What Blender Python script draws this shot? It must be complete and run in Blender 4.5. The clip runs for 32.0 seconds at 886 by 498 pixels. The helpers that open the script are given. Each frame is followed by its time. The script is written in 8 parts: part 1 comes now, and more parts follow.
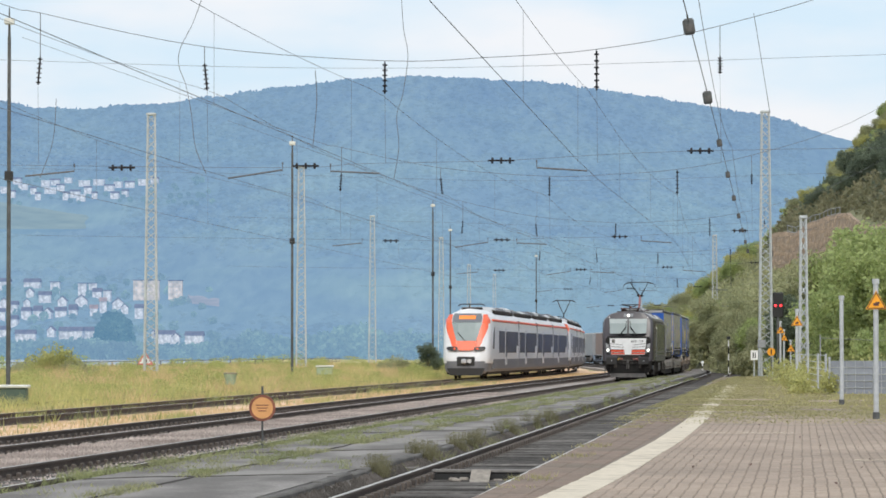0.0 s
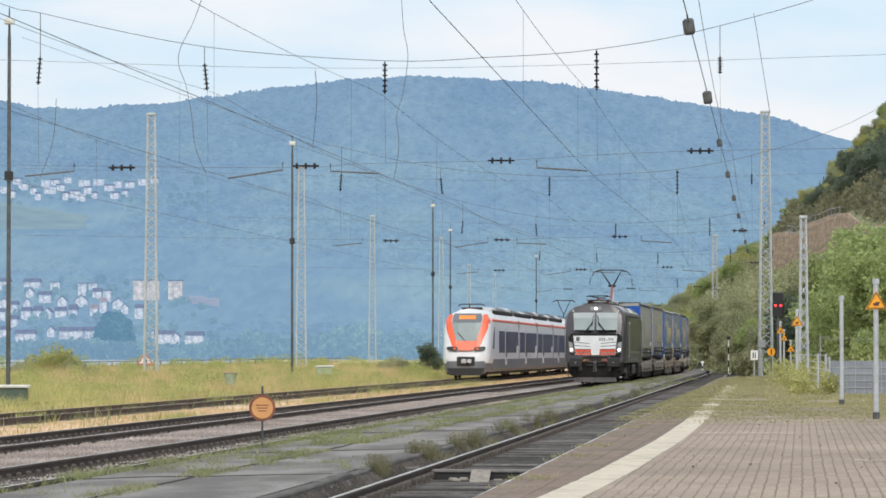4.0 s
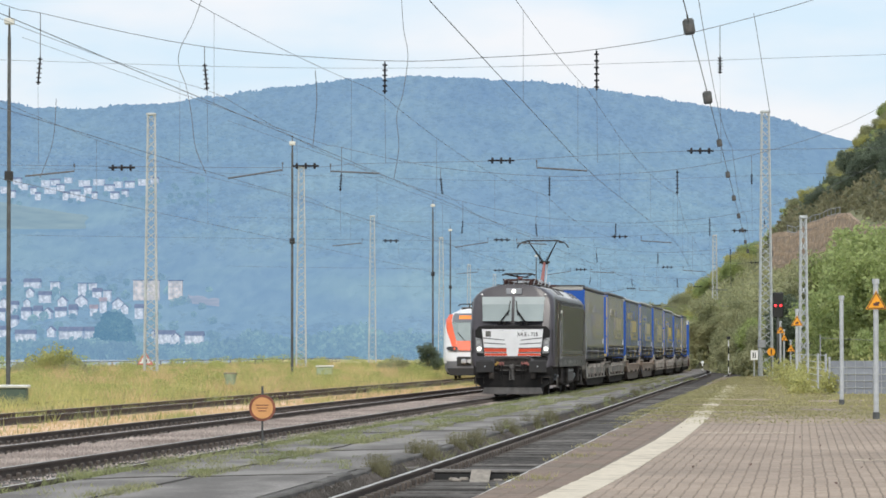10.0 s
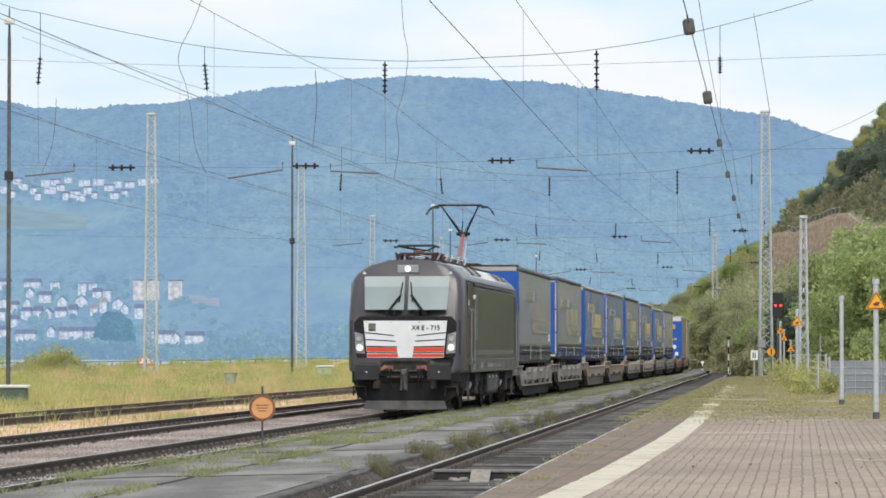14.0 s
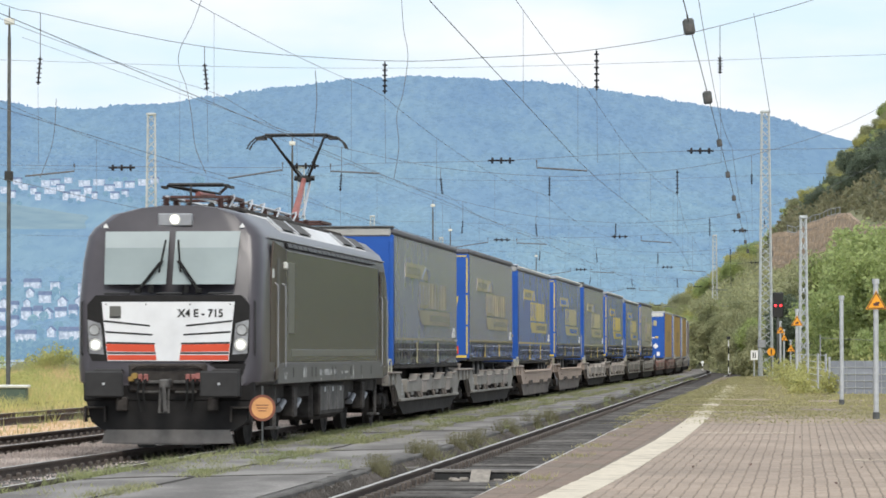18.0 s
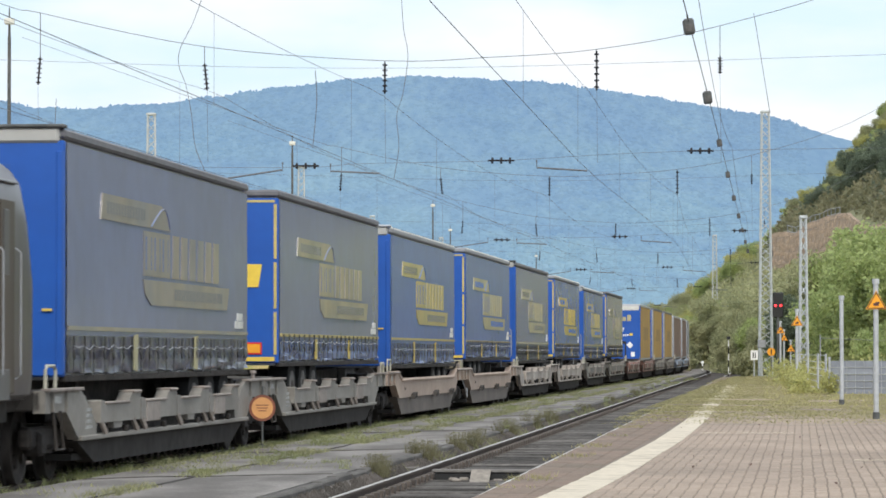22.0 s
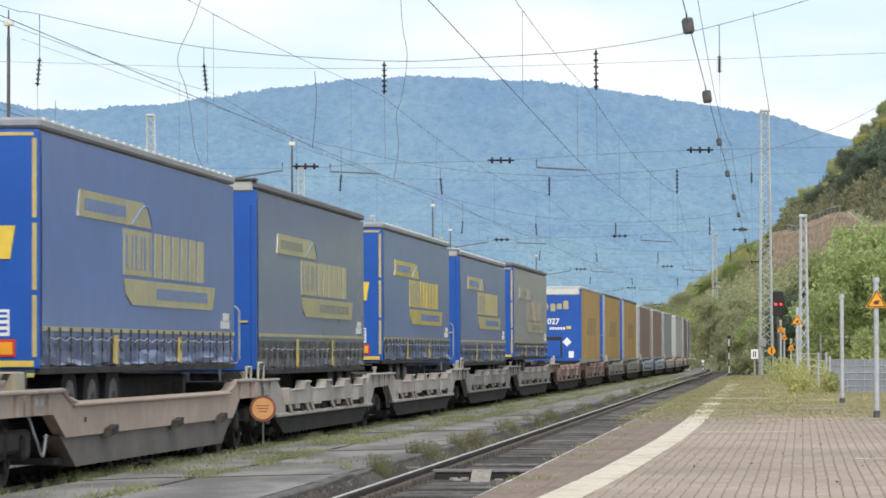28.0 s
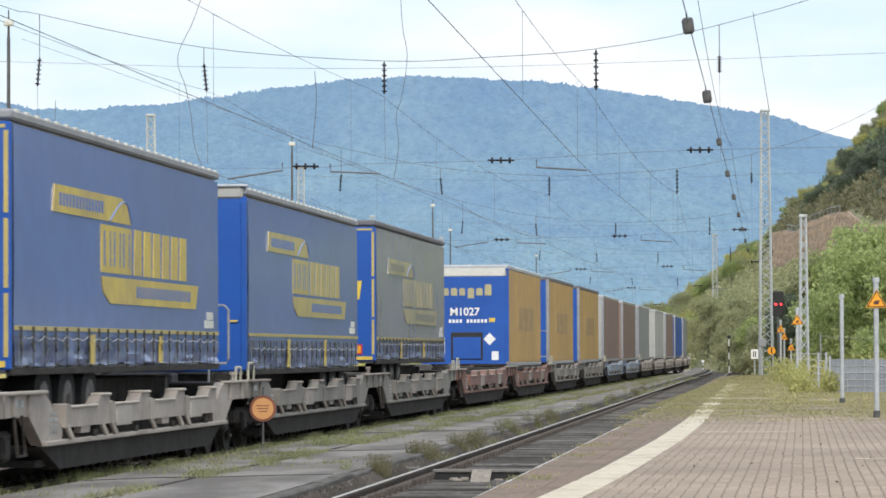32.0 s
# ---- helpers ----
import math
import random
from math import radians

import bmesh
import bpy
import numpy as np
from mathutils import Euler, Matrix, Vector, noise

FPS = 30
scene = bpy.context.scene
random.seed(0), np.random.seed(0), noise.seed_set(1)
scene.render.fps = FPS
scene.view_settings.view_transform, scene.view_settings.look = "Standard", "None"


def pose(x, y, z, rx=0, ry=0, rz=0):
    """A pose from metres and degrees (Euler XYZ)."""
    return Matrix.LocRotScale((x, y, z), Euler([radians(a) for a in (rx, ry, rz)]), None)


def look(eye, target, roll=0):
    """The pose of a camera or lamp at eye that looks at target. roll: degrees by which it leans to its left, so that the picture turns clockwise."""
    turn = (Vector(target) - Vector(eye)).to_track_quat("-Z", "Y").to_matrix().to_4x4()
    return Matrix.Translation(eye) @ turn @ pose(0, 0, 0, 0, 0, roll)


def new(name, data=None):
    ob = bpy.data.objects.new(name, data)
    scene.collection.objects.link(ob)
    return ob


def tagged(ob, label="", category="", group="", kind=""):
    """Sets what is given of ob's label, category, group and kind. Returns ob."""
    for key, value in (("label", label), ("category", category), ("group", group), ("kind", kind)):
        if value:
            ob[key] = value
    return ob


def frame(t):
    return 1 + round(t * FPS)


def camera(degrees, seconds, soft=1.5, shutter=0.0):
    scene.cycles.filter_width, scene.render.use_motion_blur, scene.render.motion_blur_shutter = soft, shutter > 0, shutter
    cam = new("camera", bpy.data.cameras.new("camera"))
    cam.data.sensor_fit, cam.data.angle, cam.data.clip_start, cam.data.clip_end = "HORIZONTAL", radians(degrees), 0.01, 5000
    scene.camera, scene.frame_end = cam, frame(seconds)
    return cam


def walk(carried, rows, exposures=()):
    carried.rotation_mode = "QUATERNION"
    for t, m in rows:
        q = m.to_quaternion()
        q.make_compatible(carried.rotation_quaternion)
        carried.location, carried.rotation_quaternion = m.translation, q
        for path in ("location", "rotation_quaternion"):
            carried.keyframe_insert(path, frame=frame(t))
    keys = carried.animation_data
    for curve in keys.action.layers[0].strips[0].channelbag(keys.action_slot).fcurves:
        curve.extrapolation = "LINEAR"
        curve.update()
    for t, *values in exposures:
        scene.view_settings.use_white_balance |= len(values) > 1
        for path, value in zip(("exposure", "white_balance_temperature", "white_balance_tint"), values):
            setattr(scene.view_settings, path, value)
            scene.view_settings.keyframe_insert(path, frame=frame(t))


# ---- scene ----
# camera on a tripod on the paved platform; z = 0 is the rail head
EYE = (0.0, 0.0, 1.54)
PITCH = 90 + math.degrees(math.atan((623.5 - 441) / 6455.0))
cam = camera(2 * math.degrees(math.atan(784 / 6455.0)), 32.0, soft=1.65, shutter=0.4)
walk(cam, [(0.0, pose(*EYE, PITCH, 0, 0)), (22.5, pose(*EYE, PITCH, 0, 0)),
           (24.6, pose(*EYE, PITCH, -0.0, 0) @ pose(0, 0, 0, 0, 0, -0.2)),
           (32.0, pose(*EYE, PITCH, -0.0, 0) @ pose(0, 0, 0, 0, 0, -0.2))],
     exposures=[(0.0, 0.0), (12.0, 0.04), (17.0, 0.14), (22.0, 0.19), (32.0, 0.18)])

# sky and sun: bright thin cloud, light from behind the camera's left shoulder
SUN_EL, SUN_ROT = radians(42), radians(215)
world = bpy.data.worlds.new("sky")
scene.world = world
world.use_nodes = True
wt = world.node_tree
wt.nodes.clear()
sky = wt.nodes.new("ShaderNodeTexSky")
sky.sky_type, sky.sun_disc, sky.sun_elevation, sky.sun_rotation = "NISHITA", False, SUN_EL, SUN_ROT
sky.air_density, sky.dust_density = 1.0, 1.5
skyb = wt.nodes.new("ShaderNodeBackground")
skyb.inputs["Strength"].default_value = 0.1
wt.links.new(sky.outputs[0], skyb.inputs[0])
wco = wt.nodes.new("ShaderNodeTexCoord")
wmap = wt.nodes.new("ShaderNodeMapping")
wmap.inputs["Scale"].default_value = (7, 7, 22)
wt.links.new(wco.outputs["Generated"], wmap.inputs[0])
wno = wt.nodes.new("ShaderNodeTexNoise")
wno.inputs["Scale"].default_value, wno.inputs["Detail"].default_value = 1.3, 5
wt.links.new(wmap.outputs[0], wno.inputs[0])
wra = wt.nodes.new("ShaderNodeValToRGB")
wra.color_ramp.elements[0].position, wra.color_ramp.elements[0].color = 0.40, (0.67, 0.82, 0.95, 1)
wra.color_ramp.elements[1].position, wra.color_ramp.elements[1].color = 0.62, (0.89, 0.90, 0.94, 1)
wt.links.new(wno.outputs[0], wra.inputs[0])
cloudb = wt.nodes.new("ShaderNodeBackground")
cloudb.inputs["Strength"].default_value = 1.1
wt.links.new(wra.outputs[0], cloudb.inputs[0])
wmix = wt.nodes.new("ShaderNodeMixShader")
wmix.inputs[0].default_value = 0.85
wt.links.new(skyb.outputs[0], wmix.inputs[1])
wt.links.new(cloudb.outputs[0], wmix.inputs[2])
wout = wt.nodes.new("ShaderNodeOutputWorld")
wt.links.new(wmix.outputs[0], wout.inputs[0])

sun = new("sun", bpy.data.lights.new("sun", "SUN"))
sun.data.energy, sun.data.angle, sun.data.color = 2.5, radians(25), (1.0, 0.95, 0.87)
sun.matrix_basis = look((6, -40, 45), (0, 0, 0))

# ---- materials ----
def mat(name, color, rough=0.7, metal=0.0, var=0.25, scale=6.0, coarse=0.6, bump=0.15, second=None, rnd=0.0, spec=0.5, glow=None, stretch=(1, 1, 1), split=(0.35, 0.65)):
    m = bpy.data.materials.new(name)
    m.use_nodes = True
    nt = m.node_tree
    b = nt.nodes["Principled BSDF"]
    co = nt.nodes.new("ShaderNodeTexCoord")
    mp = nt.nodes.new("ShaderNodeMapping")
    mp.inputs["Scale"].default_value = stretch
    nt.links.new(co.outputs["Object"], mp.inputs[0])
    oi = nt.nodes.new("ShaderNodeObjectInfo")
    if rnd:
        ad = nt.nodes.new("ShaderNodeVectorMath")
        ad.operation = "MULTIPLY_ADD"
        ad.inputs[1].default_value = (37, 53, 71)
        nt.links.new(oi.outputs["Random"], ad.inputs[0])
        nt.links.new(mp.outputs[0], ad.inputs[2])
        vec = ad.outputs[0]
    else:
        vec = mp.outputs[0]
    fine = nt.nodes.new("ShaderNodeTexNoise")
    fine.inputs["Scale"].default_value, fine.inputs["Detail"].default_value = scale, 6
    big = nt.nodes.new("ShaderNodeTexNoise")
    big.inputs["Scale"].default_value, big.inputs["Detail"].default_value = coarse, 4
    nt.links.new(vec, fine.inputs[0])
    nt.links.new(vec, big.inputs[0])
    c = Vector(color)
    c2 = Vector(second) if second else c * (1 - var)
    r1 = nt.nodes.new("ShaderNodeValToRGB")
    e = r1.color_ramp.elements
    e[0].position, e[0].color = split[0], (*c2, 1)
    e[1].position, e[1].color = split[1], (*c, 1)
    nt.links.new(big.outputs[0], r1.inputs[0])
    hs = nt.nodes.new("ShaderNodeHueSaturation")
    nt.links.new(r1.outputs[0], hs.inputs["Color"])
    mr = nt.nodes.new("ShaderNodeMapRange")
    mr.inputs["From Min"].default_value, mr.inputs["From Max"].default_value = 0.25, 0.75
    mr.inputs["To Min"].default_value, mr.inputs["To Max"].default_value = 1 - var, 1 + var
    nt.links.new(fine.outputs[0], mr.inputs["Value"])
    if rnd:
        m2 = nt.nodes.new("ShaderNodeMapRange")
        m2.inputs["To Min"].default_value, m2.inputs["To Max"].default_value = 1 - rnd, 1 + rnd
        nt.links.new(oi.outputs["Random"], m2.inputs["Value"])
        mm = nt.nodes.new("ShaderNodeMath")
        mm.operation = "MULTIPLY"
        nt.links.new(mr.outputs[0], mm.inputs[0])
        nt.links.new(m2.outputs[0], mm.inputs[1])
        nt.links.new(mm.outputs[0], hs.inputs["Value"])
    else:
        nt.links.new(mr.outputs[0], hs.inputs["Value"])
    nt.links.new(hs.outputs[0], b.inputs["Base Color"])
    b.inputs["Roughness"].default_value, b.inputs["Metallic"].default_value = rough, metal
    b.inputs["Specular IOR Level"].default_value = spec
    if bump:
        bp = nt.nodes.new("ShaderNodeBump")
        bp.inputs["Strength"].default_value, bp.inputs["Distance"].default_value = bump, 0.02
        nt.links.new(fine.outputs[0], bp.inputs["Height"])
        nt.links.new(bp.outputs[0], b.inputs["Normal"])
    if glow:
        b.inputs["Emission Color"].default_value, b.inputs["Emission Strength"].default_value = (*glow[:3], 1), glow[3]
    return m


def leafmat(name, c1, c2, rough=0.6):
    m = mat(name, c1, rough, 0, 0.2, 1.5, 0.35, 0, c2)
    nt = m.node_tree
    b = nt.nodes["Principled BSDF"]
    hs = [n for n in nt.nodes if n.type == "HUE_SAT"][0]
    ge = nt.nodes.new("ShaderNodeNewGeometry")
    mr = nt.nodes.new("ShaderNodeMapRange")
    mr.inputs["To Min"].default_value, mr.inputs["To Max"].default_value = 0.78, 1.25
    nt.links.new(ge.outputs["Random Per Island"], mr.inputs["Value"])
    nt.links.new(mr.outputs[0], hs.inputs["Value"])
    tr = nt.nodes.new("ShaderNodeBsdfTranslucent")
    nt.links.new(hs.outputs[0], tr.inputs[0])
    mx = nt.nodes.new("ShaderNodeMixShader")
    mx.inputs[0].default_value = 0.5
    out = nt.nodes["Material Output"]
    nt.links.new(b.outputs[0], mx.inputs[1])
    nt.links.new(tr.outputs[0], mx.inputs[2])
    nt.links.new(mx.outputs[0], out.inputs[0])
    return m


# ---- geometry ----
class G:
    """Gathers faces for one mesh."""

    def __init__(self):
        self.v, self.f, self.m = [], [], []

    def add(self, vs, fs, mi=0):
        k = len(self.v)
        self.v += [tuple(p) for p in vs]
        self.f += [tuple(i + k for i in f) for f in fs]
        self.m += [mi] * len(fs)
        return self

    def box(self, x0, x1, y0, y1, z0, z1, c=0.0, mi=0, M=None):
        c = min(c, 0.45 * (x1 - x0), 0.45 * (y1 - y0), 0.45 * (z1 - z0))
        if c <= 0:
            vs = [(x, y, z) for x in (x0, x1) for y in (y0, y1) for z in (z0, z1)]
            fs = [(0, 1, 3, 2), (4, 6, 7, 5), (0, 4, 5, 1), (2, 3, 7, 6), (0, 2, 6, 4), (1, 5, 7, 3)]
        else:
            vs, ix = [], {}
            for i, x in enumerate((x0, x1)):
                for j, y in enumerate((y0, y1)):
                    for k, z in enumerate((z0, z1)):
                        dx, dy, dz = c * (1 - 2 * i), c * (1 - 2 * j), c * (1 - 2 * k)
                        for a, p in enumerate(((x, y + dy, z + dz), (x + dx, y, z + dz), (x + dx, y + dy, z))):
                            ix[i, j, k, a] = len(vs)
                            vs.append(p)
            fs = []
            for i in (0, 1):
                fs.append([ix[i, j, k, 0] for j, k in ((0, 0), (0, 1), (1, 1), (1, 0))][::1 if i == 0 else -1])
                fs.append([ix[j, i, k, 1] for j, k in ((0, 0), (1, 0), (1, 1), (0, 1))][::1 if i == 0 else -1])
                fs.append([ix[j, k, i, 2] for j, k in ((0, 0), (0, 1), (1, 1), (1, 0))][::1 if i == 0 else -1])
            for i in (0, 1):
                for j in (0, 1):
                    s = 1 if (i + j) % 2 == 0 else -1
                    fs.append([ix[i, j, 0, 0], ix[i, j, 0, 1], ix[i, j, 1, 1], ix[i, j, 1, 0]][::-s])
                    fs.append([ix[i, 0, j, 2], ix[i, 0, j, 0], ix[i, 1, j, 0], ix[i, 1, j, 2]][::-s])
                    fs.append([ix[0, i, j, 1], ix[0, i, j, 2], ix[1, i, j, 2], ix[1, i, j, 1]][::-s])
                    for k in (0, 1):
                        t = [ix[i, j, k, 0], ix[i, j, k, 1], ix[i, j, k, 2]]
                        fs.append(t[::-1] if (i + j + k) % 2 == 0 else t)
        if M is not None:
            vs = [M @ Vector(p) for p in vs]
        return self.add(vs, fs, mi)

    def prism(self, pts, a, b, axis="y", mi=0, caps=True):
        """A closed outline of (p, q) drawn out along an axis from a to b."""
        n = len(pts)
        put = {"x": lambda p, q, d: (d, p, q), "y": lambda p, q, d: (p, d, q), "z": lambda p, q, d: (p, q, d)}[axis]
        vs = [put(p, q, d) for d in (a, b) for p, q in pts]
        fs = [(i, (i + 1) % n, n + (i + 1) % n, n + i) for i in range(n)]
        if caps:
            fs += [tuple(range(n))[::-1], tuple(range(n, 2 * n))]
        return self.add(vs, fs, mi)

    def loft(self, rings, mi=0, caps=True, closed=True):
        n = len(rings[0])
        vs = [p for r in rings for p in r]
        fs = []
        for k in range(len(rings) - 1):
            for i in range(n if closed else n - 1):
                fs.append((k * n + i, k * n + (i + 1) % n, (k + 1) * n + (i + 1) % n, (k + 1) * n + i))
        if caps:
            fs += [tuple(range(n))[::-1], tuple(range((len(rings) - 1) * n, len(rings) * n))]
        return self.add(vs, fs, mi)

    def tube(self, pts, r, n=6, mi=0, r2=None):
        pts = [Vector(p) for p in pts]
        rings = []
        for i, p in enumerate(pts):
            d = (pts[min(i + 1, len(pts) - 1)] - pts[max(i - 1, 0)]).normalized()
            a = d.cross(Vector((0, 0, 1)) if abs(d.z) < 0.95 else Vector((1, 0, 0))).normalized()
            b = d.cross(a)
            rr = r if r2 is None else r + (r2 - r) * i / (len(pts) - 1)
            rings.append([p + rr * (a * math.cos(t * math.tau / n) + b * math.sin(t * math.tau / n)) for t in range(n)])
        return self.loft(rings, mi)

    def disc(self, c, axis, r, h, n=16, mi=0, r2=None):
        c, axis = Vector(c), Vector(axis).normalized()
        return self.tube([c - axis * h / 2, c + axis * h / 2], r, n, mi, r2)

    def quad(self, a, b, c, d, mi=0):
        return self.add([a, b, c, d], [(0, 1, 2, 3)], mi)

    def mesh(self, name, *mats, smooth=False):
        me = bpy.data.meshes.new(name)
        me.from_pydata(self.v, [], self.f)
        for m in mats:
            me.materials.append(m)
        me.polygons.foreach_set("material_index", self.m)
        if smooth:
            me.polygons.foreach_set("use_smooth", [True] * len(self.f))
        me.update()
        return me


def part(name, g, material=None, parent=None, label="", smooth=False):
    """One mesh object under a thing or a part."""
    mats = material if isinstance(material, (list, tuple)) else [material]
    ob = new(name, g.mesh(name, *mats, smooth=smooth) if isinstance(g, G) else g)
    if parent is not None:
        ob.parent = parent
    if label:
        ob["label"] = label
    if smooth:
        ob.data.set_sharp_from_angle(angle=radians(35))
    return ob


def thing(name, label, category, m=None, group="", kind=""):
    ob = new(name)
    if m is not None:
        ob.matrix_basis = m
    return tagged(ob, label, category, group, kind)


# ---- the plan: tracks run straight away from the camera, then bend to the left ----
U, N = Vector((0.09783, 0.99520, 0)), Vector((0.99520, -0.09783, 0))
ORIGIN, S_BEND, R_BEND = Vector((-9.89, 0, 0)), 258.0, 1420.0


def near(s):
    """The near track draws in towards the goods track as it runs away."""
    return 5.64 - 0.0074 * (min(s, 320.0) - 40)


def beside(off):
    """A line that keeps its distance from the near track."""
    return lambda s: near(s) + off


def track(s, d=0.0):
    """Place and heading at s metres along, d metres to the right of the goods track."""
    if callable(d):
        d = d(s)
    if s <= S_BEND:
        return ORIGIN + U * s + N * d, U
    a = (s - S_BEND) / R_BEND
    c = ORIGIN + U * S_BEND - N * R_BEND
    return c + (R_BEND + d) * (N * math.cos(a) + U * math.sin(a)), U * math.cos(a) - N * math.sin(a)


def on_track(s, length=0.0, d=0.0, a=0.15):
    """The pose of a body whose front is at s, x to its right, y away along the track."""
    p, _ = track(s + a * length, d)
    q, _ = track(s + (1 - a) * length, d)
    u = (q - p).normalized() if length else track(s, d)[1]
    p = p - u * a * length
    return Matrix(((u.y, u.x, 0, p.x), (-u.x, u.y, 0, p.y), (0, 0, 1, 0), (0, 0, 0, 1)))


def along(s0, s1, step=8.0):
    n = max(1, round((s1 - s0) / step))
    return [s0 + (s1 - s0) * i / n for i in range(n + 1)]


def lettering(name, words, height, material, parent, m, bold=0.0):
    """Raised lettering in the built-in font, height of a capital in metres, its left foot at m's origin."""
    cu = bpy.data.curves.new(name, "FONT")
    cu.body, cu.size, cu.extrude, cu.offset = words, height / 0.7, 0.003, bold
    ob = bpy.data.objects.new(name, cu)
    scene.collection.objects.link(ob)
    me = bpy.data.meshes.new_from_object(ob.evaluated_get(bpy.context.evaluated_depsgraph_get()))
    bpy.data.objects.remove(ob)
    me.materials.clear()
    me.materials.append(material)
    out = new(name, me)
    out.parent = parent
    out.matrix_basis = m
    return out


FRONT = Matrix(((1, 0, 0, 0), (0, 0, -1, 0), (0, 1, 0, 0), (0, 0, 0, 1)))  # writing that faces the camera


def ribbed(a, b, n, r, core):
    """An insulator of n sheds on a core, one turned piece."""
    a, b = Vector(a), Vector(b)
    g = G()
    d = (b - a).normalized()
    x = d.cross(Vector((0, 0, 1)) if abs(d.z) < 0.9 else Vector((1, 0, 0))).normalized()
    y = d.cross(x)
    prof = [(0, core)]
    for k in range(n):
        c = (k + 0.5) / n
        w = 0.11 / n
        prof += [(c - w * 1.3, core), (c - w, r), (c + w, r), (c + w * 1.3, core)]
    prof.append((1, core))
    g.loft([[a + (b - a) * f + q * (x * math.cos(t * math.tau / 10) + y * math.sin(t * math.tau / 10)) for t in range(10)] for f, q in prof])
    return g

def smooth_pts(pts, n=5):
    """A soft curve through the points."""
    out = []
    P = [Vector(p) for p in pts]
    for i in range(len(P) - 1):
        p0, p1, p2, p3 = P[max(i - 1, 0)], P[i], P[i + 1], P[min(i + 2, len(P) - 1)]
        for k in range(n):
            t = k / n
            out.append(0.5 * ((2 * p1) + (p2 - p0) * t + (2 * p0 - 5 * p1 + 4 * p2 - p3) * t * t + (3 * p1 - p0 - 3 * p2 + p3) * t ** 3))
    return out + [P[-1]]


M = {}
M["ballast"] = mat("ballast", (0.35, 0.305, 0.275), 0.95, 0, 0.5, 14, 0.5, 0.9, (0.22, 0.185, 0.165))
M["soil"] = mat("soil", (0.48, 0.42, 0.20), 0.95, 0, 0.3, 5, 0.12, 0.5, (0.30, 0.27, 0.12))
M["straw"] = mat("straw", (0.74, 0.52, 0.36), 0.95, 0, 0.25, 8, 0.4, 0.6, (0.58, 0.41, 0.25))
M["asphalt"] = mat("asphalt", (0.245, 0.231, 0.218), 0.92, 0, 0.22, 25, 0.7, 0.3, (0.145, 0.136, 0.128), spec=0.12, stretch=(1.4, 0.5, 1), split=(0.40, 0.60))
M["kerb"] = mat("kerb_stone", (0.115, 0.107, 0.098), 0.95, 0, 0.3, 10, 1.0, 0.4)
M["paver"] = mat("paver", (0.365, 0.293, 0.235), 0.9, 0, 0.18, 30, 0.35, 0.25, (0.27, 0.22, 0.18), rnd=0.06, spec=0.2)
M["paverbed"] = mat("paver_joint", (0.19, 0.15, 0.118), 0.95, 0, 0.25, 9, 0.6, 0.3)
M["edgepaver"] = mat("edge_paver", (0.24, 0.18, 0.145), 0.9, 0, 0.2, 20, 0.8, 0.3, (0.18, 0.145, 0.115), rnd=0.08, spec=0.2)
M["stripe"] = mat("white_line", (0.55, 0.485, 0.385), 0.85, 0, 0.16, 12, 2.2, 0.2, (0.37, 0.315, 0.245), rnd=0.03, split=(0.30, 0.48))
M["rail"] = mat("rust_rail", (0.085, 0.062, 0.05), 0.8, 0.1, 0.3, 12, 1.0, 0.3)
M["railtop"] = mat("rail_head", (0.46, 0.44, 0.41), 0.5, 0.3, 0.2, 8, 1.0, 0.05)
M["clipsteel"] = mat("clip_steel", (0.115, 0.095, 0.082), 0.8, 0.1, 0.3, 9, 2.0, 0.2)
M["sleeper"] = mat("wood_sleeper", (0.14, 0.132, 0.126), 0.95, 0, 0.35, 9, 1.2, 0.5, (0.07, 0.066, 0.062), rnd=0.45, spec=0.15)
M["concrete"] = mat("concrete", (0.42, 0.41, 0.39), 0.9, 0, 0.15, 12, 0.8, 0.3)
M["galv"] = mat("galvanised", (0.55, 0.57, 0.58), 0.5, 0.4, 0.15, 10, 1.0, 0.05)
M["mastgrey"] = mat("mast_paint", (0.52, 0.545, 0.55), 0.6, 0.1, 0.15, 6, 0.8, 0.05)
M["mastdark"] = mat("dark_mast", (0.095, 0.10, 0.10), 0.75, 0, 0.3, 6, 0.8, 0.1)
M["wire"] = mat("wire", (0.13, 0.14, 0.15), 0.7, 0.1, 0.1, 6, 1, 0)
M["insul"] = mat("brown_insulator", (0.022, 0.022, 0.026), 0.6, 0, 0.2, 6, 1, 0, spec=0.2)
M["orange"] = mat("orange_sign", (0.85, 0.36, 0.02), 0.6, 0, 0.1, 6, 2, 0)
M["black"] = mat("black_paint", (0.02, 0.02, 0.02), 0.5, 0, 0.1, 6, 1, 0)
M["white"] = mat("white_paint", (0.8, 0.8, 0.79), 0.45, 0, 0.05, 6, 1, 0)
M["locoblack"] = mat("anthracite_paint", (0.066, 0.060, 0.069), 0.28, 0, 0.12, 3, 0.6, 0.02, (0.054, 0.050, 0.058), spec=0.4)
# upright lighter streaks in the colour stand in for reflections along the side
M["locoside"] = mat("glossy_black_paint", (0.075, 0.070, 0.080), 0.24, 0, 0.10, 2.0, 0.5, 0.01, (0.095, 0.090, 0.090), spec=0.2, stretch=(1, 0.8, 0.12))
M["panelgrey"] = mat("grey_panel", (0.13, 0.13, 0.118), 0.35, 0, 0.1, 3, 0.6, 0.02)
M["locoroof"] = mat("silver_roof", (0.66, 0.66, 0.66), 0.45, 0.1, 0.10, 5, 0.8, 0.05, (0.55, 0.54, 0.53))
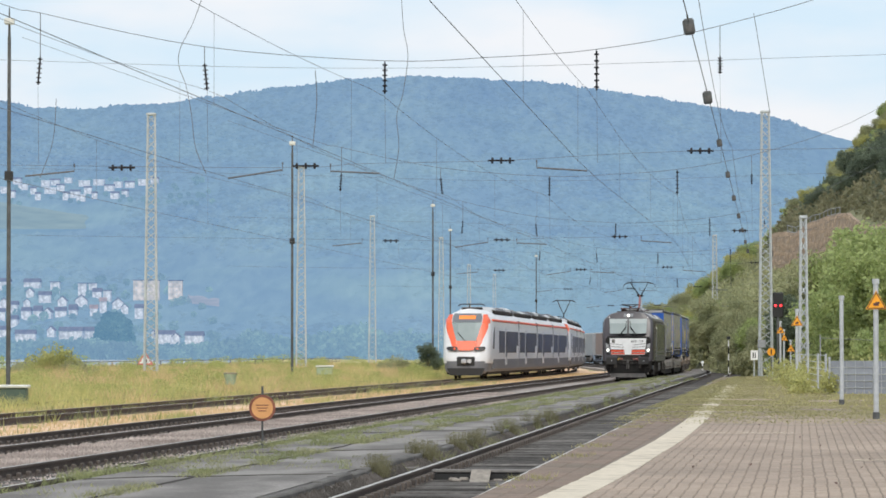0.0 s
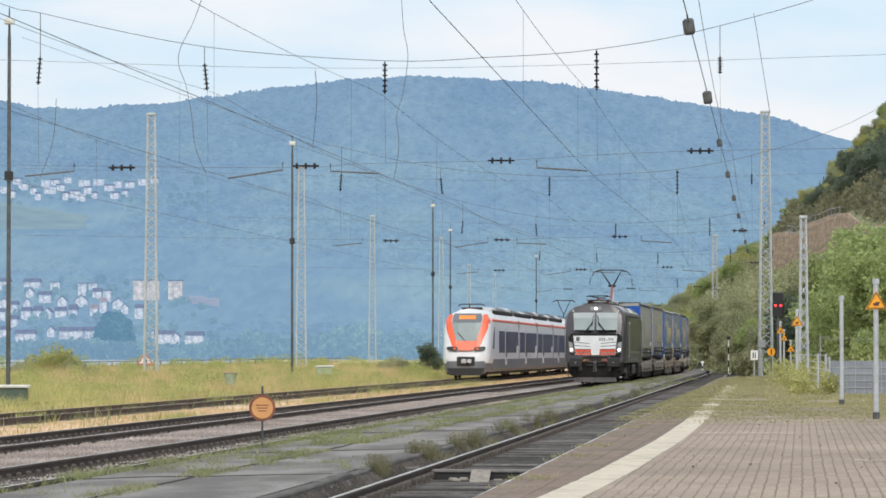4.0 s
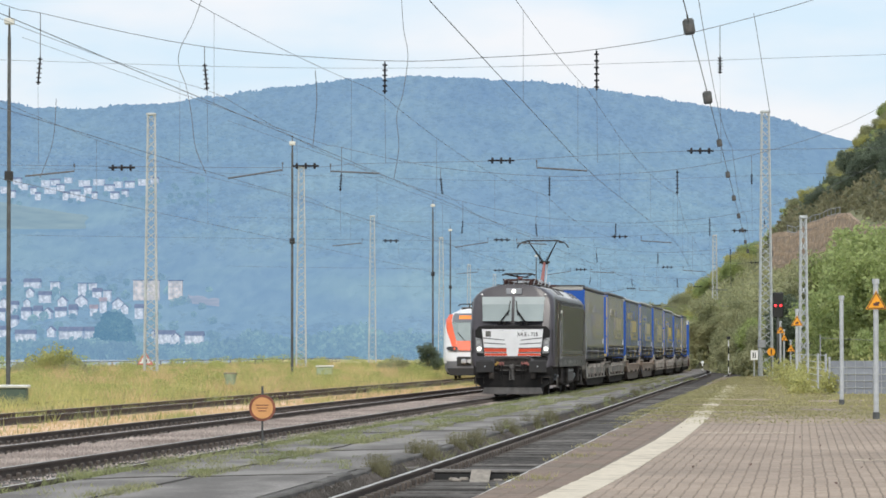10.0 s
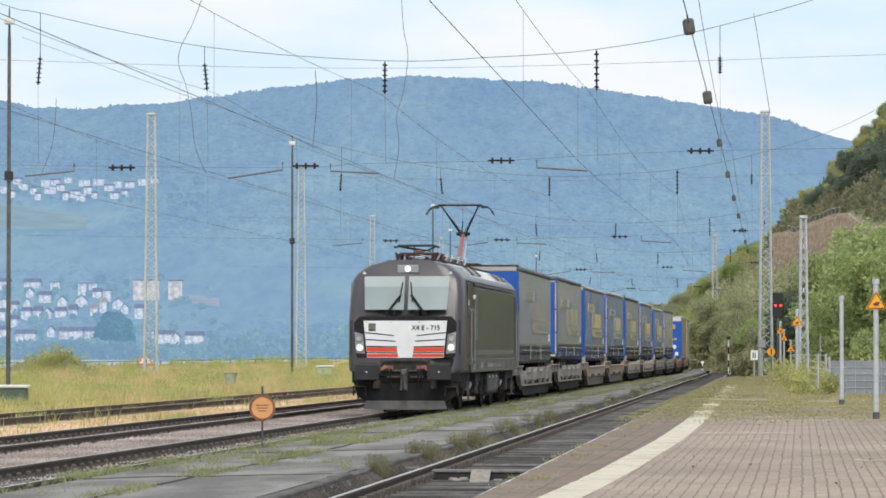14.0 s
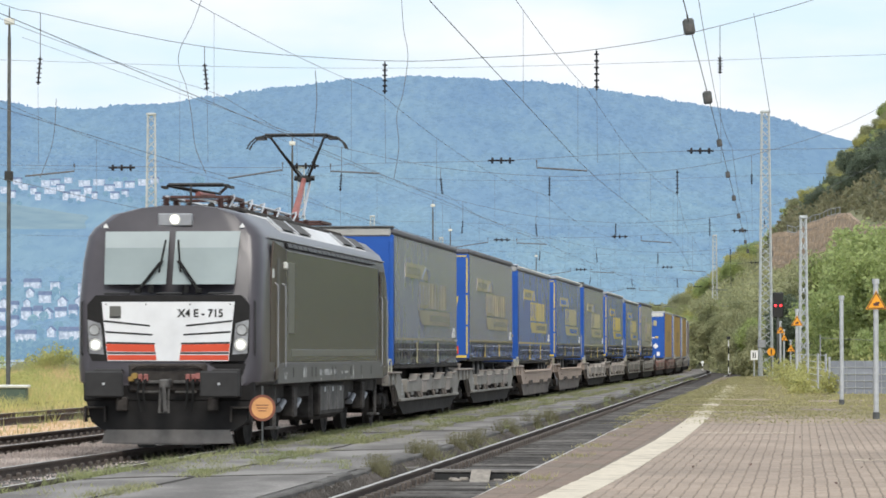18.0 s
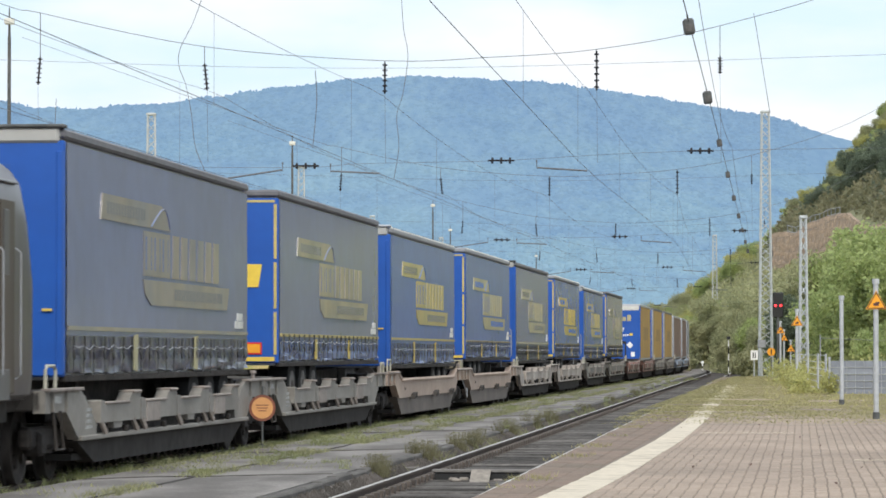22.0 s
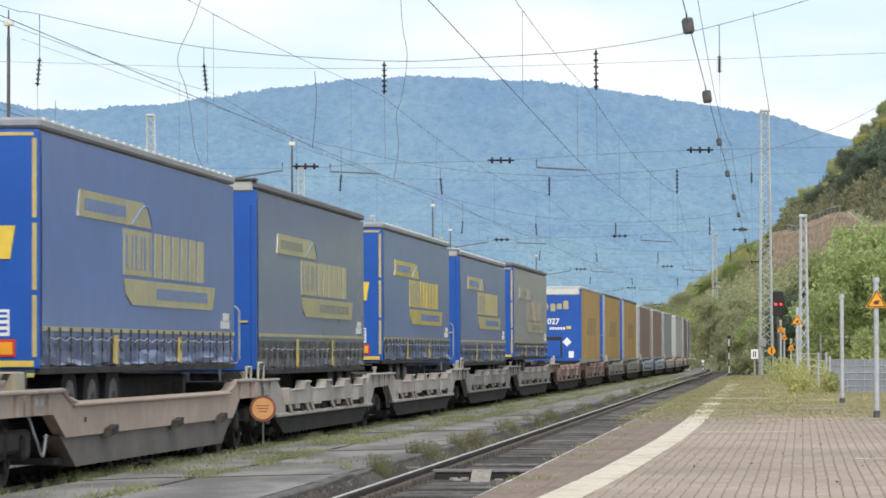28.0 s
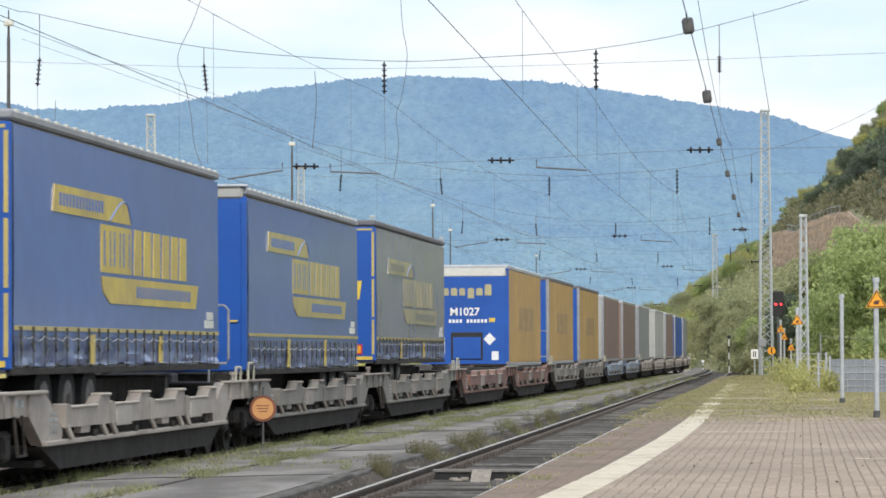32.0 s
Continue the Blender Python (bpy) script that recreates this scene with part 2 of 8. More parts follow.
M["locowhite"] = mat("white_front", (0.72, 0.73, 0.74), 0.4, 0, 0.06, 4, 0.8, 0)
M["locored"] = mat("red_front", (0.62, 0.075, 0.03), 0.4, 0, 0.08, 4, 0.8, 0)
M["under"] = mat("sooty_steel", (0.058, 0.052, 0.048), 0.8, 0, 0.45, 8, 1.5, 0.3, spec=0.15)
M["undergrey"] = mat("greasy_grey", (0.125, 0.12, 0.115), 0.7, 0, 0.4, 8, 1.5, 0.2, spec=0.2)
M["rubber"] = mat("black_rubber", (0.02, 0.02, 0.02), 0.9, 0, 0.2, 10, 2, 0.1, spec=0.15)
M["rust"] = mat("red_brown_gear", (0.10, 0.045, 0.038), 0.6, 0.1, 0.3, 6, 1, 0.1)
M["lamp"] = mat("lamp_lit", (1, 1, 1), 0.3, 0, 0, 1, 1, 0, glow=(1, 0.97, 0.92, 2.6))
M["lampglass"] = mat("lamp_glass", (0.45, 0.46, 0.46), 0.15, 0.3, 0.2, 12, 2, 0)
M["redlamp"] = mat("red_light", (0.8, 0.02, 0.02), 0.4, 0, 0, 1, 1, 0, glow=(1, 0.05, 0.06, 2.2))
M["amber"] = mat("amber_display", (0.5, 0.15, 0.02), 0.4, 0, 0.1, 1, 1, 0, glow=(1, 0.25, 0.06, 0.6))
M["blue"] = mat("blue_tarp", (0.012, 0.09, 0.40), 0.45, 0, 0.08, 3, 0.5, 0.06, (0.011, 0.075, 0.34))
M["yellow"] = mat("yellow_print", (0.74, 0.53, 0.06), 0.55, 0, 0.12, 5, 0.8, 0.03, (0.55, 0.40, 0.10))
M["yellowdirty"] = mat("dirty_yellow_print", (0.36, 0.30, 0.19), 0.65, 0, 0.15, 2, 0.8, 0.03, (0.25, 0.225, 0.18))
M["tarpblue"] = mat("dusty_blue_curtain", (0.040, 0.135, 0.47), 0.6, 0, 0.08, 2.5, 0.25, 0.10, (0.034, 0.115, 0.40))
M["tarpgrey"] = mat("grimy_grey_curtain", (0.095, 0.135, 0.31), 0.65, 0, 0.08, 2.5, 0.25, 0.10, (0.078, 0.112, 0.25))
M["tarpteal"] = mat("faded_blue_curtain", (0.035, 0.125, 0.49), 0.6, 0, 0.10, 2.5, 0.35, 0.10, (0.030, 0.108, 0.41))
M["tarpocre"] = mat("ochre_curtain", (0.47, 0.29, 0.09), 0.6, 0, 0.1, 2.5, 0.4, 0.08, (0.38, 0.24, 0.085))
M["tarpbrown"] = mat("brown_curtain", (0.24, 0.155, 0.13), 0.6, 0, 0.1, 2.5, 0.4, 0.08, (0.20, 0.14, 0.12))
M["caststeel"] = mat("cast_steel_paint", (0.44, 0.40, 0.355), 0.65, 0, 0.13, 9, 1.2, 0.12, (0.32, 0.28, 0.245))
M["skirt"] = mat("grimy_skirt", (0.105, 0.118, 0.175), 0.26, 0, 0.3, 5, 1.0, 0.2, (0.055, 0.062, 0.10), spec=0.6)
M["skirtblue"] = mat("dark_blue_skirt", (0.165, 0.225, 0.43), 0.26, 0, 0.3, 5, 1.0, 0.25, (0.085, 0.125, 0.26), spec=0.6)
M["roofgrey"] = mat("grimy_roof_edge", (0.15, 0.15, 0.165), 0.55, 0.1, 0.2, 5, 1.0, 0.05)
M["alu"] = mat("aluminium", (0.55, 0.56, 0.58), 0.4, 0.5, 0.12, 5, 1.0, 0.05)
M["trimgrey"] = mat("grey_trim", (0.30, 0.31, 0.33), 0.5, 0.1, 0.15, 5, 1.0, 0.05)
M["wagon"] = mat("beige_wagon_paint", (0.255, 0.24, 0.215), 0.7, 0, 0.14, 9, 0.7, 0.12, (0.17, 0.158, 0.14))
M["wagonbrown"] = mat("brown_wagon_paint", (0.40, 0.31, 0.25), 0.7, 0, 0.12, 6, 0.5, 0.1, (0.30, 0.23, 0.185))
M["wagongrey"] = mat("pale_wagon_paint", (0.40, 0.355, 0.315), 0.7, 0, 0.13, 9, 0.7, 0.12, (0.24, 0.21, 0.185))
M["wagondull"] = mat("dull_grey_wagon_paint", (0.225, 0.215, 0.19), 0.75, 0, 0.14, 9, 0.7, 0.12, (0.14, 0.13, 0.115))
M["flirt"] = mat("silver_white_paint", (0.66, 0.67, 0.69), 0.35, 0, 0.05, 3, 0.6, 0)
M["flirtor"] = mat("orange_red_paint", (0.80, 0.13, 0.055), 0.4, 0, 0.06, 3, 0.6, 0)
M["flirtgrey"] = mat("grey_skirt", (0.15, 0.155, 0.17), 0.5, 0, 0.1, 4, 0.8, 0.05)
M["doorgrey"] = mat("pale_door", (0.55, 0.56, 0.58), 0.4, 0, 0.06, 3, 0.6, 0)
M["trunk"] = mat("bark", (0.13, 0.10, 0.075), 0.95, 0, 0.3, 8, 1.5, 0.5)
M["rock"] = mat("hill_soil", (0.26, 0.25, 0.14), 0.95, 0, 0.3, 1.2, 0.15, 0.6, (0.19, 0.20, 0.10))
M["stonewall"] = mat("wall_stone", (0.50, 0.36, 0.26), 0.95, 0, 0.25, 2.5, 0.3, 0.6, (0.40, 0.30, 0.22), rnd=0.16)
M["mortar"] = mat("wall_mortar", (0.42, 0.31, 0.23), 0.95, 0, 0.25, 2.5, 0.4, 0.5)
M["slat"] = mat("grey_fence_slat", (0.26, 0.28, 0.31), 0.7, 0, 0.12, 6, 0.8, 0.1, rnd=0.08)
M["winglass"] = mat("window_dark", (0.055, 0.055, 0.06), 0.35, 0, 0.1, 2, 0.5, 0)
# opaque pale tone: the sky's reflection is put into the glass colour
M["glass"] = mat("windscreen", (0.235, 0.285, 0.29), 0.42, 0, 0.10, 1.5, 0.9, 0, (0.20, 0.245, 0.25), spec=0.35)
M["leafa"] = leafmat("leaf_fresh", (0.42, 0.47, 0.19), (0.31, 0.38, 0.15))
M["leafb"] = leafmat("leaf_dark", (0.175, 0.215, 0.145), (0.125, 0.16, 0.115))
M["leafc"] = leafmat("leaf_olive", (0.42, 0.415, 0.235), (0.33, 0.345, 0.19))
M["grass"] = leafmat("grass_yellow_green", (0.64, 0.56, 0.25), (0.50, 0.48, 0.19), 0.8)
M["grassgreen"] = leafmat("grass_green", (0.34, 0.36, 0.165), (0.235, 0.26, 0.12), 0.8)
M["grassdry"] = leafmat("grass_dry", (0.66, 0.49, 0.29), (0.56, 0.44, 0.22), 0.9)
# slightly lighter tone for the top band of the panes
M["glasstop"] = mat("windscreen_top", (0.30, 0.345, 0.35), 0.42, 0, 0.05, 2, 0.5, 0, spec=0.35)
M["bufferpaint"] = mat("buffer_paint", (0.035, 0.034, 0.034), 0.6, 0, 0.2, 5, 1, 0.05, spec=0.3)
M["locodark"] = mat("dark_headstock", (0.02, 0.019, 0.019), 0.7, 0, 0.2, 5, 1, 0.05, spec=0.2)
M["plough"] = mat("dusty_plough", (0.135, 0.128, 0.124), 0.8, 0, 0.25, 5, 1.2, 0.1)
M["locosill"] = mat("grey_sill", (0.092, 0.090, 0.090), 0.45, 0, 0.1, 5, 0.8, 0.02)
M["markwhite"] = mat("faded_white_mark", (0.42, 0.42, 0.40), 0.7, 0, 0.35, 22, 5, 0, (0.18, 0.18, 0.17))
M["panto_red"] = mat("red_arm", (0.30, 0.11, 0.095), 0.5, 0, 0.15, 4, 1, 0)
M["palelabel"] = mat("pale_plate", (0.62, 0.62, 0.58), 0.6, 0, 0.1, 5, 1, 0)
M["signred"] = mat("sign_red", (0.62, 0.03, 0.02), 0.5, 0, 0.1, 5, 1, 0)
M["bluedeep"] = mat("blue_recess", (0.02, 0.085, 0.33), 0.5, 0, 0.08, 3, 0.6, 0.03)
M["tarpdull"] = mat("dull_blue_curtain", (0.062, 0.118, 0.34), 0.62, 0, 0.08, 2.5, 0.25, 0.1, (0.055, 0.108, 0.285))
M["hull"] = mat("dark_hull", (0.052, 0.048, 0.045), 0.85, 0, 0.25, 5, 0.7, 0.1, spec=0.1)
M["handrail"] = mat("worn_handrail", (0.52, 0.50, 0.40), 0.5, 0.2, 0.15, 6, 1, 0)
M["faintprint"] = mat("faint_print", (0.37, 0.245, 0.10), 0.65, 0, 0.2, 4, 0.8, 0)
M["wagonred"] = mat("red_brown_wagon", (0.19, 0.095, 0.072), 0.7, 0, 0.2, 6, 0.7, 0.15, (0.13, 0.07, 0.058))
M["wagonblue"] = mat("pale_blue_wagon", (0.28, 0.34, 0.42), 0.7, 0, 0.2, 6, 0.7, 0.15, (0.2, 0.24, 0.3))
M["discorange"] = mat("faded_orange", (0.66, 0.33, 0.125), 0.6, 0, 0.1, 6, 2, 0)
M["boxgreen"] = mat("green_plastic", (0.075, 0.11, 0.085), 0.6, 0, 0.15, 5, 1, 0.05)
M["boxpale"] = mat("pale_green_box", (0.32, 0.38, 0.26), 0.7, 0, 0.15, 5, 1, 0.05)
M["grasslow"] = leafmat("low_grass", (0.36, 0.36, 0.19), (0.26, 0.265, 0.14), 0.9)
M["oldboard"] = mat("weathered_board", (0.27, 0.245, 0.215), 0.9, 0, 0.25, 12, 0.8, 0.3, spec=0.15)
M["lampcover"] = mat("lamp_cover", (0.33, 0.34, 0.35), 0.12, 0.1, 0.3, 7, 2.0, 0.03, (0.16, 0.16, 0.17))
M["ghostprint"] = mat("ghost_print", (0.27, 0.225, 0.17), 0.65, 0, 0.15, 2, 0.6, 0.02, (0.17, 0.175, 0.20))
M["castdark"] = mat("dull_cast_steel", (0.31, 0.27, 0.24), 0.7, 0, 0.25, 7, 1.2, 0.15, (0.20, 0.17, 0.15))
M["grassmid"] = leafmat("grass_mid", (0.46, 0.46, 0.18), (0.36, 0.39, 0.14), 0.8)
M["dirtgravel"] = mat("dirty_gravel", (0.17, 0.152, 0.138), 0.95, 0, 0.5, 14, 0.6, 0.9, (0.10, 0.088, 0.08))
M["scrubbrown"] = leafmat("brown_scrub", (0.27, 0.25, 0.15), (0.19, 0.19, 0.11))
M["weeds"] = leafmat("brown_green_weeds", (0.225, 0.21, 0.12), (0.165, 0.155, 0.085), 0.9)
M["moss"] = leafmat("moss_green", (0.41, 0.375, 0.185), (0.32, 0.305, 0.15), 0.95)
M["ballaststone"] = leafmat("ballast_stone", (0.63, 0.555, 0.51), (0.38, 0.32, 0.29), 0.95)
M["nearbed"] = mat("dark_ballast", (0.095, 0.086, 0.082), 0.95, 0, 0.4, 14, 0.5, 0.8, (0.055, 0.05, 0.047), spec=0.1)
M["midprint"] = mat("worn_yellow_print", (0.43, 0.38, 0.20), 0.6, 0, 0.15, 3, 0.8, 0.03, (0.36, 0.33, 0.20))
M["midprint2"] = mat("yellow_print_worn", (0.54, 0.42, 0.13), 0.6, 0, 0.12, 4, 0.8, 0.03, (0.46, 0.37, 0.14))
M["leafy"] = leafmat("leaf_yellow_green", (0.50, 0.48, 0.19), (0.39, 0.40, 0.15))
M["scrubgreen"] = leafmat("olive_scrub", (0.38, 0.385, 0.21), (0.29, 0.31, 0.165))
M["printshade"] = mat("print_shade", (0.14, 0.15, 0.17), 0.65, 0, 0.1, 3, 0.8, 0)
M["dirtstone"] = leafmat("dirty_stone", (0.19, 0.17, 0.155), (0.11, 0.10, 0.09), 0.95)
# brown reflections on the cab side are put into the paint colour
M["cabreflect"] = mat("cab_reflection_tone", (0.048, 0.038, 0.034), 0.35, 0, 0.1, 2, 0.5, 0.01, (0.075, 0.055, 0.042), spec=0.18)
M["discrim"] = mat("rust_red_rim", (0.25, 0.085, 0.05), 0.7, 0, 0.35, 14, 4, 0.05, (0.14, 0.05, 0.035))
M["signpink"] = mat("faded_sign_red", (0.60, 0.20, 0.16), 0.6, 0, 0.1, 5, 1, 0)
M["swapgrey"] = mat("pale_grey_curtain", (0.40, 0.40, 0.385), 0.65, 0, 0.12, 2.5, 0.4, 0.05)
M["brass"] = mat("brass_cock", (0.42, 0.27, 0.08), 0.45, 0.5, 0.15, 6, 1, 0)
# the inward-sloping lower hull: its shade is put into a darker brown
M["hullshade"] = mat("shaded_hull_paint", (0.15, 0.128, 0.112), 0.8, 0, 0.15, 6, 0.7, 0.1, (0.105, 0.09, 0.08))
M["oldconcrete"] = mat("old_concrete", (0.20, 0.19, 0.18), 0.9, 0, 0.2, 12, 0.8, 0.3, spec=0.15)

# road dust and the worn gloss of coated cloth, which show most at a glancing view
for key, w in (("tarpblue", 0.1), ("tarpteal", 0.1), ("tarpdull", 0.2), ("tarpgrey", 0.3), ("yellow", 0.15), ("midprint", 0.3), ("midprint2", 0.25), ("yellowdirty", 0.3), ("ghostprint", 0.3), ("printshade", 0.2)):
    b = M[key].node_tree.nodes["Principled BSDF"]
    b.inputs["Sheen Weight"].default_value, b.inputs["Sheen Roughness"].default_value = w, 0.25
    b.inputs["Sheen Tint"].default_value = (0.30, 0.27, 0.225, 1)
    b.inputs["Coat Weight"].default_value, b.inputs["Coat Roughness"].default_value, b.inputs["Coat IOR"].default_value = 0.9 if key in ("tarpblue", "tarpteal") else 1.0, 0.16, 1.5

# ---- ground, platforms, tracks ----
def strip(name, d0, d1, z0, z1, s0, s1, material, kind="structure", cat="", label="", step=8.0, thick=0.25):
    """A long slab laid along the tracks, with its profile from (d0, z0) to (d1, z1)."""
    rings = []
    for s in along(s0, s1, step):
        p, _ = track(s, d0)
        q, _ = track(s, d1)
        rings.append([(p.x, p.y, z0), (p.x, p.y, min(z0, z1) - thick), (q.x, q.y, min(z0, z1) - thick), (q.x, q.y, z1)])
    return tagged(part(name, G().loft(rings), material), label, cat, "", kind)


g = G()
g.quad((-2600, -120, -0.45), (2600, -120, -0.45), (2600, 4500, -0.45), (-2600, 4500, -0.45))
tagged(part("ground", g, M["soil"]), "flat ground of the river valley", "ground", "", "structure")

TRACKS = {"near": near, "goods": 0.0, "third": -3.95, "fourth": -9.36, "fifth": -14.0}
for key, d in TRACKS.items():
    far = 560
    strip("track_bed", beside(-1.3) if key == "near" else d - 1.9, beside(1.5) if key == "near" else d + 1.9, -0.20 - (0.004 if key == "near" else 0), -0.20 - (0.004 if key == "near" else 0), -20, far, M["straw"] if key in ("fourth", "fifth") else M["nearbed"] if key == "near" else M["ballast"], cat="track bed", label="bed of ballast stones")

strip("sand_strip", -8.2, -5.5, -0.17, -0.17, 20, 330, M["straw"], cat="sand", label="sandy strip between the sidings")

# grassy bank between the sidings and the river
rings = []
for s in along(-10, 560, 6):
    prof = ((-11.2, -0.22), (-12.6, -0.1), (-16.5, 0.15), (-24, 0.38), (-40, 0.45), (-48, -0.4))
    row = []
    for i, (d, z) in enumerate(prof):
        p, _ = track(s, d)
        row.append((p.x, p.y, z + (0.12 * noise.noise((p.x * 0.09, p.y * 0.06, 3.1)) if 1 < i < 5 else 0)))
    rings.append(row)
tagged(part("bank", G().loft(rings, caps=False, closed=False), M["soil"], smooth=True), "low grassy bank beside the sidings", "ground", "", "structure")

RAIL = [(-0.07, -0.17), (0.07, -0.17), (0.07, -0.155), (0.012, -0.13), (0.012, -0.045), (0.036, -0.035), (0.036, -0.006), (0.028, 0), (-0.028, 0), (-0.036, -0.006), (-0.036, -0.035), (-0.012, -0.045), (-0.012, -0.13), (-0.07, -0.155)]


def rail_line(d, s0, s1, parent, dz=0.0, label=""):
    g = G()
    ss = along(s0, s1, 6)
    rings = []
    for s in ss:
        p, u = track(s, d)
        n = Vector((u.y, -u.x, 0))
        rings.append([(p.x + n.x * a, p.y + n.y * a, z + dz) for a, z in RAIL])
    g.loft(rings)
    k = len(RAIL)
    for j in range(len(rings) - 1):
        g.m[j * k + 7] = 1
    return part("rail", g, [M["rail"], M["railtop"]], parent, label)


sleeper_mesh = G().box(-1.3, 1.3, -0.13, 0.13, -0.30, -0.165, 0.015).mesh("sleeper", M["sleeper"])
for key, d in TRACKS.items():
    tr = tagged(new("track"), "railway track with rusty rails on sleepers", "track", "tracks", "structure")
    dz = {"fifth": 0.02}.get(key, 0)
    rail_line(beside(-0.753) if key == "near" else d - 0.753, -15, 540, tr, dz, "rusty rail with a bright worn head" if key in ("near", "goods") else "")
    rail_line(beside(0.753) if key == "near" else d + 0.753, -15, 540, tr, dz)
    ranges = {"near": (26, 190), "goods": (42, 120), "third": (50, 110)}.get(key)
    if ranges:
        s = ranges[0]
        while s < ranges[1]:
            ob = new("sleeper", sleeper_mesh)
            ob.parent = tr
            ob.matrix_basis = on_track(s, 0, d) @ pose(random.uniform(-.04, .04), 0, random.uniform(-.012, .004), 0, 0, random.uniform(-1, 1))
            s += 0.62

# chairs and clips that hold the rails, both sides of each
CLIP = [(-0.13, -0.11, -0.165), (0.13, -0.11, -0.165), (0.13, 0.11, -0.165), (-0.13, 0.11, -0.165), (-0.11, -0.09, -0.145), (0.11, -0.09, -0.145), (0.11, 0.09, -0.145), (-0.11, 0.09, -0.145)]
CF = [(0, 1, 5, 4), (1, 2, 6, 5), (2, 3, 7, 6), (3, 0, 4, 7), (4, 5, 6, 7)]
for key, s0, s1 in (("near", 26, 150), ("goods", 42, 150), ("third", 50, 120)):
    d, g = TRACKS[key], G()
    s = s0
    while s < s1:
        m = on_track(s, 0, d)
        for r in (-0.753, 0.753):
            g.add([m @ Vector((x + r, y, z)) for x, y, z in CLIP], CF)
            for e in (-0.085, 0.085):
                k = 1.5 if key == "near" else 1.0
                g.box(r + e - 0.03 * k, r + e + 0.03 * k, -0.06 * k, 0.06 * k, -0.15, -0.085 + 0.03 * (k - 1), 0.012, 0, m)
        s += 0.62
    tagged(part("rail_fastenings", g, M["clipsteel"]), "rusty chairs and clips that hold the rails", "fastening", "", "stuff")

# ---- the goods train ----
wheel_meshes = {}


def wheelset(parent, y, r, name="wheelset"):
    """Two wheels on an axle, turning about its own middle."""
    key = round(r, 3)
    if key not in wheel_meshes:
        g = G()
        prof = [(0.80, r + 0.028), (0.775, r + 0.028), (0.765, r), (0.66, r - 0.004), (0.66, r - 0.06), (0.70, r - 0.10), (0.71, 0.16), (0.66, 0.14), (0.66, 0.09)]
        for s in (-1, 1):
            rings = [[(s * (1.505 - x), q * math.cos(a * math.tau / 24), q * math.sin(a * math.tau / 24)) for a in range(24)] for x, q in prof]
            g.loft(rings)
        g.tube([(-0.8, 0, 0), (0.8, 0, 0)], 0.085, 10)
        for k in range(4):
            a = k * math.tau / 4
            g.box(0.80, 0.86, -0.05, 0.05, 0.16, 0.30, 0.01, 0, Matrix.Rotation(a, 4, "X"))
        wheel_meshes[key] = g.mesh("wheelset", M["under"])
    ob = new(name, wheel_meshes[key])
    ob.parent = parent
    ob.matrix_basis = pose(0, y, r)
    WHEELS.append((ob, y, r))
    return ob


WHEELS = []


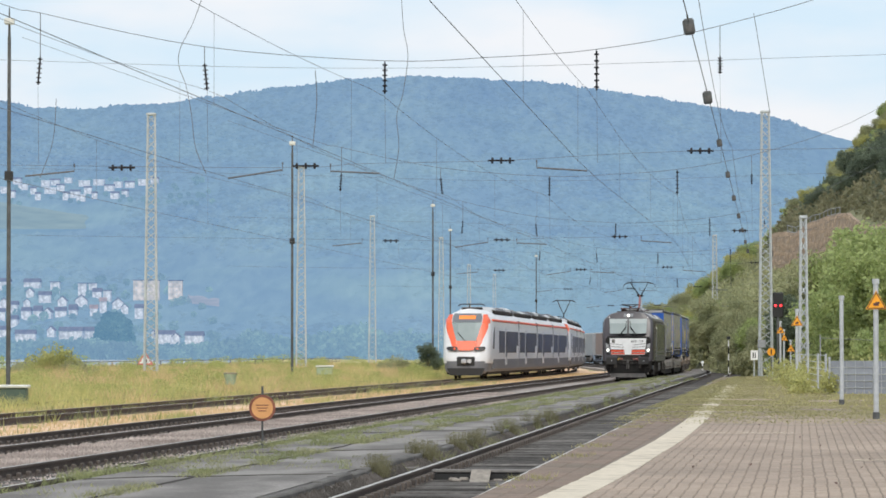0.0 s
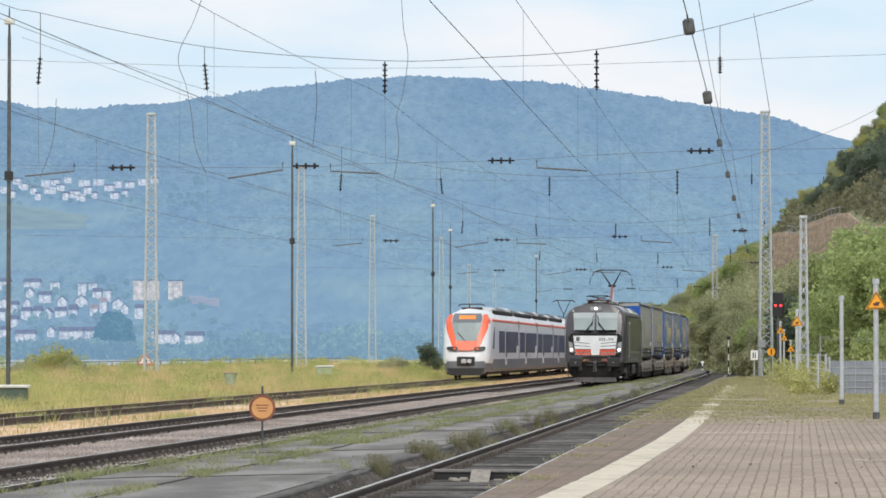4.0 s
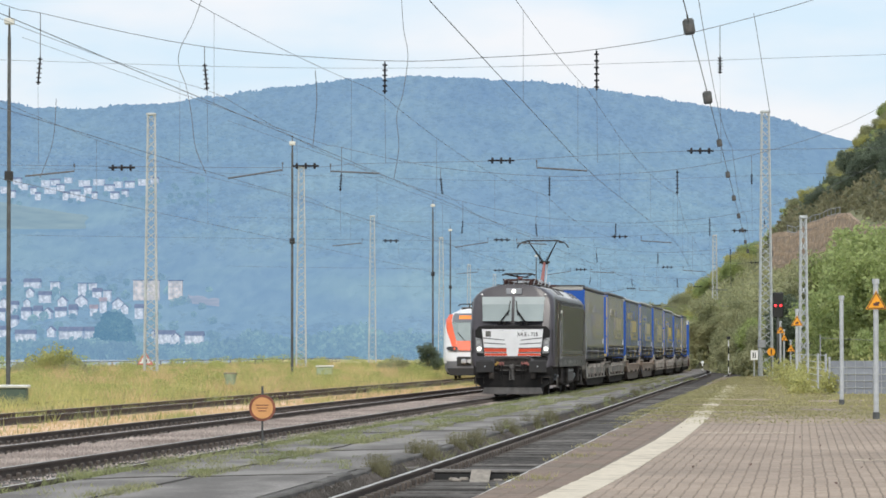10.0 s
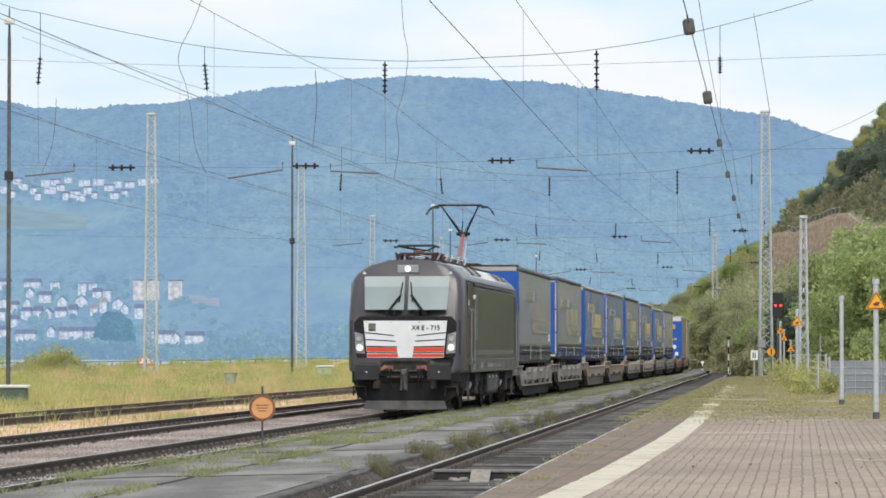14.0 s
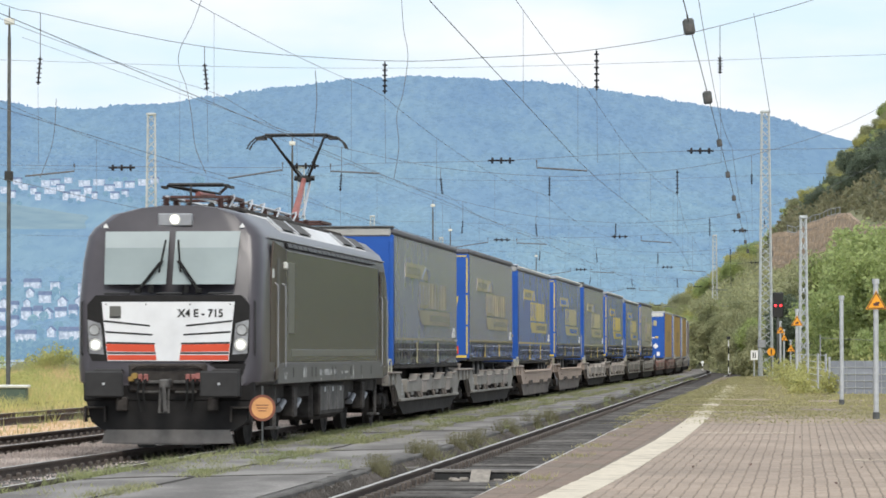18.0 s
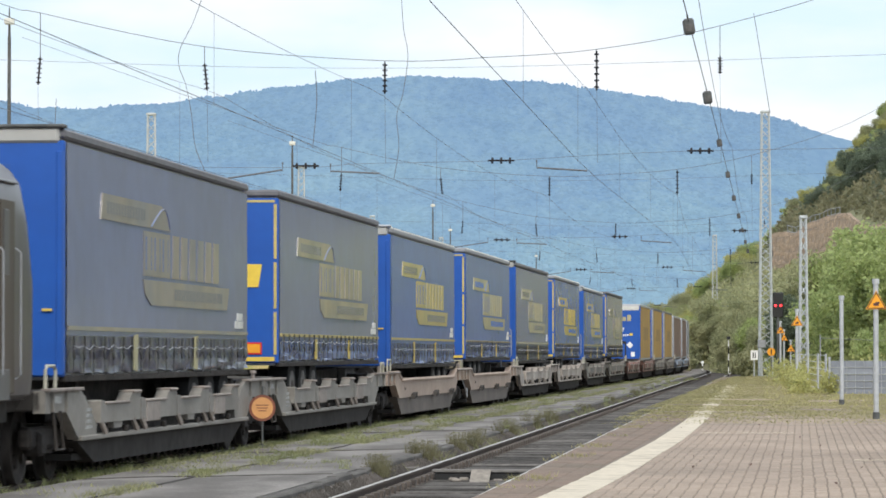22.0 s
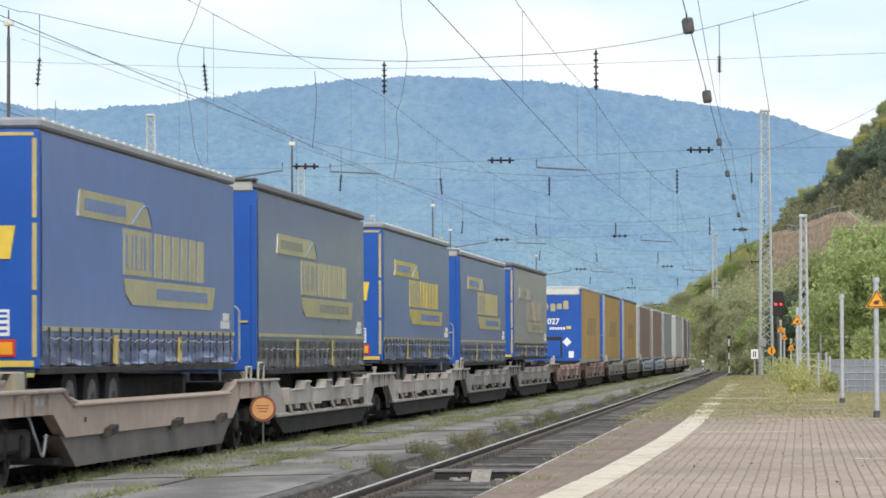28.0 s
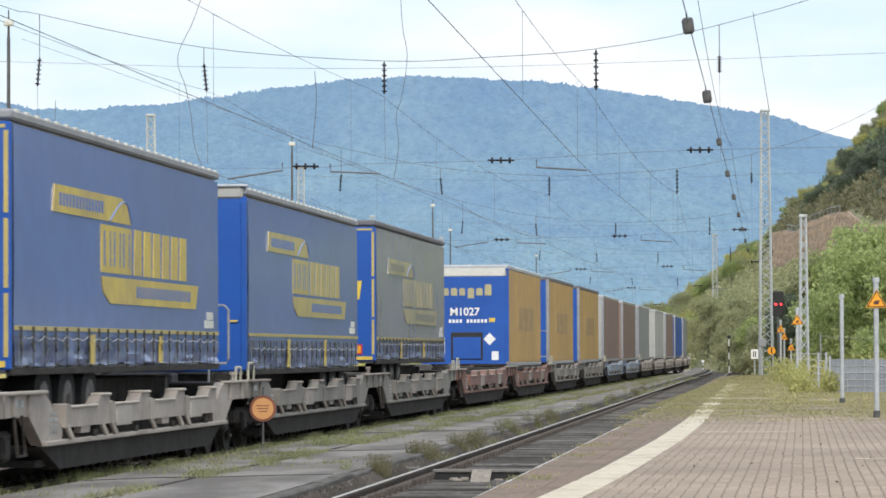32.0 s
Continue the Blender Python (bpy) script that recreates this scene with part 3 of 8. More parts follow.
def loco():
    lo = thing("locomotive", "black electric locomotive with a white front striped black and red", "locomotive")
    sec = [(1.38, 1.02), (1.47, 1.08), (1.49, 1.3), (1.49, 2.3), (1.47, 2.95), (1.42, 3.36), (1.34, 3.5), (1.08, 3.72), (0.7, 3.83), (0.3, 3.875)]
    full = sec + [(-x, z) for x, z in reversed(sec)]
    L = 17.9

    def rake(z):
        return max(0, z - 2.40) * 0.40 + max(0, z - 3.42) * 0.55 + max(0, z - 3.72) * 1.4

    rings = []
    shape = ((0.845, 0.0, 1.0), (0.90, 0.02, 1.0), (0.945, 0.08, 1.0), (0.975, 0.22, 0.95), (0.993, 0.5, 0.75), (1.0, 0.95, 0.4), (1.0, 1.9, 0))
    for w, y, k in shape:
        rings.append([(x * w, y + rake(z) * k, z) for x, z in full])
    for w, y, k in reversed(shape):
        rings.append([(x * w, L - y - rake(z) * k, z) for x, z in full])
    part("body", G().loft(rings), M["locoblack"], lo, smooth=True)

    # front: windscreen, wipers, plate, stripes, lamps
    def fy(z, x=0.0):
        return rake(z) + (0.03 if abs(x) > 1.1 else 0.0)

    for s in (-1, 1):
        g = G()
        a, b = (s * 0.055, s * 1.045), (s * 0.05, s * 1.075)
        zz = (2.60, 2.85, 3.18, 3.44)
        ring = []
        for z in zz:
            f = (z - 2.6) / 0.84
            x1 = s * (1.03 + 0.045 * f)
            ring.append([(s * 0.05, fy(z) - 0.012, z), (x1, fy(z) - 0.004, z)])
        vs = [p for r in ring for p in r]
        fs = [(2 * i, 2 * i + 1, 2 * i + 3, 2 * i + 2) for i in range(3)]
        g.add(vs, fs[:2], 0)
        g.add(vs, fs[2:], 1)
        part("windscreen", g, [M["glass"], M["glasstop"]], lo, "pale windscreen pane, its sky reflection put into the colour")
        w = part("wiper", G().tube([(s * 0.48, fy(2.52) - 0.05, 2.52), (s * 0.16, fy(2.95) - 0.06, 2.95)], 0.017, 5)
                 .tube([(s * 0.42, fy(2.52) - 0.05, 2.55), (s * 0.11, fy(2.95) - 0.06, 2.97)], 0.012, 5)
                 .tube([(s * 0.10, fy(3.3) - 0.03, 3.30), (s * 0.17, fy(2.80) - 0.04, 2.80)], 0.016, 5)
                 .box(s * 0.48 - 0.05, s * 0.48 + 0.05, fy(2.5) - 0.07, fy(2.5), 2.46, 2.54, 0.01)
                 .disc((s * 0.28, fy(2.5) - 0.03, 2.52), (0, 0, 1), 0.045, 0.11, 8), M["rubber"], lo)
        for x0, x1 in ((0.62, 1.02), (-0.2, 0.22)):
            if s > 0 or x0 > 0:
                a, b = sorted((s * x0, s * x1))
                part("air_slot", G().box(a, b, fy(2.46) - 0.012, fy(2.46) + 0.03, 2.44, 2.475, 0.01), M["black"], lo)
        part("marker_triangle", G().prism([(s * 1.09 - 0.05, 3.50), (s * 1.09 + 0.05, 3.50), (s * 1.09, 3.57)], fy(3.53) + 0.01, fy(3.53) - 0.02), M["white"], lo)
        h = part("headlight_housing", G().prism([(s * 1.015, 1.50), (s * 1.25, 1.52), (s * 1.275, 2.05), (s * 1.065, 1.985)][::s], -0.016, 0.05), M["lampcover"], lo, "glossy glazed lamp housing")
        part("lamp", G().disc((s * 1.145, -0.02, 1.655), (0, 1, 0), 0.058, 0.034, 18), M["lamp"], h, "lit white headlamp")
        part("lamp_ring", G().disc((s * 1.145, -0.018, 1.655), (0, 1, 0), 0.098, 0.022, 18), M["palelabel"], h, "bright reflector round the lit lamp")
        part("lamp", G().disc((s * 1.165, -0.02, 1.885), (0, 1, 0), 0.075, 0.03, 18), M["lampglass"], h)
        part("lamp_rim", G().disc((s * 1.165, -0.017, 1.885), (0, 1, 0), 0.09, 0.02, 18), M["undergrey"], h)
        part("grab_rail", G().tube([(s * 1.36, 0.05, 1.5), (s * 1.375, 0.0, 1.53), (s * 1.375, 0.0, 2.32), (s * 1.34, 0.08, 2.35)], 0.016, 5), M["black"], lo)
        b = part("buffer", G().box(s * 0.90 - 0.30, s * 0.90 + 0.30, -0.62, -0.56, 0.84, 1.25, 0.05)
                 .tube([(s * 0.93, -0.56, 1.06), (s * 0.93, -0.1, 1.06)], 0.14, 12).box(s * 0.93 - 0.22, s * 0.93 + 0.22, -0.14, 0.1, 0.84, 1.28, 0.02), M["bufferpaint"], lo, "black rounded buffer")
        for x in (0.33, 0.42):
            part("air_hose", G().tube([(s * x, -0.06, 1.12), (s * x, -0.2, 1.10), (s * (x + 0.02), -0.25, 0.9), (s * (x - 0.02), -0.2, 0.62)], 0.022, 6), M["rubber"], lo)
            part("brake_cock", G().box(s * x - 0.035, s * x + 0.035, -0.14, -0.06, 1.08, 1.2, 0.012), M["panto_red"], lo, "red brake pipe cock")
        part("step", G().box(s * 1.15 - 0.16, s * 1.15 + 0.16, 0.12, 0.3, 0.52, 0.55, 0.006), M["under"], lo)
    g = G().box(-0.27, 0.27, fy(3.64) - 0.03, fy(3.64) + 0.1, 3.53, 3.73, 0.015)
    lb = part("lamp_box", g, M["trimgrey"], lo, "pale grey box round the top headlamp")
    part("lamp_ring", G().disc((0, fy(3.64) - 0.034, 3.635), (0, 1, 0), 0.092, 0.02, 20), M["palelabel"], lb)
    part("lamp", G().disc((0, fy(3.64) - 0.04, 3.635), (0, 1, 0), 0.062, 0.03, 18), M["lamp"], lb)
    part("front_mask", G().prism([(-1.2, 1.40), (1.2, 1.40), (1.275, 1.55), (1.285, 2.28), (1.15, 2.43), (-1.15, 2.43), (-1.285, 2.28), (-1.275, 1.55)], -0.008, 0.06), M["locodark"], lo, "black surround of the front plate")
    plate = part("front_plate", G().prism([(-0.955, 1.40), (0.955, 1.40), (1.05, 2.325), (-1.05, 2.325)], -0.022, 0.03), M["locowhite"], lo)
    for s in (-1, 1):
        for z0, z1, x0, x1, m in ((2.025, 1.95, 1.01, 0.285, "black"), (1.855, 1.81, 0.99, 0.245, "black"), (1.685, 1.672, 0.975, 0.205, "black")):
            part("stripe", G().prism([(s * x0, z0 - 0.014), (s * x1, z1 - 0.012), (s * x1, z1 + 0.014), (s * x0, z0 + 0.016)][::-s], -0.026, -0.02), M[m], plate)
        part("red_band", G().prism([(s * 0.965, 1.552), (s * 0.2, 1.545), (s * 0.215, 1.658), (s * 0.975, 1.668)][::-s], -0.026, -0.02), M["locored"], plate)
        part("red_band", G().prism([(s * 0.95, 1.415), (s * 0.18, 1.415), (s * 0.19, 1.495), (s * 0.955, 1.495)][::-s], -0.026, -0.02), M["locored"], plate)
        part("stripe", G().prism([(s * 0.96, 1.512), (s * 0.19, 1.51), (s * 0.195, 1.536), (s * 0.962, 1.54)][::-s], -0.027, -0.02), M["black"], plate)
        for x in (0.98, 0.35):
            part("rivet", G().disc((s * x, -0.024, 2.285), (0, 1, 0), 0.013, 0.01, 6), M["black"], plate)
    part("badge", G().box(-0.925, -0.745, -0.03, -0.02, 2.07, 2.26, 0.003), M["panelgrey"], plate)
    part("badge_bar", G().box(-0.915, -0.755, -0.034, -0.028, 2.075, 2.10), M["black"], plate)
    lettering("running_number", "X4 E - 715", 0.12, M["black"], plate, Matrix.Translation((0.155, -0.026, 2.09)) @ FRONT @ Matrix.Diagonal((0.96, 1, 1, 1)), 0.004)
    # below the plate
    part("headstock", G().box(-1.35, 1.35, 0.02, 0.25, 0.75, 1.40, 0.05), M["locodark"], lo)
    part("coupling", G().box(-0.07, 0.07, -0.42, 0.0, 0.98, 1.12, 0.02).tube([(0, -0.4, 1.05), (0.03, -0.42, 0.62)], 0.035, 6).tube([(-0.06, -0.3, 1.0), (-0.07, -0.38, 0.6), (0.07, -0.38, 0.6), (0.06, -0.3, 1.0)], 0.025, 6), M["undergrey"], lo)
    part("hose_bar", G().tube([(-0.55, -0.05, 1.28), (-0.45, -0.09, 1.33), (0.45, -0.09, 1.33), (0.55, -0.05, 1.28)], 0.02, 6), M["under"], lo)
    part("lower_front", G().prism([(-1.0, 0.30), (1.0, 0.30), (1.22, 0.45), (1.34, 0.92), (-1.34, 0.92), (-1.22, 0.45)], 0.04, 0.5), M["locodark"], lo)
    part("plough", G().prism([(-1.04, 0.12), (1.04, 0.12), (0.98, 0.33), (-0.98, 0.33)], -0.06, 0.05).prism([(-1.04, 0.12), (-0.5, 0.10), (0.5, 0.10), (1.04, 0.12)], -0.05, 0.04), M["plough"], lo, "dusty grey rail guard")
    part("coupling_plate", G().box(-0.62, 0.62, -0.035, 0.03, 0.92, 1.36, 0.03), M["under"], lo)
    for s in (-1, 1):
        part("buffer_boss", G().disc((s * 0.90, -0.63, 1.05), (0, 1, 0), 0.022, 0.03, 10), M["alu"], lo)
        part("rail_guard", G().prism([(s * 0.36 - 0.19, 0.24), (s * 0.36 + 0.19, 0.24), (s * 0.36 + 0.13, 0.05), (s * 0.36 - 0.12, 0.05)], 0.06, 0.2), M["black"], lo)
        part("hose_head", G().disc((s * 0.50, -0.16, 1.17), (0, 1, 0), 0.05, 0.06, 10).box(s * 0.56 - 0.04, s * 0.56 + 0.04, -0.18, -0.06, 1.08, 1.16, 0.01), M["panto_red"] if s > 0 else M["brass"], lo)
        part("cross_bar", G().box(*sorted((s * 0.10, s * 0.50)), -0.10, -0.04, 1.05, 1.10, 0.01).box(*sorted((s * 0.12, s * 0.46)), -0.09, -0.04, 0.90, 0.94, 0.01), M["undergrey"], lo)
        part("jumper_box", G().box(s * 0.72 - 0.09, s * 0.72 + 0.09, -0.08, 0.04, 0.62, 0.84, 0.02), M["under"], lo)
        part("front_step", G().box(s * 1.15 - 0.17, s * 1.15 + 0.17, -0.06, 0.12, 0.66, 0.69, 0.006).box(s * 1.15 - 0.17, s * 1.15 - 0.14, -0.06, 0.1, 0.45, 0.7).box(s * 1.15 + 0.14, s * 1.15 + 0.17, -0.06, 0.1, 0.45, 0.7), M["under"], lo)
    # sides
    for s in (-1, 1):
        x0, x1 = sorted((s * 1.488, s * 1.503))
        xa, xb = sorted((s * 1.497, s * 1.509))
        sw = part("side_wall", G().box(x0, x1, 2.55, L - 2.45, 1.38, 3.20, 0.004), M["locoside"], lo, "glossy black side panel with reflections painted as faint streaks")
        part("pale_strip", G().box(xa, xb, 3.1, L - 3.0, 1.47, 1.585, 0.003), M["panelgrey"], sw)
        part("pale_panel", G().box(xa, xb, 2.75, 3.45, 1.85, 3.0, 0.003), M["panelgrey"], sw)
        part("panel_seam", G().box(xa, xb, 2.6, L - 2.5, 3.185, 3.20), M["trimgrey"], sw)
        part("sill", G().box(*sorted((s * 1.44, s * 1.506)), 1.6, L - 1.6, 1.03, 1.36, 0.008), M["locosill"], lo, "grey sill with white markings")
        for y0 in [2.9 + 0.62 * k for k in range(20)]:
            part("louvre", G().prism([(1.455 * s, 3.255), (1.43 * s, 3.335), (1.46 * s, 3.325), (1.488 * s, 3.255)][::-s], y0, y0 + 0.55), M["black"], lo)
        part("gutter", G().box(*sorted((s * 1.38, s * 1.455)), 0.95, L - 0.95, 3.345, 3.375, 0.008), M["trimgrey"], lo)
        part("cab_side", G().prism([(0.80, 1.38), (2.53, 1.38), (2.53, 3.20), (1.15, 3.30), (0.98, 3.0), (0.82, 2.3)][::s], *sorted((s * 1.475, s * 1.4965)), "x"), M["cabreflect"], lo, "dark side of the cab, brown reflections put into its colour")
        for yd in (1.35, L - 2.05):
            d = part("cab_door", G().box(*sorted((s * 1.485, s * 1.50)), yd, yd + 0.70, 1.10, 3.15, 0.02), M["cabreflect"], lo)
            part("door_window", G().box(*sorted((s * 1.485, s * 1.508)), yd + 0.15, yd + 0.42, 2.35, 3.05, 0.03), M["winglass"], d)
            for yy in (yd - 0.08, yd + 0.78):
                part("handrail", G().tube([(s * 1.49, yy, 1.25), (s * 1.55, yy, 1.3), (s * 1.55, yy, 2.6), (s * 1.49, yy, 2.65)], 0.012, 6), M["trimgrey"], lo)
        part("mirror_camera", G().box(*sorted((s * 1.49, s * 1.56)), 2.2, 2.34, 2.88, 3.0, 0.02), M["palelabel"], lo, "small pale camera housing")
        part("side_plate", G().box(*sorted((s * 1.49, s * 1.502)), 0.98, 1.2, 2.72, 2.86, 0.004), M["palelabel"], lo)
        for y, w, z0, z1 in ((4.55, 0.42, 1.12, 1.28), (6.5, 0.5, 1.14, 1.24), (7.2, 1.2, 1.14, 1.24), (8.6, 0.35, 1.15, 1.23), (9.6, 0.3, 1.15, 1.20), (10.1, 0.6, 1.16, 1.20), (2.3, 0.28, 1.10, 1.22), (11.4, 0.1, 1.05, 1.3)):
            part("marking", G().box(*sorted((s * 1.5, s * 1.5085)), y, y + w, z0, z1), M["markwhite"], lo)
        for y in (5.6, 6.1, 8.3, 8.75, 3.3, 11.0, 12.6, 14.2):
            part("sill_slot", G().box(*sorted((s * 1.5, s * 1.5095)), y, y + 0.11, 1.12, 1.29, 0.01), M["black"], lo)
        for y in [2.6 + 0.85 * k for k in range(14)]:
            part("jack_mark", G().box(*sorted((s * 1.5, s * 1.5085)), y, y + 0.03, 1.045, 1.10), M["markwhite"], lo)
    # roof
    roof = G()
    rs = [(1.40, 3.38), (1.33, 3.515), (1.07, 3.735), (0.72, 3.845)]
    for s in (-1, 1):
        roof.loft([[(s * x, y, z) for x, z in (rs + [(x - 0.03, z - 0.03) for x, z in reversed(rs)])][::s] for y in (3.1, L - 3.0)])
    part("roof_panel", roof, M["locoroof"], lo, "silver sloping roof panels")
    for s in (-1, 1):
        for y in (3.3, 5.3, L - 6.6, L - 4.7):
            part("roof_hatch", G().add([(s * (x + 0.02), y + dy, z + 0.025) for dy in (0, 1.75) for x, z in ((1.30, 3.545), (1.08, 3.73))], [(0, 2, 3, 1)]).add([(s * (x + 0.0), y + dy, z) for dy in (0, 1.75) for x, z in ((1.30, 3.545), (1.08, 3.73))], [(0, 1, 3, 2)]), M["undergrey"], lo)
            part("hatch_rib", G().tube([(s * 1.33, y - 0.03, 3.54), (s * 1.07, y - 0.03, 3.765)], 0.02, 5), M["alu"], lo)
    # roof gear
    part("roof_deck", G().box(-0.75, 0.75, 2.4, L - 2.2, 3.82, 3.90, 0.02), M["under"], lo)
    for k, y in enumerate((2.35, 3.3, 4.6, 5.6, 7.2, 8.6, 10.0, 11.3, 12.6)):
        for x in (-0.45, 0.45):
            part("insulator", ribbed((x, y, 3.88), (x, y, 4.06), 4, 0.075, 0.045), M["rust"], lo, "red-brown ribbed insulator")
    g = G().tube([(-0.45, 2.4, 4.07), (-0.45, 12.6, 4.07)], 0.026, 6).tube([(0.45, 3.3, 4.07), (0.45, 10.5, 4.07)], 0.026, 6).tube([(-0.45, 7.2, 4.07), (0.45, 8.6, 4.07)], 0.02, 6)
    for k, y in enumerate((2.9, 4.1, 4.9, 5.3, 6.3, 7.6, 8.2, 9.1, 10.3, 11.6)):
        x = -0.5 if k % 2 else 0.5
        g.tube(smooth_pts([(x, y, 3.9), (x * 1.1, y + 0.2, 4.12), (x * 0.5, y + 0.5, 4.02), (-x * 0.3, y + 0.8, 4.10)], 3), 0.018, 5)
    part("busbar", g, M["alu"], lo)
    for x0, x1, y0, y1, z1 in ((-0.5, 0.5, 9.0, 10.6, 4.03), (-0.35, 0.3, 5.9, 6.8, 4.05), (-0.15, 0.35, 11.0, 11.9, 4.02)):
        part("roof_box", G().box(x0, x1, y0, y1, 3.86, z1, 0.04), M["undergrey"], lo)
    part("horn", G().tube([(0.3, 2.6, 3.9), (0.3, 2.3, 3.92)], 0.03, 8, 0, 0.06), M["under"], lo)
    part("aerial", G().tube([(0, 2.1, 3.9), (0, 2.1, 4.25)], 0.02, 6), M["under"], lo)

    def panto(y, raised):
        p = part("pantograph", G().box(-0.56, 0.56, y - 0.75, y - 0.69, 4.05, 4.10, 0.01).box(-0.56, 0.56, y + 0.69, y + 0.75, 4.05, 4.10, 0.01).box(-0.56, -0.50, y - 0.75, y + 0.75, 4.05, 4.10).box(0.50, 0.56, y - 0.75, y + 0.75, 4.05, 4.10), M["rust"], lo, "raised pantograph" if raised else "folded pantograph")
        if raised:
            part("lower_arm", G().tube([(0, y - 0.55, 4.2), (0, y + 0.85, 5.0)], 0.075, 8, 0, 0.05), M["panto_red"], p, "red tubular arm")
            part("thrust_rod", G().tube([(0.12, y - 0.2, 4.2), (0.1, y + 0.95, 4.93)], 0.025, 6), M["alu"], p)
            up = G()
            for s in (-1, 1):
                up.tube([(s * 0.07, y + 0.86, 5.0), (s * 0.52, y - 0.15, 5.74)], 0.032, 6, 0, 0.024)
            up.tube([(-0.2, y + 0.86, 5.0), (0.2, y + 0.86, 5.0)], 0.05, 8)
            up.tube([(0.0, y + 0.86, 5.0), (0.5, y - 0.13, 5.70)], 0.010, 5).tube([(0.0, y + 0.86, 5.0), (-0.5, y - 0.13, 5.70)], 0.010, 5)
            up.box(-0.13, 0.13, y + 0.76, y + 0.96, 4.92, 5.05, 0.03)
            part("upper_arm", up, M["black"], p)
            yh, zh = y - 0.15, 5.80
        else:
            part("lower_arm", G().tube([(0, y - 0.6, 4.12), (0, y + 0.95, 4.19)], 0.05, 8), M["panto_red"], p)
            part("upper_arm", G().tube([(-0.1, y + 0.95, 4.20), (-0.5, y - 0.6, 4.27)], 0.026, 6).tube([(0.1, y + 0.95, 4.20), (0.5, y - 0.6, 4.27)], 0.026, 6).tube([(-0.5, y - 0.6, 4.27), (0.3, y - 0.1, 4.15)], 0.02, 5), M["black"], p)
            yh, zh = y - 0.62, 4.28
        g = G()
        for dy in (-0.17, 0.17):
            e = 0.62 if raised else 0.46
            g.tube([(-e, yh + dy, zh), (e, yh + dy, zh)], 0.028, 6)
            for s in (-1, 1) if raised else ():
                g.tube([(s * 0.6, yh + dy, zh - 0.01), (s * 0.8, yh + dy, zh - 0.06), (s * 0.92, yh + dy, zh - 0.16), (s * 0.98, yh + dy, zh - 0.28)], 0.016, 5)
        for s in (-1, 1):
            g.box(s * 0.55 - 0.03, s * 0.55 + 0.03, yh - 0.2, yh + 0.2, zh - 0.06, zh - 0.02)
            if raised:
                g.box(s * 0.72 - 0.09, s * 0.72 + 0.09, yh - 0.2, yh + 0.2, zh - 0.09, zh - 0.04)
        part("bow", g, M["black"], p)

    panto(3.4, False)
    panto(14.8, True)
    # running gear
    part("underframe", G().box(-1.25, 1.25, 0.6, L - 0.6, 0.78, 1.05), M["under"], lo)
    part("transformer", G().box(-1.3, 1.3, 7.1, 10.8, 0.35, 0.98, 0.06), M["under"], lo)
    part("battery_box", G().box(1.05, 1.42, 7.3, 10.6, 0.42, 0.98, 0.03), M["under"], lo)
    for y in (7.35, 8.45, 9.55):
        part("battery_lid", G().box(1.40, 1.435, y, y + 0.98, 0.50, 0.94, 0.02), M["undergrey"], lo)
        part("lid_latch", G().box(1.43, 1.45, y + 0.44, y + 0.54, 0.84, 0.92, 0.005), M["alu"], lo)
    for yb in (4.2, L - 4.2):
        b = part("bogie", G().box(-1.2, -0.95, yb - 2.3, yb + 2.3, 0.62, 0.86, 0.04).box(0.95, 1.2, yb - 2.3, yb + 2.3, 0.62, 0.86, 0.04).box(-1, 1, yb - 0.3, yb + 0.3, 0.5, 0.85), M["under"], lo)
        for s in (-1, 1):
            for dy in (-1.5, 1.5):
                part("axle_box", G().box(*sorted((s * 0.92, s * 1.22)), yb + dy - 0.2, yb + dy + 0.2, 0.45, 0.8, 0.04), M["under"], b)
                part("damper", G().tube([(s * 1.27, yb + dy * 0.62, 0.6), (s * 1.27, yb + dy * 0.62 + 0.55, 0.72)], 0.055, 8), M["trimgrey"], b)
            for dy in (-0.55, 0.55):
                part("spring", G().tube([(s * 1.12, yb + dy, 0.55), (s * 1.12, yb + dy, 1.02)], 0.12, 10), M["trimgrey"], b)
            part("step", G().box(*sorted((s * 1.25, s * 1.45)), yb - 2.4 if yb < 9 else yb + 2.0, yb - 2.0 if yb < 9 else yb + 2.4, 0.3, 0.34).box(*sorted((s * 1.38, s * 1.43)), yb - 2.4 if yb < 9 else yb + 2.0, yb - 2.36 if yb < 9 else yb + 2.04, 0.3, 1.0), M["undergrey"], b)
            part("sandbox", G().box(*sorted((s * 1.2, s * 1.42)), yb - 0.2, yb + 0.25, 0.45, 0.98, 0.03), M["under"], b)
    for y in (2.7, 5.7, L - 5.7, L - 2.7):
        wheelset(lo, y, 0.625)
    return lo


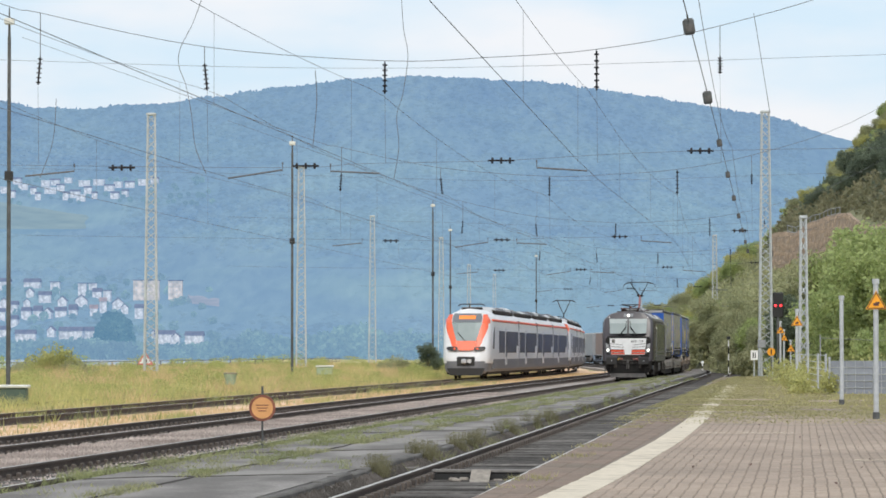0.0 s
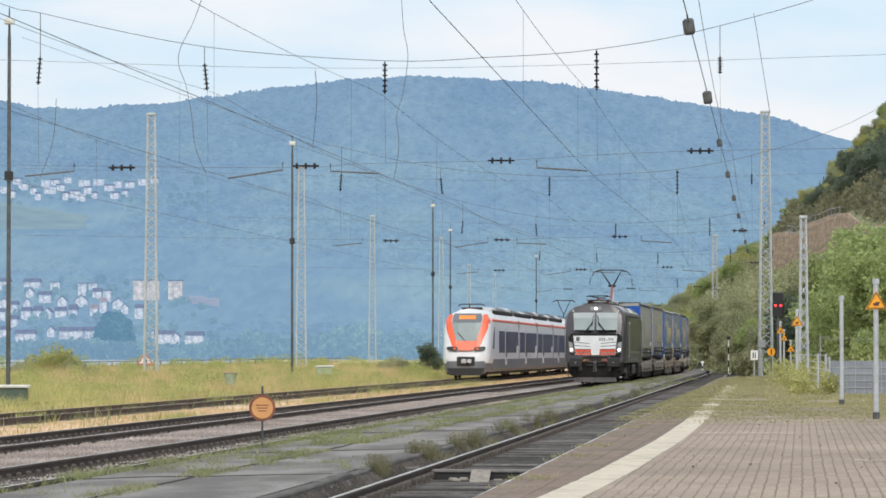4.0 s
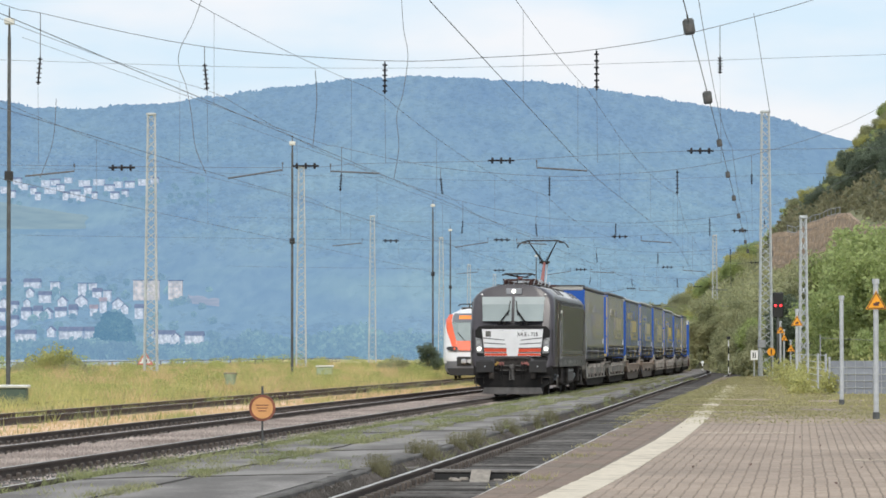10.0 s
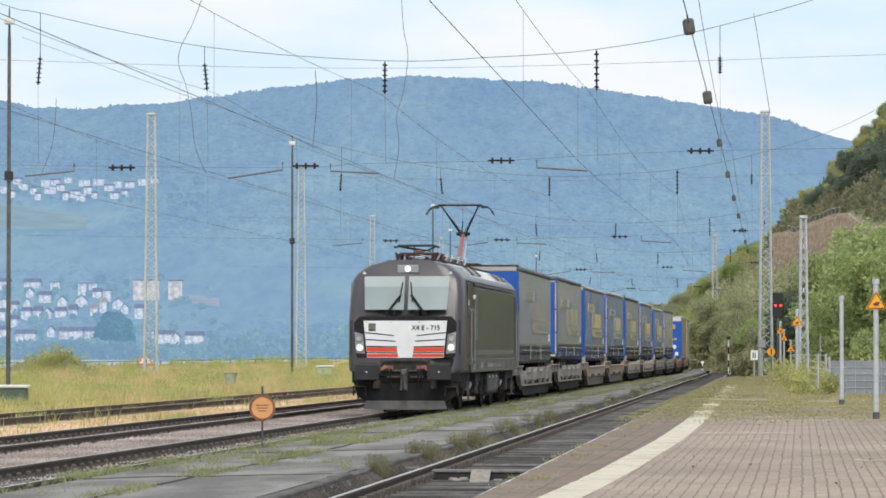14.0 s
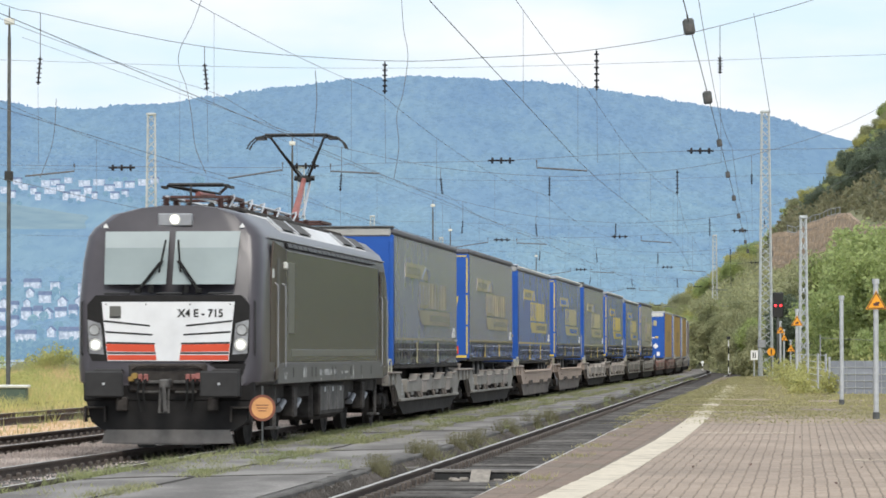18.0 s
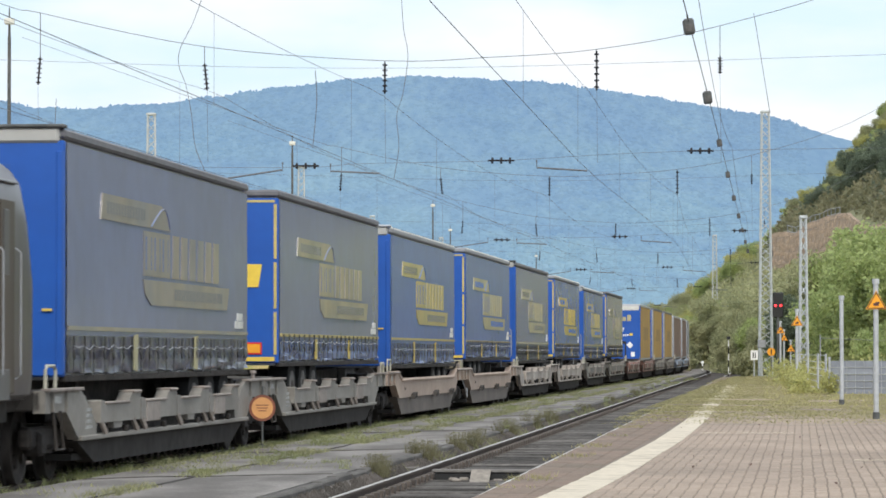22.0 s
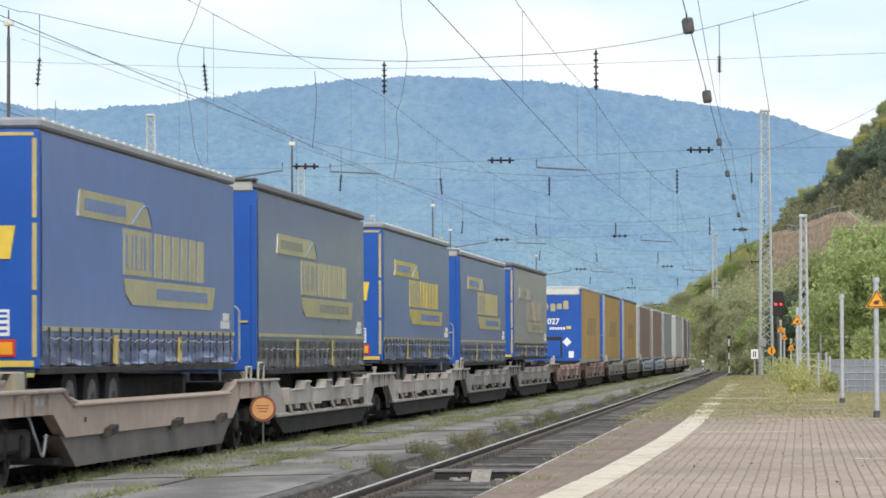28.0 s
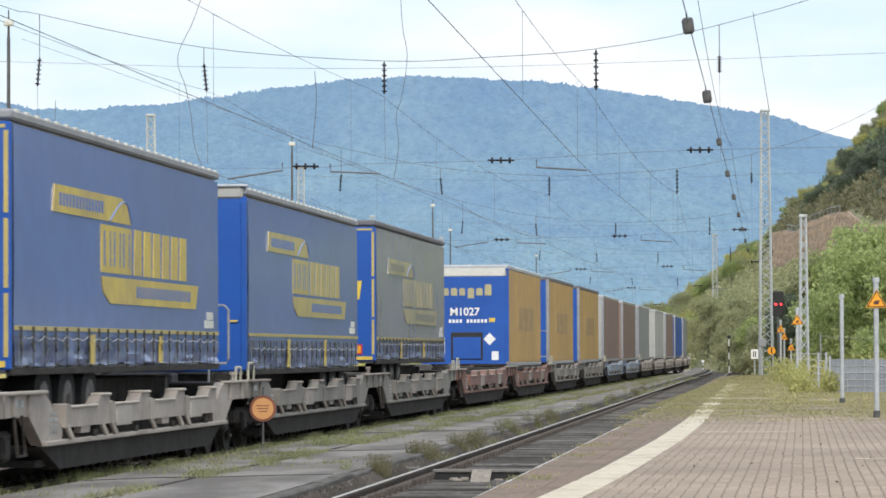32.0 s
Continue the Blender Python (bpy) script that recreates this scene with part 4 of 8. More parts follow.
def trailer(curtain, print_mat, rear, label, lift=0.0):
    t = thing("semi_trailer", label, "trailer", group="trailers on the train")
    zt = (4.22 if rear else 4.11) + lift
    zf = 1.36 if rear else 1.25
    clips = curtain in (M["tarpblue"], M["tarpteal"])
    part("body", G().box(-1.20, 1.20, 0.06, 13.56, zf - 0.04, zt - 0.06, 0.02), M["trimgrey"], t)
    # curtain with shallow upright folds
    for s in (-1, 1):
        n = 46
        xs = []
        for i in range(n + 1):
            y = 0.12 + 13.38 * i / n
            w = 0.006 * noise.noise((y * 1.7, 0, 7.7)) + (0.002 if i % 2 else 0)
            xs.append([(s * (1.268 + w), y, 1.74), (s * (1.272 + w), y, 2.6), (s * (1.268 + w), y, 3.3), (s * 1.262, y, zt - 0.16)])
        g = G().loft(xs if s < 0 else [r for r in xs], caps=False, closed=False)
        part("curtain", g, curtain, t, smooth=True)
        xs = []
        n = 124
        for i in range(n + 1):
            y = 0.12 + 13.38 * i / n
            pull = abs(math.sin(math.pi * (y - 0.4) / 0.6))
            row = []
            for f in (0, 0.12, 0.25, 0.4, 0.55, 0.75, 1.0):
                w = (0.05 * noise.noise((y * 1.1, f * 4.5, 7.7 + len(label))) + 0.03 * noise.noise((y * 2.6, f * 7, 2.2)) + 0.035 * noise.noise((y * 0.7, f * 13, 5.1)) + 0.012 * pull) * (1 - f)
                lift = 0.035 * noise.noise((y * 0.9, 9, len(label))) + 0.02 * pull if f == 0 else 0
                row.append((s * (1.252 + 0.018 * f + w), y, zf + 0.03 + lift + (1.74 - zf - 0.03) * f))
            xs.append(row)
        part("curtain_skirt", G().loft(xs, caps=False, closed=False), M["skirt"] if curtain is M["tarpdull"] or print_mat is M["ghostprint"] else M["skirtblue"], t, "grimy rumpled lower skirt of the curtain", smooth=True)
        part("side_rave", G().box(*sorted((s * 1.2, s * 1.275)), 0.05, 13.57, zf - 0.06, zf + 0.02, 0.01), M["under"], t)
    for s in (1,):
        for k in range(22):
            ob = new("strap", strap_meshes[k * 7 % 3])
            ob.parent = t
            ob.matrix_basis = pose(1.294, 0.4 + 0.6 * k + random.uniform(-0.03, 0.03), zf + 0.02, random.uniform(-4, 4))
        part("tension_rope", G().tube([(1.302, 0.35 + 0.3 * k, zf + (0.37 if k % 2 == 0 else 0.33) + 0.012 * math.sin(k * 1.7)) for k in range(44)], 0.0045, 4), M["alu"], t, "pale rope laced through the strap hooks")
        bright = M["yellow"] if print_mat is not M["ghostprint"] else M["midprint"]
        for y in (4.1, 8.6):
            part("strap_flag", G().prism([(y, zf + 0.06), (y + 0.24, zf + 0.04), (y + 0.27, 1.77), (y + 0.02, 1.76)], 1.292, 1.304, "x"), bright, t)
        part("stripe", G().box(1.27, 1.288, 0.15, 13.45, 1.80, 1.85), print_mat if print_mat in (M["ghostprint"], M["midprint"]) else M["midprint2"], t)
        # printed marks: plain shapes
        X0, X1 = 1.27, 1.284
        lg = part("print", G().prism([(2.05, 3.18), (6.05, 3.18), (6.75, 3.18), (6.55, 3.42), (6.1, 3.5), (2.15, 3.5)][::-1], X0, X1, "x"), print_mat, t)
        part("print_block", G().box(X0, X1, 4.85, 6.75, 2.54, 3.13), print_mat, lg)
        for a in (4.98, 5.6, 6.2):
            part("print_bar", G().box(X0, X1 + 0.004, a, a + 0.42, 2.62, 3.06), curtain, lg)
            part("print_bar", G().box(X0, X1 + 0.006, a + 0.08, a + 0.34, 2.62, 3.06), print_mat, lg)
        for j in range(6):
            a = 6.95 + 0.66 * j
            part("print_bar", G().prism([(a, 2.54), (a + 0.50, 2.54), (a + 0.50, 3.13), (a + 0.06, 3.13)][::-1], X0, X1, "x"), print_mat, lg)
        part("print_block", G().prism([(5.4, 2.16), (11.5, 2.16), (11.7, 2.49), (4.85, 2.49), (4.95, 2.3)][::-1], X0, X1, "x"), print_mat, lg)
        for name, a, b, z0, z1, n in (("print_line", 7.1, 11.1, 2.25, 2.40, 23), ("print_line", 2.4, 5.0, 3.26, 3.41, 14)):
            g = G()
            for j in range(n):
                q, u = a + (b - a) * j / n, (b - a) / n
                g.box(X0, X1 + 0.004, q, q + u * 0.62, z0, z1)
            part(name, g, M["printshade"] if curtain is not M["tarpblue"] else curtain, lg)
        part("print_arc", G().tube(smooth_pts([(X1, 5.35, 3.19), (X1, 5.75, 3.34), (X1, 6.1, 3.44), (X1, 6.45, 3.43), (X1, 6.72, 3.20)], 3), 0.012, 4), curtain, lg)
        for a, b, c in ((12.3, 12.62, 1.9), (12.68, 13.0, 1.9), (12.5, 12.95, 2.02)):
            part("label_plate", G().box(X0, X1, a, b, c, c + 0.11), M["palelabel"], t)
    # roof with rolled edge
    part("roof", G().box(-1.275, 1.275, 0.0, 13.6, zt - 0.12, zt, 0.03), M["trimgrey"] if clips else M["roofgrey"], t, "silver roof edge" if clips else "grimy roof edge")
    if clips:
        for k in range(26):
            ob = new("roof_clip", clip_mesh)
            ob.parent = t
            ob.matrix_basis = pose(1.268, 0.3 + 0.52 * k, zt + 0.0)
    f = part("rear_door" if rear else "front_wall", G().box(-1.265, 1.265, 0.0, 0.08, zf, zt - 0.14, 0.02), M["blue"], t, "blue doors edged in yellow" if rear else "plain blue front wall")
    if rear:
        for z0, z1 in ((1.50, 2.2), (2.26, 3.02), (3.08, zt - 0.24)):
            part("edge_tape", G().box(1.185, 1.235, -0.008, 0.01, z0, z1), M["midprint2"], f)
            part("edge_tape", G().box(-1.235, -1.17, -0.008, 0.01, z0, z1), M["yellow"], f)
        part("edge_tape", G().box(-1.2, 1.2, -0.008, 0.01, zf + 0.03, zf + 0.10), M["yellow"], f)
        part("edge_tape", G().box(-1.2, 1.2, -0.008, 0.01, zt - 0.21, zt - 0.17), M["midprint2"], f)
        part("door_gap", G().box(-0.008, 0.008, -0.004, 0.01, 1.4, 3.85), M["black"], f)
        for s in (-1, 1):
            part("marker_plate", G().box(s * 0.66 - 0.33, s * 0.66 + 0.33, -0.014, 0.01, 1.50, 1.70, 0.005), M["signred"], f, "red-edged orange marker plate")
            part("marker_inset", G().box(s * 0.66 - 0.30, s * 0.66 + 0.30, -0.018, 0.01, 1.53, 1.67), M["orange"], f)
        for z, n, end in ((3.13, 3, 0.71), (2.61, 6, 1.03)):
            for j in range(n):
                a = end - 0.36 * (j + 1)
                part("print_bar", G().prism([(a, z), (a + 0.26, z), (a + 0.32, z + 0.38), (a + 0.06, z + 0.38)], -0.012, 0.0), M["yellow"], f)
        if curtain is M["tarpblue"]:
            part("label_plate", G().box(0.66, 0.92, -0.01, 0.01, 1.74, 2.04), M["white"], f)
            for z in (1.78, 1.85, 1.92, 1.98):
                part("label_bar", G().box(0.68, 0.90, -0.013, 0.01, z, z + 0.03), M["blue"], f)
        for x in (-0.7, -0.35, 0.35, 0.7):
            part("lock_rod", G().tube([(x, -0.03, 1.42), (x, -0.03, 3.85)], 0.014, 5), M["blue"], f)
    else:
        # flat panel stands in for a recess, its shade put into darker blue
        part("recess", G().box(-0.9, 0.62, -0.006, 0.01, 1.35, 3.75, 0.004), M["bluedeep"], f)
        part("corner_post", G().box(1.16, 1.262, -0.02, 0.06, 1.26, 3.9, 0.02), M["blue"], f)
        part("edge_line", G().box(1.235, 1.268, -0.024, 0.0, 1.3, 3.9), M["bluedeep"], f)
        part("connector", G().box(0.15, 0.5, -0.03, 0.0, 1.5, 1.62, 0.01), M["white"], f)
        part("label_plate", G().box(1.0, 1.12, -0.024, 0.0, 2.02, 2.05), M["yellow"], f)
        part("air_deflector", G().box(-1.2, 1.2, -0.03, 0.12, zt - 0.17, zt + 0.015, 0.03), M["swapgrey"], t, "pale grey cap of the front wall")
        part("roof_lip", G().box(-1.27, 1.27, -0.06, 0.13, zt + 0.005, zt + 0.05, 0.015), M["mastdark"] if not clips else M["alu"], t)
    # chassis and wheels
    part("chassis", G().box(-0.55, 0.55, 0.2, 13.4, 0.88, 1.22, 0.02), M["under"], t)
    ax = (1.9, 3.2, 4.5) if rear else (9.1, 10.4, 11.7)
    for y in ax:
        for s in (-1, 1):
            zc = 0.96 if rear else 0.84
            w = part("wheel", G().tube([(s * 0.86, y, zc), (s * 1.16, y, zc), (s * 1.2, y, zc)], 0.48, 20), M["rubber"], t, "black trailer tyre")
            part("rim", G().tube([(s * 1.17, y, zc), (s * 1.212, y, zc)], 0.27, 14), M["undergrey"], w)
            part("hub", G().tube([(s * 1.2, y, zc), (s * 1.225, y, zc)], 0.11, 10), M["under"], w)
    for s in (-1, 1):
        y = 11.2 if rear else 2.4
        part("landing_leg", G().box(*sorted((s * 0.75, s * 0.9)), y, y + 0.15, 0.75, 1.2, 0.01), M["undergrey"], t)
    for c in t.children:
        c.matrix_basis = Matrix.Diagonal((1, 1.05 if rear else 1.045, 1, 1)) @ c.matrix_basis
    part("bumper", G().box(-1.15, 1.15, -0.02 if rear else 13.4, 0.1 if rear else 13.52, 1.0, 1.14, 0.02), M["undergrey"], t)
    return t


strap_meshes = []
for turn, long in ((0.8, 0.13), (1.0, 0.16), (0.6, 0.10)):
    strap_meshes.append(G().box(-0.005, 0.004, -0.010, 0.010, -0.03, 0.40).box(-0.004, 0.014, -0.026, 0.026, 0.33, 0.46, 0.004)
                        .box(0.004, 0.014, -0.018, 0.018, 0.24, 0.30)
                        .box(0.006, 0.02, -0.026, 0.026, 0.0, long, 0.0, 0, Matrix.Translation((0, 0, 0.2)) @ Matrix.Rotation(turn, 4, "X")).mesh("strap", M["black"]))
clip_mesh = G().box(-0.03, 0.010, -0.08, 0.08, -0.035, 0.006, 0.004).mesh("roof_clip", M["palelabel"])


def bogie(parent, yc, r=0.46):
    b = part("bogie", G().box(-1.08, -0.92, yc - 1.35, yc + 1.35, 0.42, 0.68, 0.04).box(0.92, 1.08, yc - 1.35, yc + 1.35, 0.42, 0.68, 0.04).box(-1, 1, yc - 0.25, yc + 0.25, 0.35, 0.7), M["under"], parent)
    for s in (-1, 1):
        for dy in (-0.9, 0.9):
            part("axle_box", G().box(*sorted((s * 0.92, s * 1.14)), yc + dy - 0.16, yc + dy + 0.16, 0.34, 0.62, 0.04), M["under"], b)
        part("spring", G().tube([(s * 1.0, yc, 0.4), (s * 1.0, yc, 0.72)], 0.1, 8), M["under"], b)
    for dy in (-0.9, 0.9):
        wheelset(parent, yc + dy, r)


def wagon(paint, plain=False, label="beige pocket wagon with notched side castings", rail=False):
    w = thing("pocket_wagon", label, "wagon", group="wagons of the train")
    Lh = 17.05
    cast = M["caststeel"] if paint is M["wagongrey"] else M["castdark"]
    for h in (0, 1):
        y0 = 0.1 + h * Lh
        for s in (-1, 1):
            xo, xi = s * 1.30, s * 1.16
            # girder: tall end plates over the bogies, a low sill between them
            a, b = y0 + 0.05, y0 + Lh - 0.05
            low = 0.94 if plain else 0.72
            top = [(a, 1.10), (a + 2.0, 1.10), (a + 2.35, 1.0), (a + 2.9, low), (b - 2.9, low), (b - 2.35, 1.0), (b - 2.0, 1.10), (b, 1.10)]
            if plain:
                bot = [(b, 0.84), (b - 1.5, 0.84), (b - 2.2, 0.56), (a + 2.2, 0.56), (a + 1.5, 0.84), (a, 0.84)]
            else:
                bot = [(b, 0.84), (b - 1.2, 0.84), (b - 1.95, 0.50), (b - 3.0, 0.50), (b - 3.1, 0.70), (a + 3.1, 0.70), (a + 3.0, 0.50), (a + 1.95, 0.50), (a + 1.2, 0.84), (a, 0.84)]
            part("side_girder", G().prism((top + bot)[::s], *sorted((xo, xi)), "x"), paint, w)
            if not plain:
                part("girder_flange", G().box(*sorted((s * 1.22, s * 1.35)), a + 1.95, b - 1.95, 0.485, 0.545, 0.012), paint, w)
            # near-black strip stands in for the dark recess under the plates
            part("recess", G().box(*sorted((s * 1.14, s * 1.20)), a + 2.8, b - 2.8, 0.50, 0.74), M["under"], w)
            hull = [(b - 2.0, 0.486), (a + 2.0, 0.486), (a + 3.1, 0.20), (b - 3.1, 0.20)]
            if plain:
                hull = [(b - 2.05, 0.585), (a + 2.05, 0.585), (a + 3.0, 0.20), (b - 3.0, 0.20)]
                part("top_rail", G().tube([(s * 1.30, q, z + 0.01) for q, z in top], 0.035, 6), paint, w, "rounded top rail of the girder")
            part("pocket_hull", G().prism(hull[::-s], *sorted((s * 1.05, s * 1.26)), "x"), M["hullshade"] if plain else M["hull"], w)
            if s < 0:
                continue
            if not plain:
                n = 4
                u = (b - a - 6.0) / n
                for k in range(n):
                    c = a + 3.0 + k * u
                    e = c + u - 0.06
                    # cast plate: low along its length, rising to a rounded lug at its far end
                    out = [(c, 0.68), (e, 0.68), (e, 0.99), (e - 0.06, 1.04), (e - 0.50, 1.045), (e - 0.60, 1.02), (e - 0.82, 0.925), (c + 0.35, 0.915), (c + 0.22, 0.95), (c + 0.05, 0.96), (c, 0.94)]
                    part("casting", G().prism(out, 1.19, 1.36, "x"), paint, w)
                    part("casting_lip", G().box(1.30, 1.385, c + 0.3, e - 0.82, 0.90, 0.935, 0.012), cast, w)
                    part("casting_cap", G().box(1.17, 1.39, e - 0.56, e - 0.03, 1.02, 1.06, 0.015), cast, w)
                    if k % 2 == 0:
                        part("drop_tab", G().prism([(c + 0.95, 0.60), (c + 1.45, 0.60), (c + 1.5, 0.69), (c + 0.9, 0.69)], 1.26, 1.345, "x"), paint, w)
                    else:
                        part("side_plate", G().box(1.33, 1.372, c + 0.35, c + 1.35, 0.64, 0.90, 0.01), cast, w)
                    for dy in ((0.12,) if k % 2 else (0.12, u - 0.5)):
                        part("prop", G().tube([(1.33, c + dy, 0.71), (1.37, c + dy + 0.14, 0.56)], 0.036, 6), cast, w)
                    part("hook", G().box(1.3, 1.36, c + 1.75, c + 1.9, 0.545, 0.62, 0.01), M["under"], w)
                part("inscription", G().box(1.355, 1.366, a + 6.1, a + 6.5, 0.72, 0.80), M["markwhite"], w)
                for q in range(4):
                    part("inscription", G().box(1.295, 1.306, a + 2.35, a + 2.75 - 0.04 * (q % 2), 0.62 + 0.07 * q, 0.66 + 0.07 * q), M["markwhite"], w)
                part("foot_step", G().tube([(1.32, a + 0.35, 0.86), (1.36, a + 0.35, 0.42), (1.36, a + 0.75, 0.42), (1.32, a + 0.75, 0.86)], 0.02, 5), M["under"], w)
            else:
                part("top_flange", G().box(1.2, 1.35, a + 2.6, b - 2.6, 0.915, 0.955, 0.01), paint, w)
                for q in (a + 4.6, a + 9.4, a + 13.2):
                    part("bracket", G().prism([(q, 0.62), (q + 0.42, 0.66), (q + 0.40, 0.56), (q - 0.12, 0.52)][::-1], 1.28, 1.40, "x"), M["under"], w)
                part("inscription", G().box(1.302, 1.308, a + 3.3, a + 3.42, 0.72, 0.78), M["under"], w)
                if h:
                    part("brake_hose", G().tube(smooth_pts([(1.22, a + 0.5, 0.84), (1.30, a + 0.6, 0.55), (1.30, a + 0.9, 0.38), (1.28, a + 1.2, 0.62)], 4), 0.014, 6), M["trimgrey"], w, "grey looped brake hose")
            part("end_flange", G().box(1.24, 1.36, a, a + 2.0, 1.085, 1.125, 0.01), cast, w)
            part("end_flange", G().box(1.24, 1.36, b - 2.0, b, 1.085, 1.125, 0.01), cast, w)
            for q in (a + 0.3, a + 1.1, b - 1.6, b - 0.5):
                part("stiffener", G().box(1.295, 1.34, q, q + 0.05, 0.85, 1.09, 0.005), paint, w)
            part("inscription", G().box(1.295, 1.306, a + 0.5, a + 0.9, 0.95, 1.03), M["markwhite"], w)
            part("lug", G().tube([(1.27, b - 1.0, 1.10), (1.27, b - 1.0, 1.24)], 0.03, 8).disc((1.27, b - 1.0, 1.23), (0, 0, 1), 0.05, 0.05, 8), cast, w)
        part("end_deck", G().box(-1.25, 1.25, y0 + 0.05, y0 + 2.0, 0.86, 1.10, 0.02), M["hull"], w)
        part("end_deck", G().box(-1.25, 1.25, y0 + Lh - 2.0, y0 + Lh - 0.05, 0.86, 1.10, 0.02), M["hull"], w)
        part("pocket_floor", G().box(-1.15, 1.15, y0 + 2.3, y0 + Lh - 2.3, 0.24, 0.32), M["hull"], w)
        part("kingpin_stand", G().box(-0.5, 0.5, y0 + (Lh - 2.0 if h else 1.0), y0 + (Lh - 1.4 if h else 1.6), 1.05, 1.24, 0.03), M["undergrey"], w)
    if plain:
        tr = part("trestle", G().box(0.70, 1.27, 16.75, 17.4, 1.12, 1.34, 0.02), M["yellowdirty"], w, "yellow and black striped kingpin trestle")
        for q in (0.74, 0.90, 1.06):
            part("hazard_stripe", G().prism([(q, 1.14), (q + 0.08, 1.14), (q + 0.17, 1.32), (q + 0.09, 1.32)], 16.735, 16.76), M["black"], tr)
    for yb in (1.75, 0.1 + Lh, 0.1 + 2 * Lh - 1.65):
        bogie(w, yb)
    if plain:
        hz = part("hazard_plate", G().box(-1.28, 1.28, 17.30, 17.36, 1.06, 1.34, 0.01), M["black"], w, "black and yellow striped plate")
        for k in range(8):
            q = -1.24 + 0.3 * k
            part("hazard_bar", G().prism([(q, 1.08), (q + 0.15, 1.08), (q + 0.32, 1.32), (q + 0.17, 1.32)], 17.288, 17.298), M["yellowdirty"], hz)
    # shunter's handrail and buffers at both ends
    if rail:
        part("handrail", G().tube([(0.98, 32.7, 1.1), (0.98, 32.7, 2.18), (1.04, 32.7, 2.25), (1.22, 32.7, 2.25), (1.28, 32.7, 2.18), (1.28, 32.7, 1.45), (1.24, 32.7, 1.38), (1.02, 32.7, 1.38)], 0.02, 6), M["trimgrey"], w)
    part("handrail", G().tube([(1.28, 0.25, 1.1), (1.28, 0.25, 1.34), (1.28, 0.32, 1.38), (1.28, 0.72, 1.38), (1.28, 0.8, 1.34), (1.28, 0.8, 1.1)], 0.022, 6), M["handrail"], w)
    part("handrail", G().tube([(1.3, 33.3, 1.05), (1.3, 33.3, 1.32), (1.3, 33.75, 1.32), (1.3, 33.75, 1.05)], 0.022, 6), M["handrail"], w)
    for y, e in ((-0.12, 1), (34.32, -1)):
        for s in (-1, 1):
            part("buffer", G().disc((s * 0.88, y, 1.05), (0, 1, 0), 0.2, 0.05, 14).tube([(s * 0.88, y, 1.05), (s * 0.88, y + e * 0.3, 1.05)], 0.09, 10), M["under"], w)
    return w


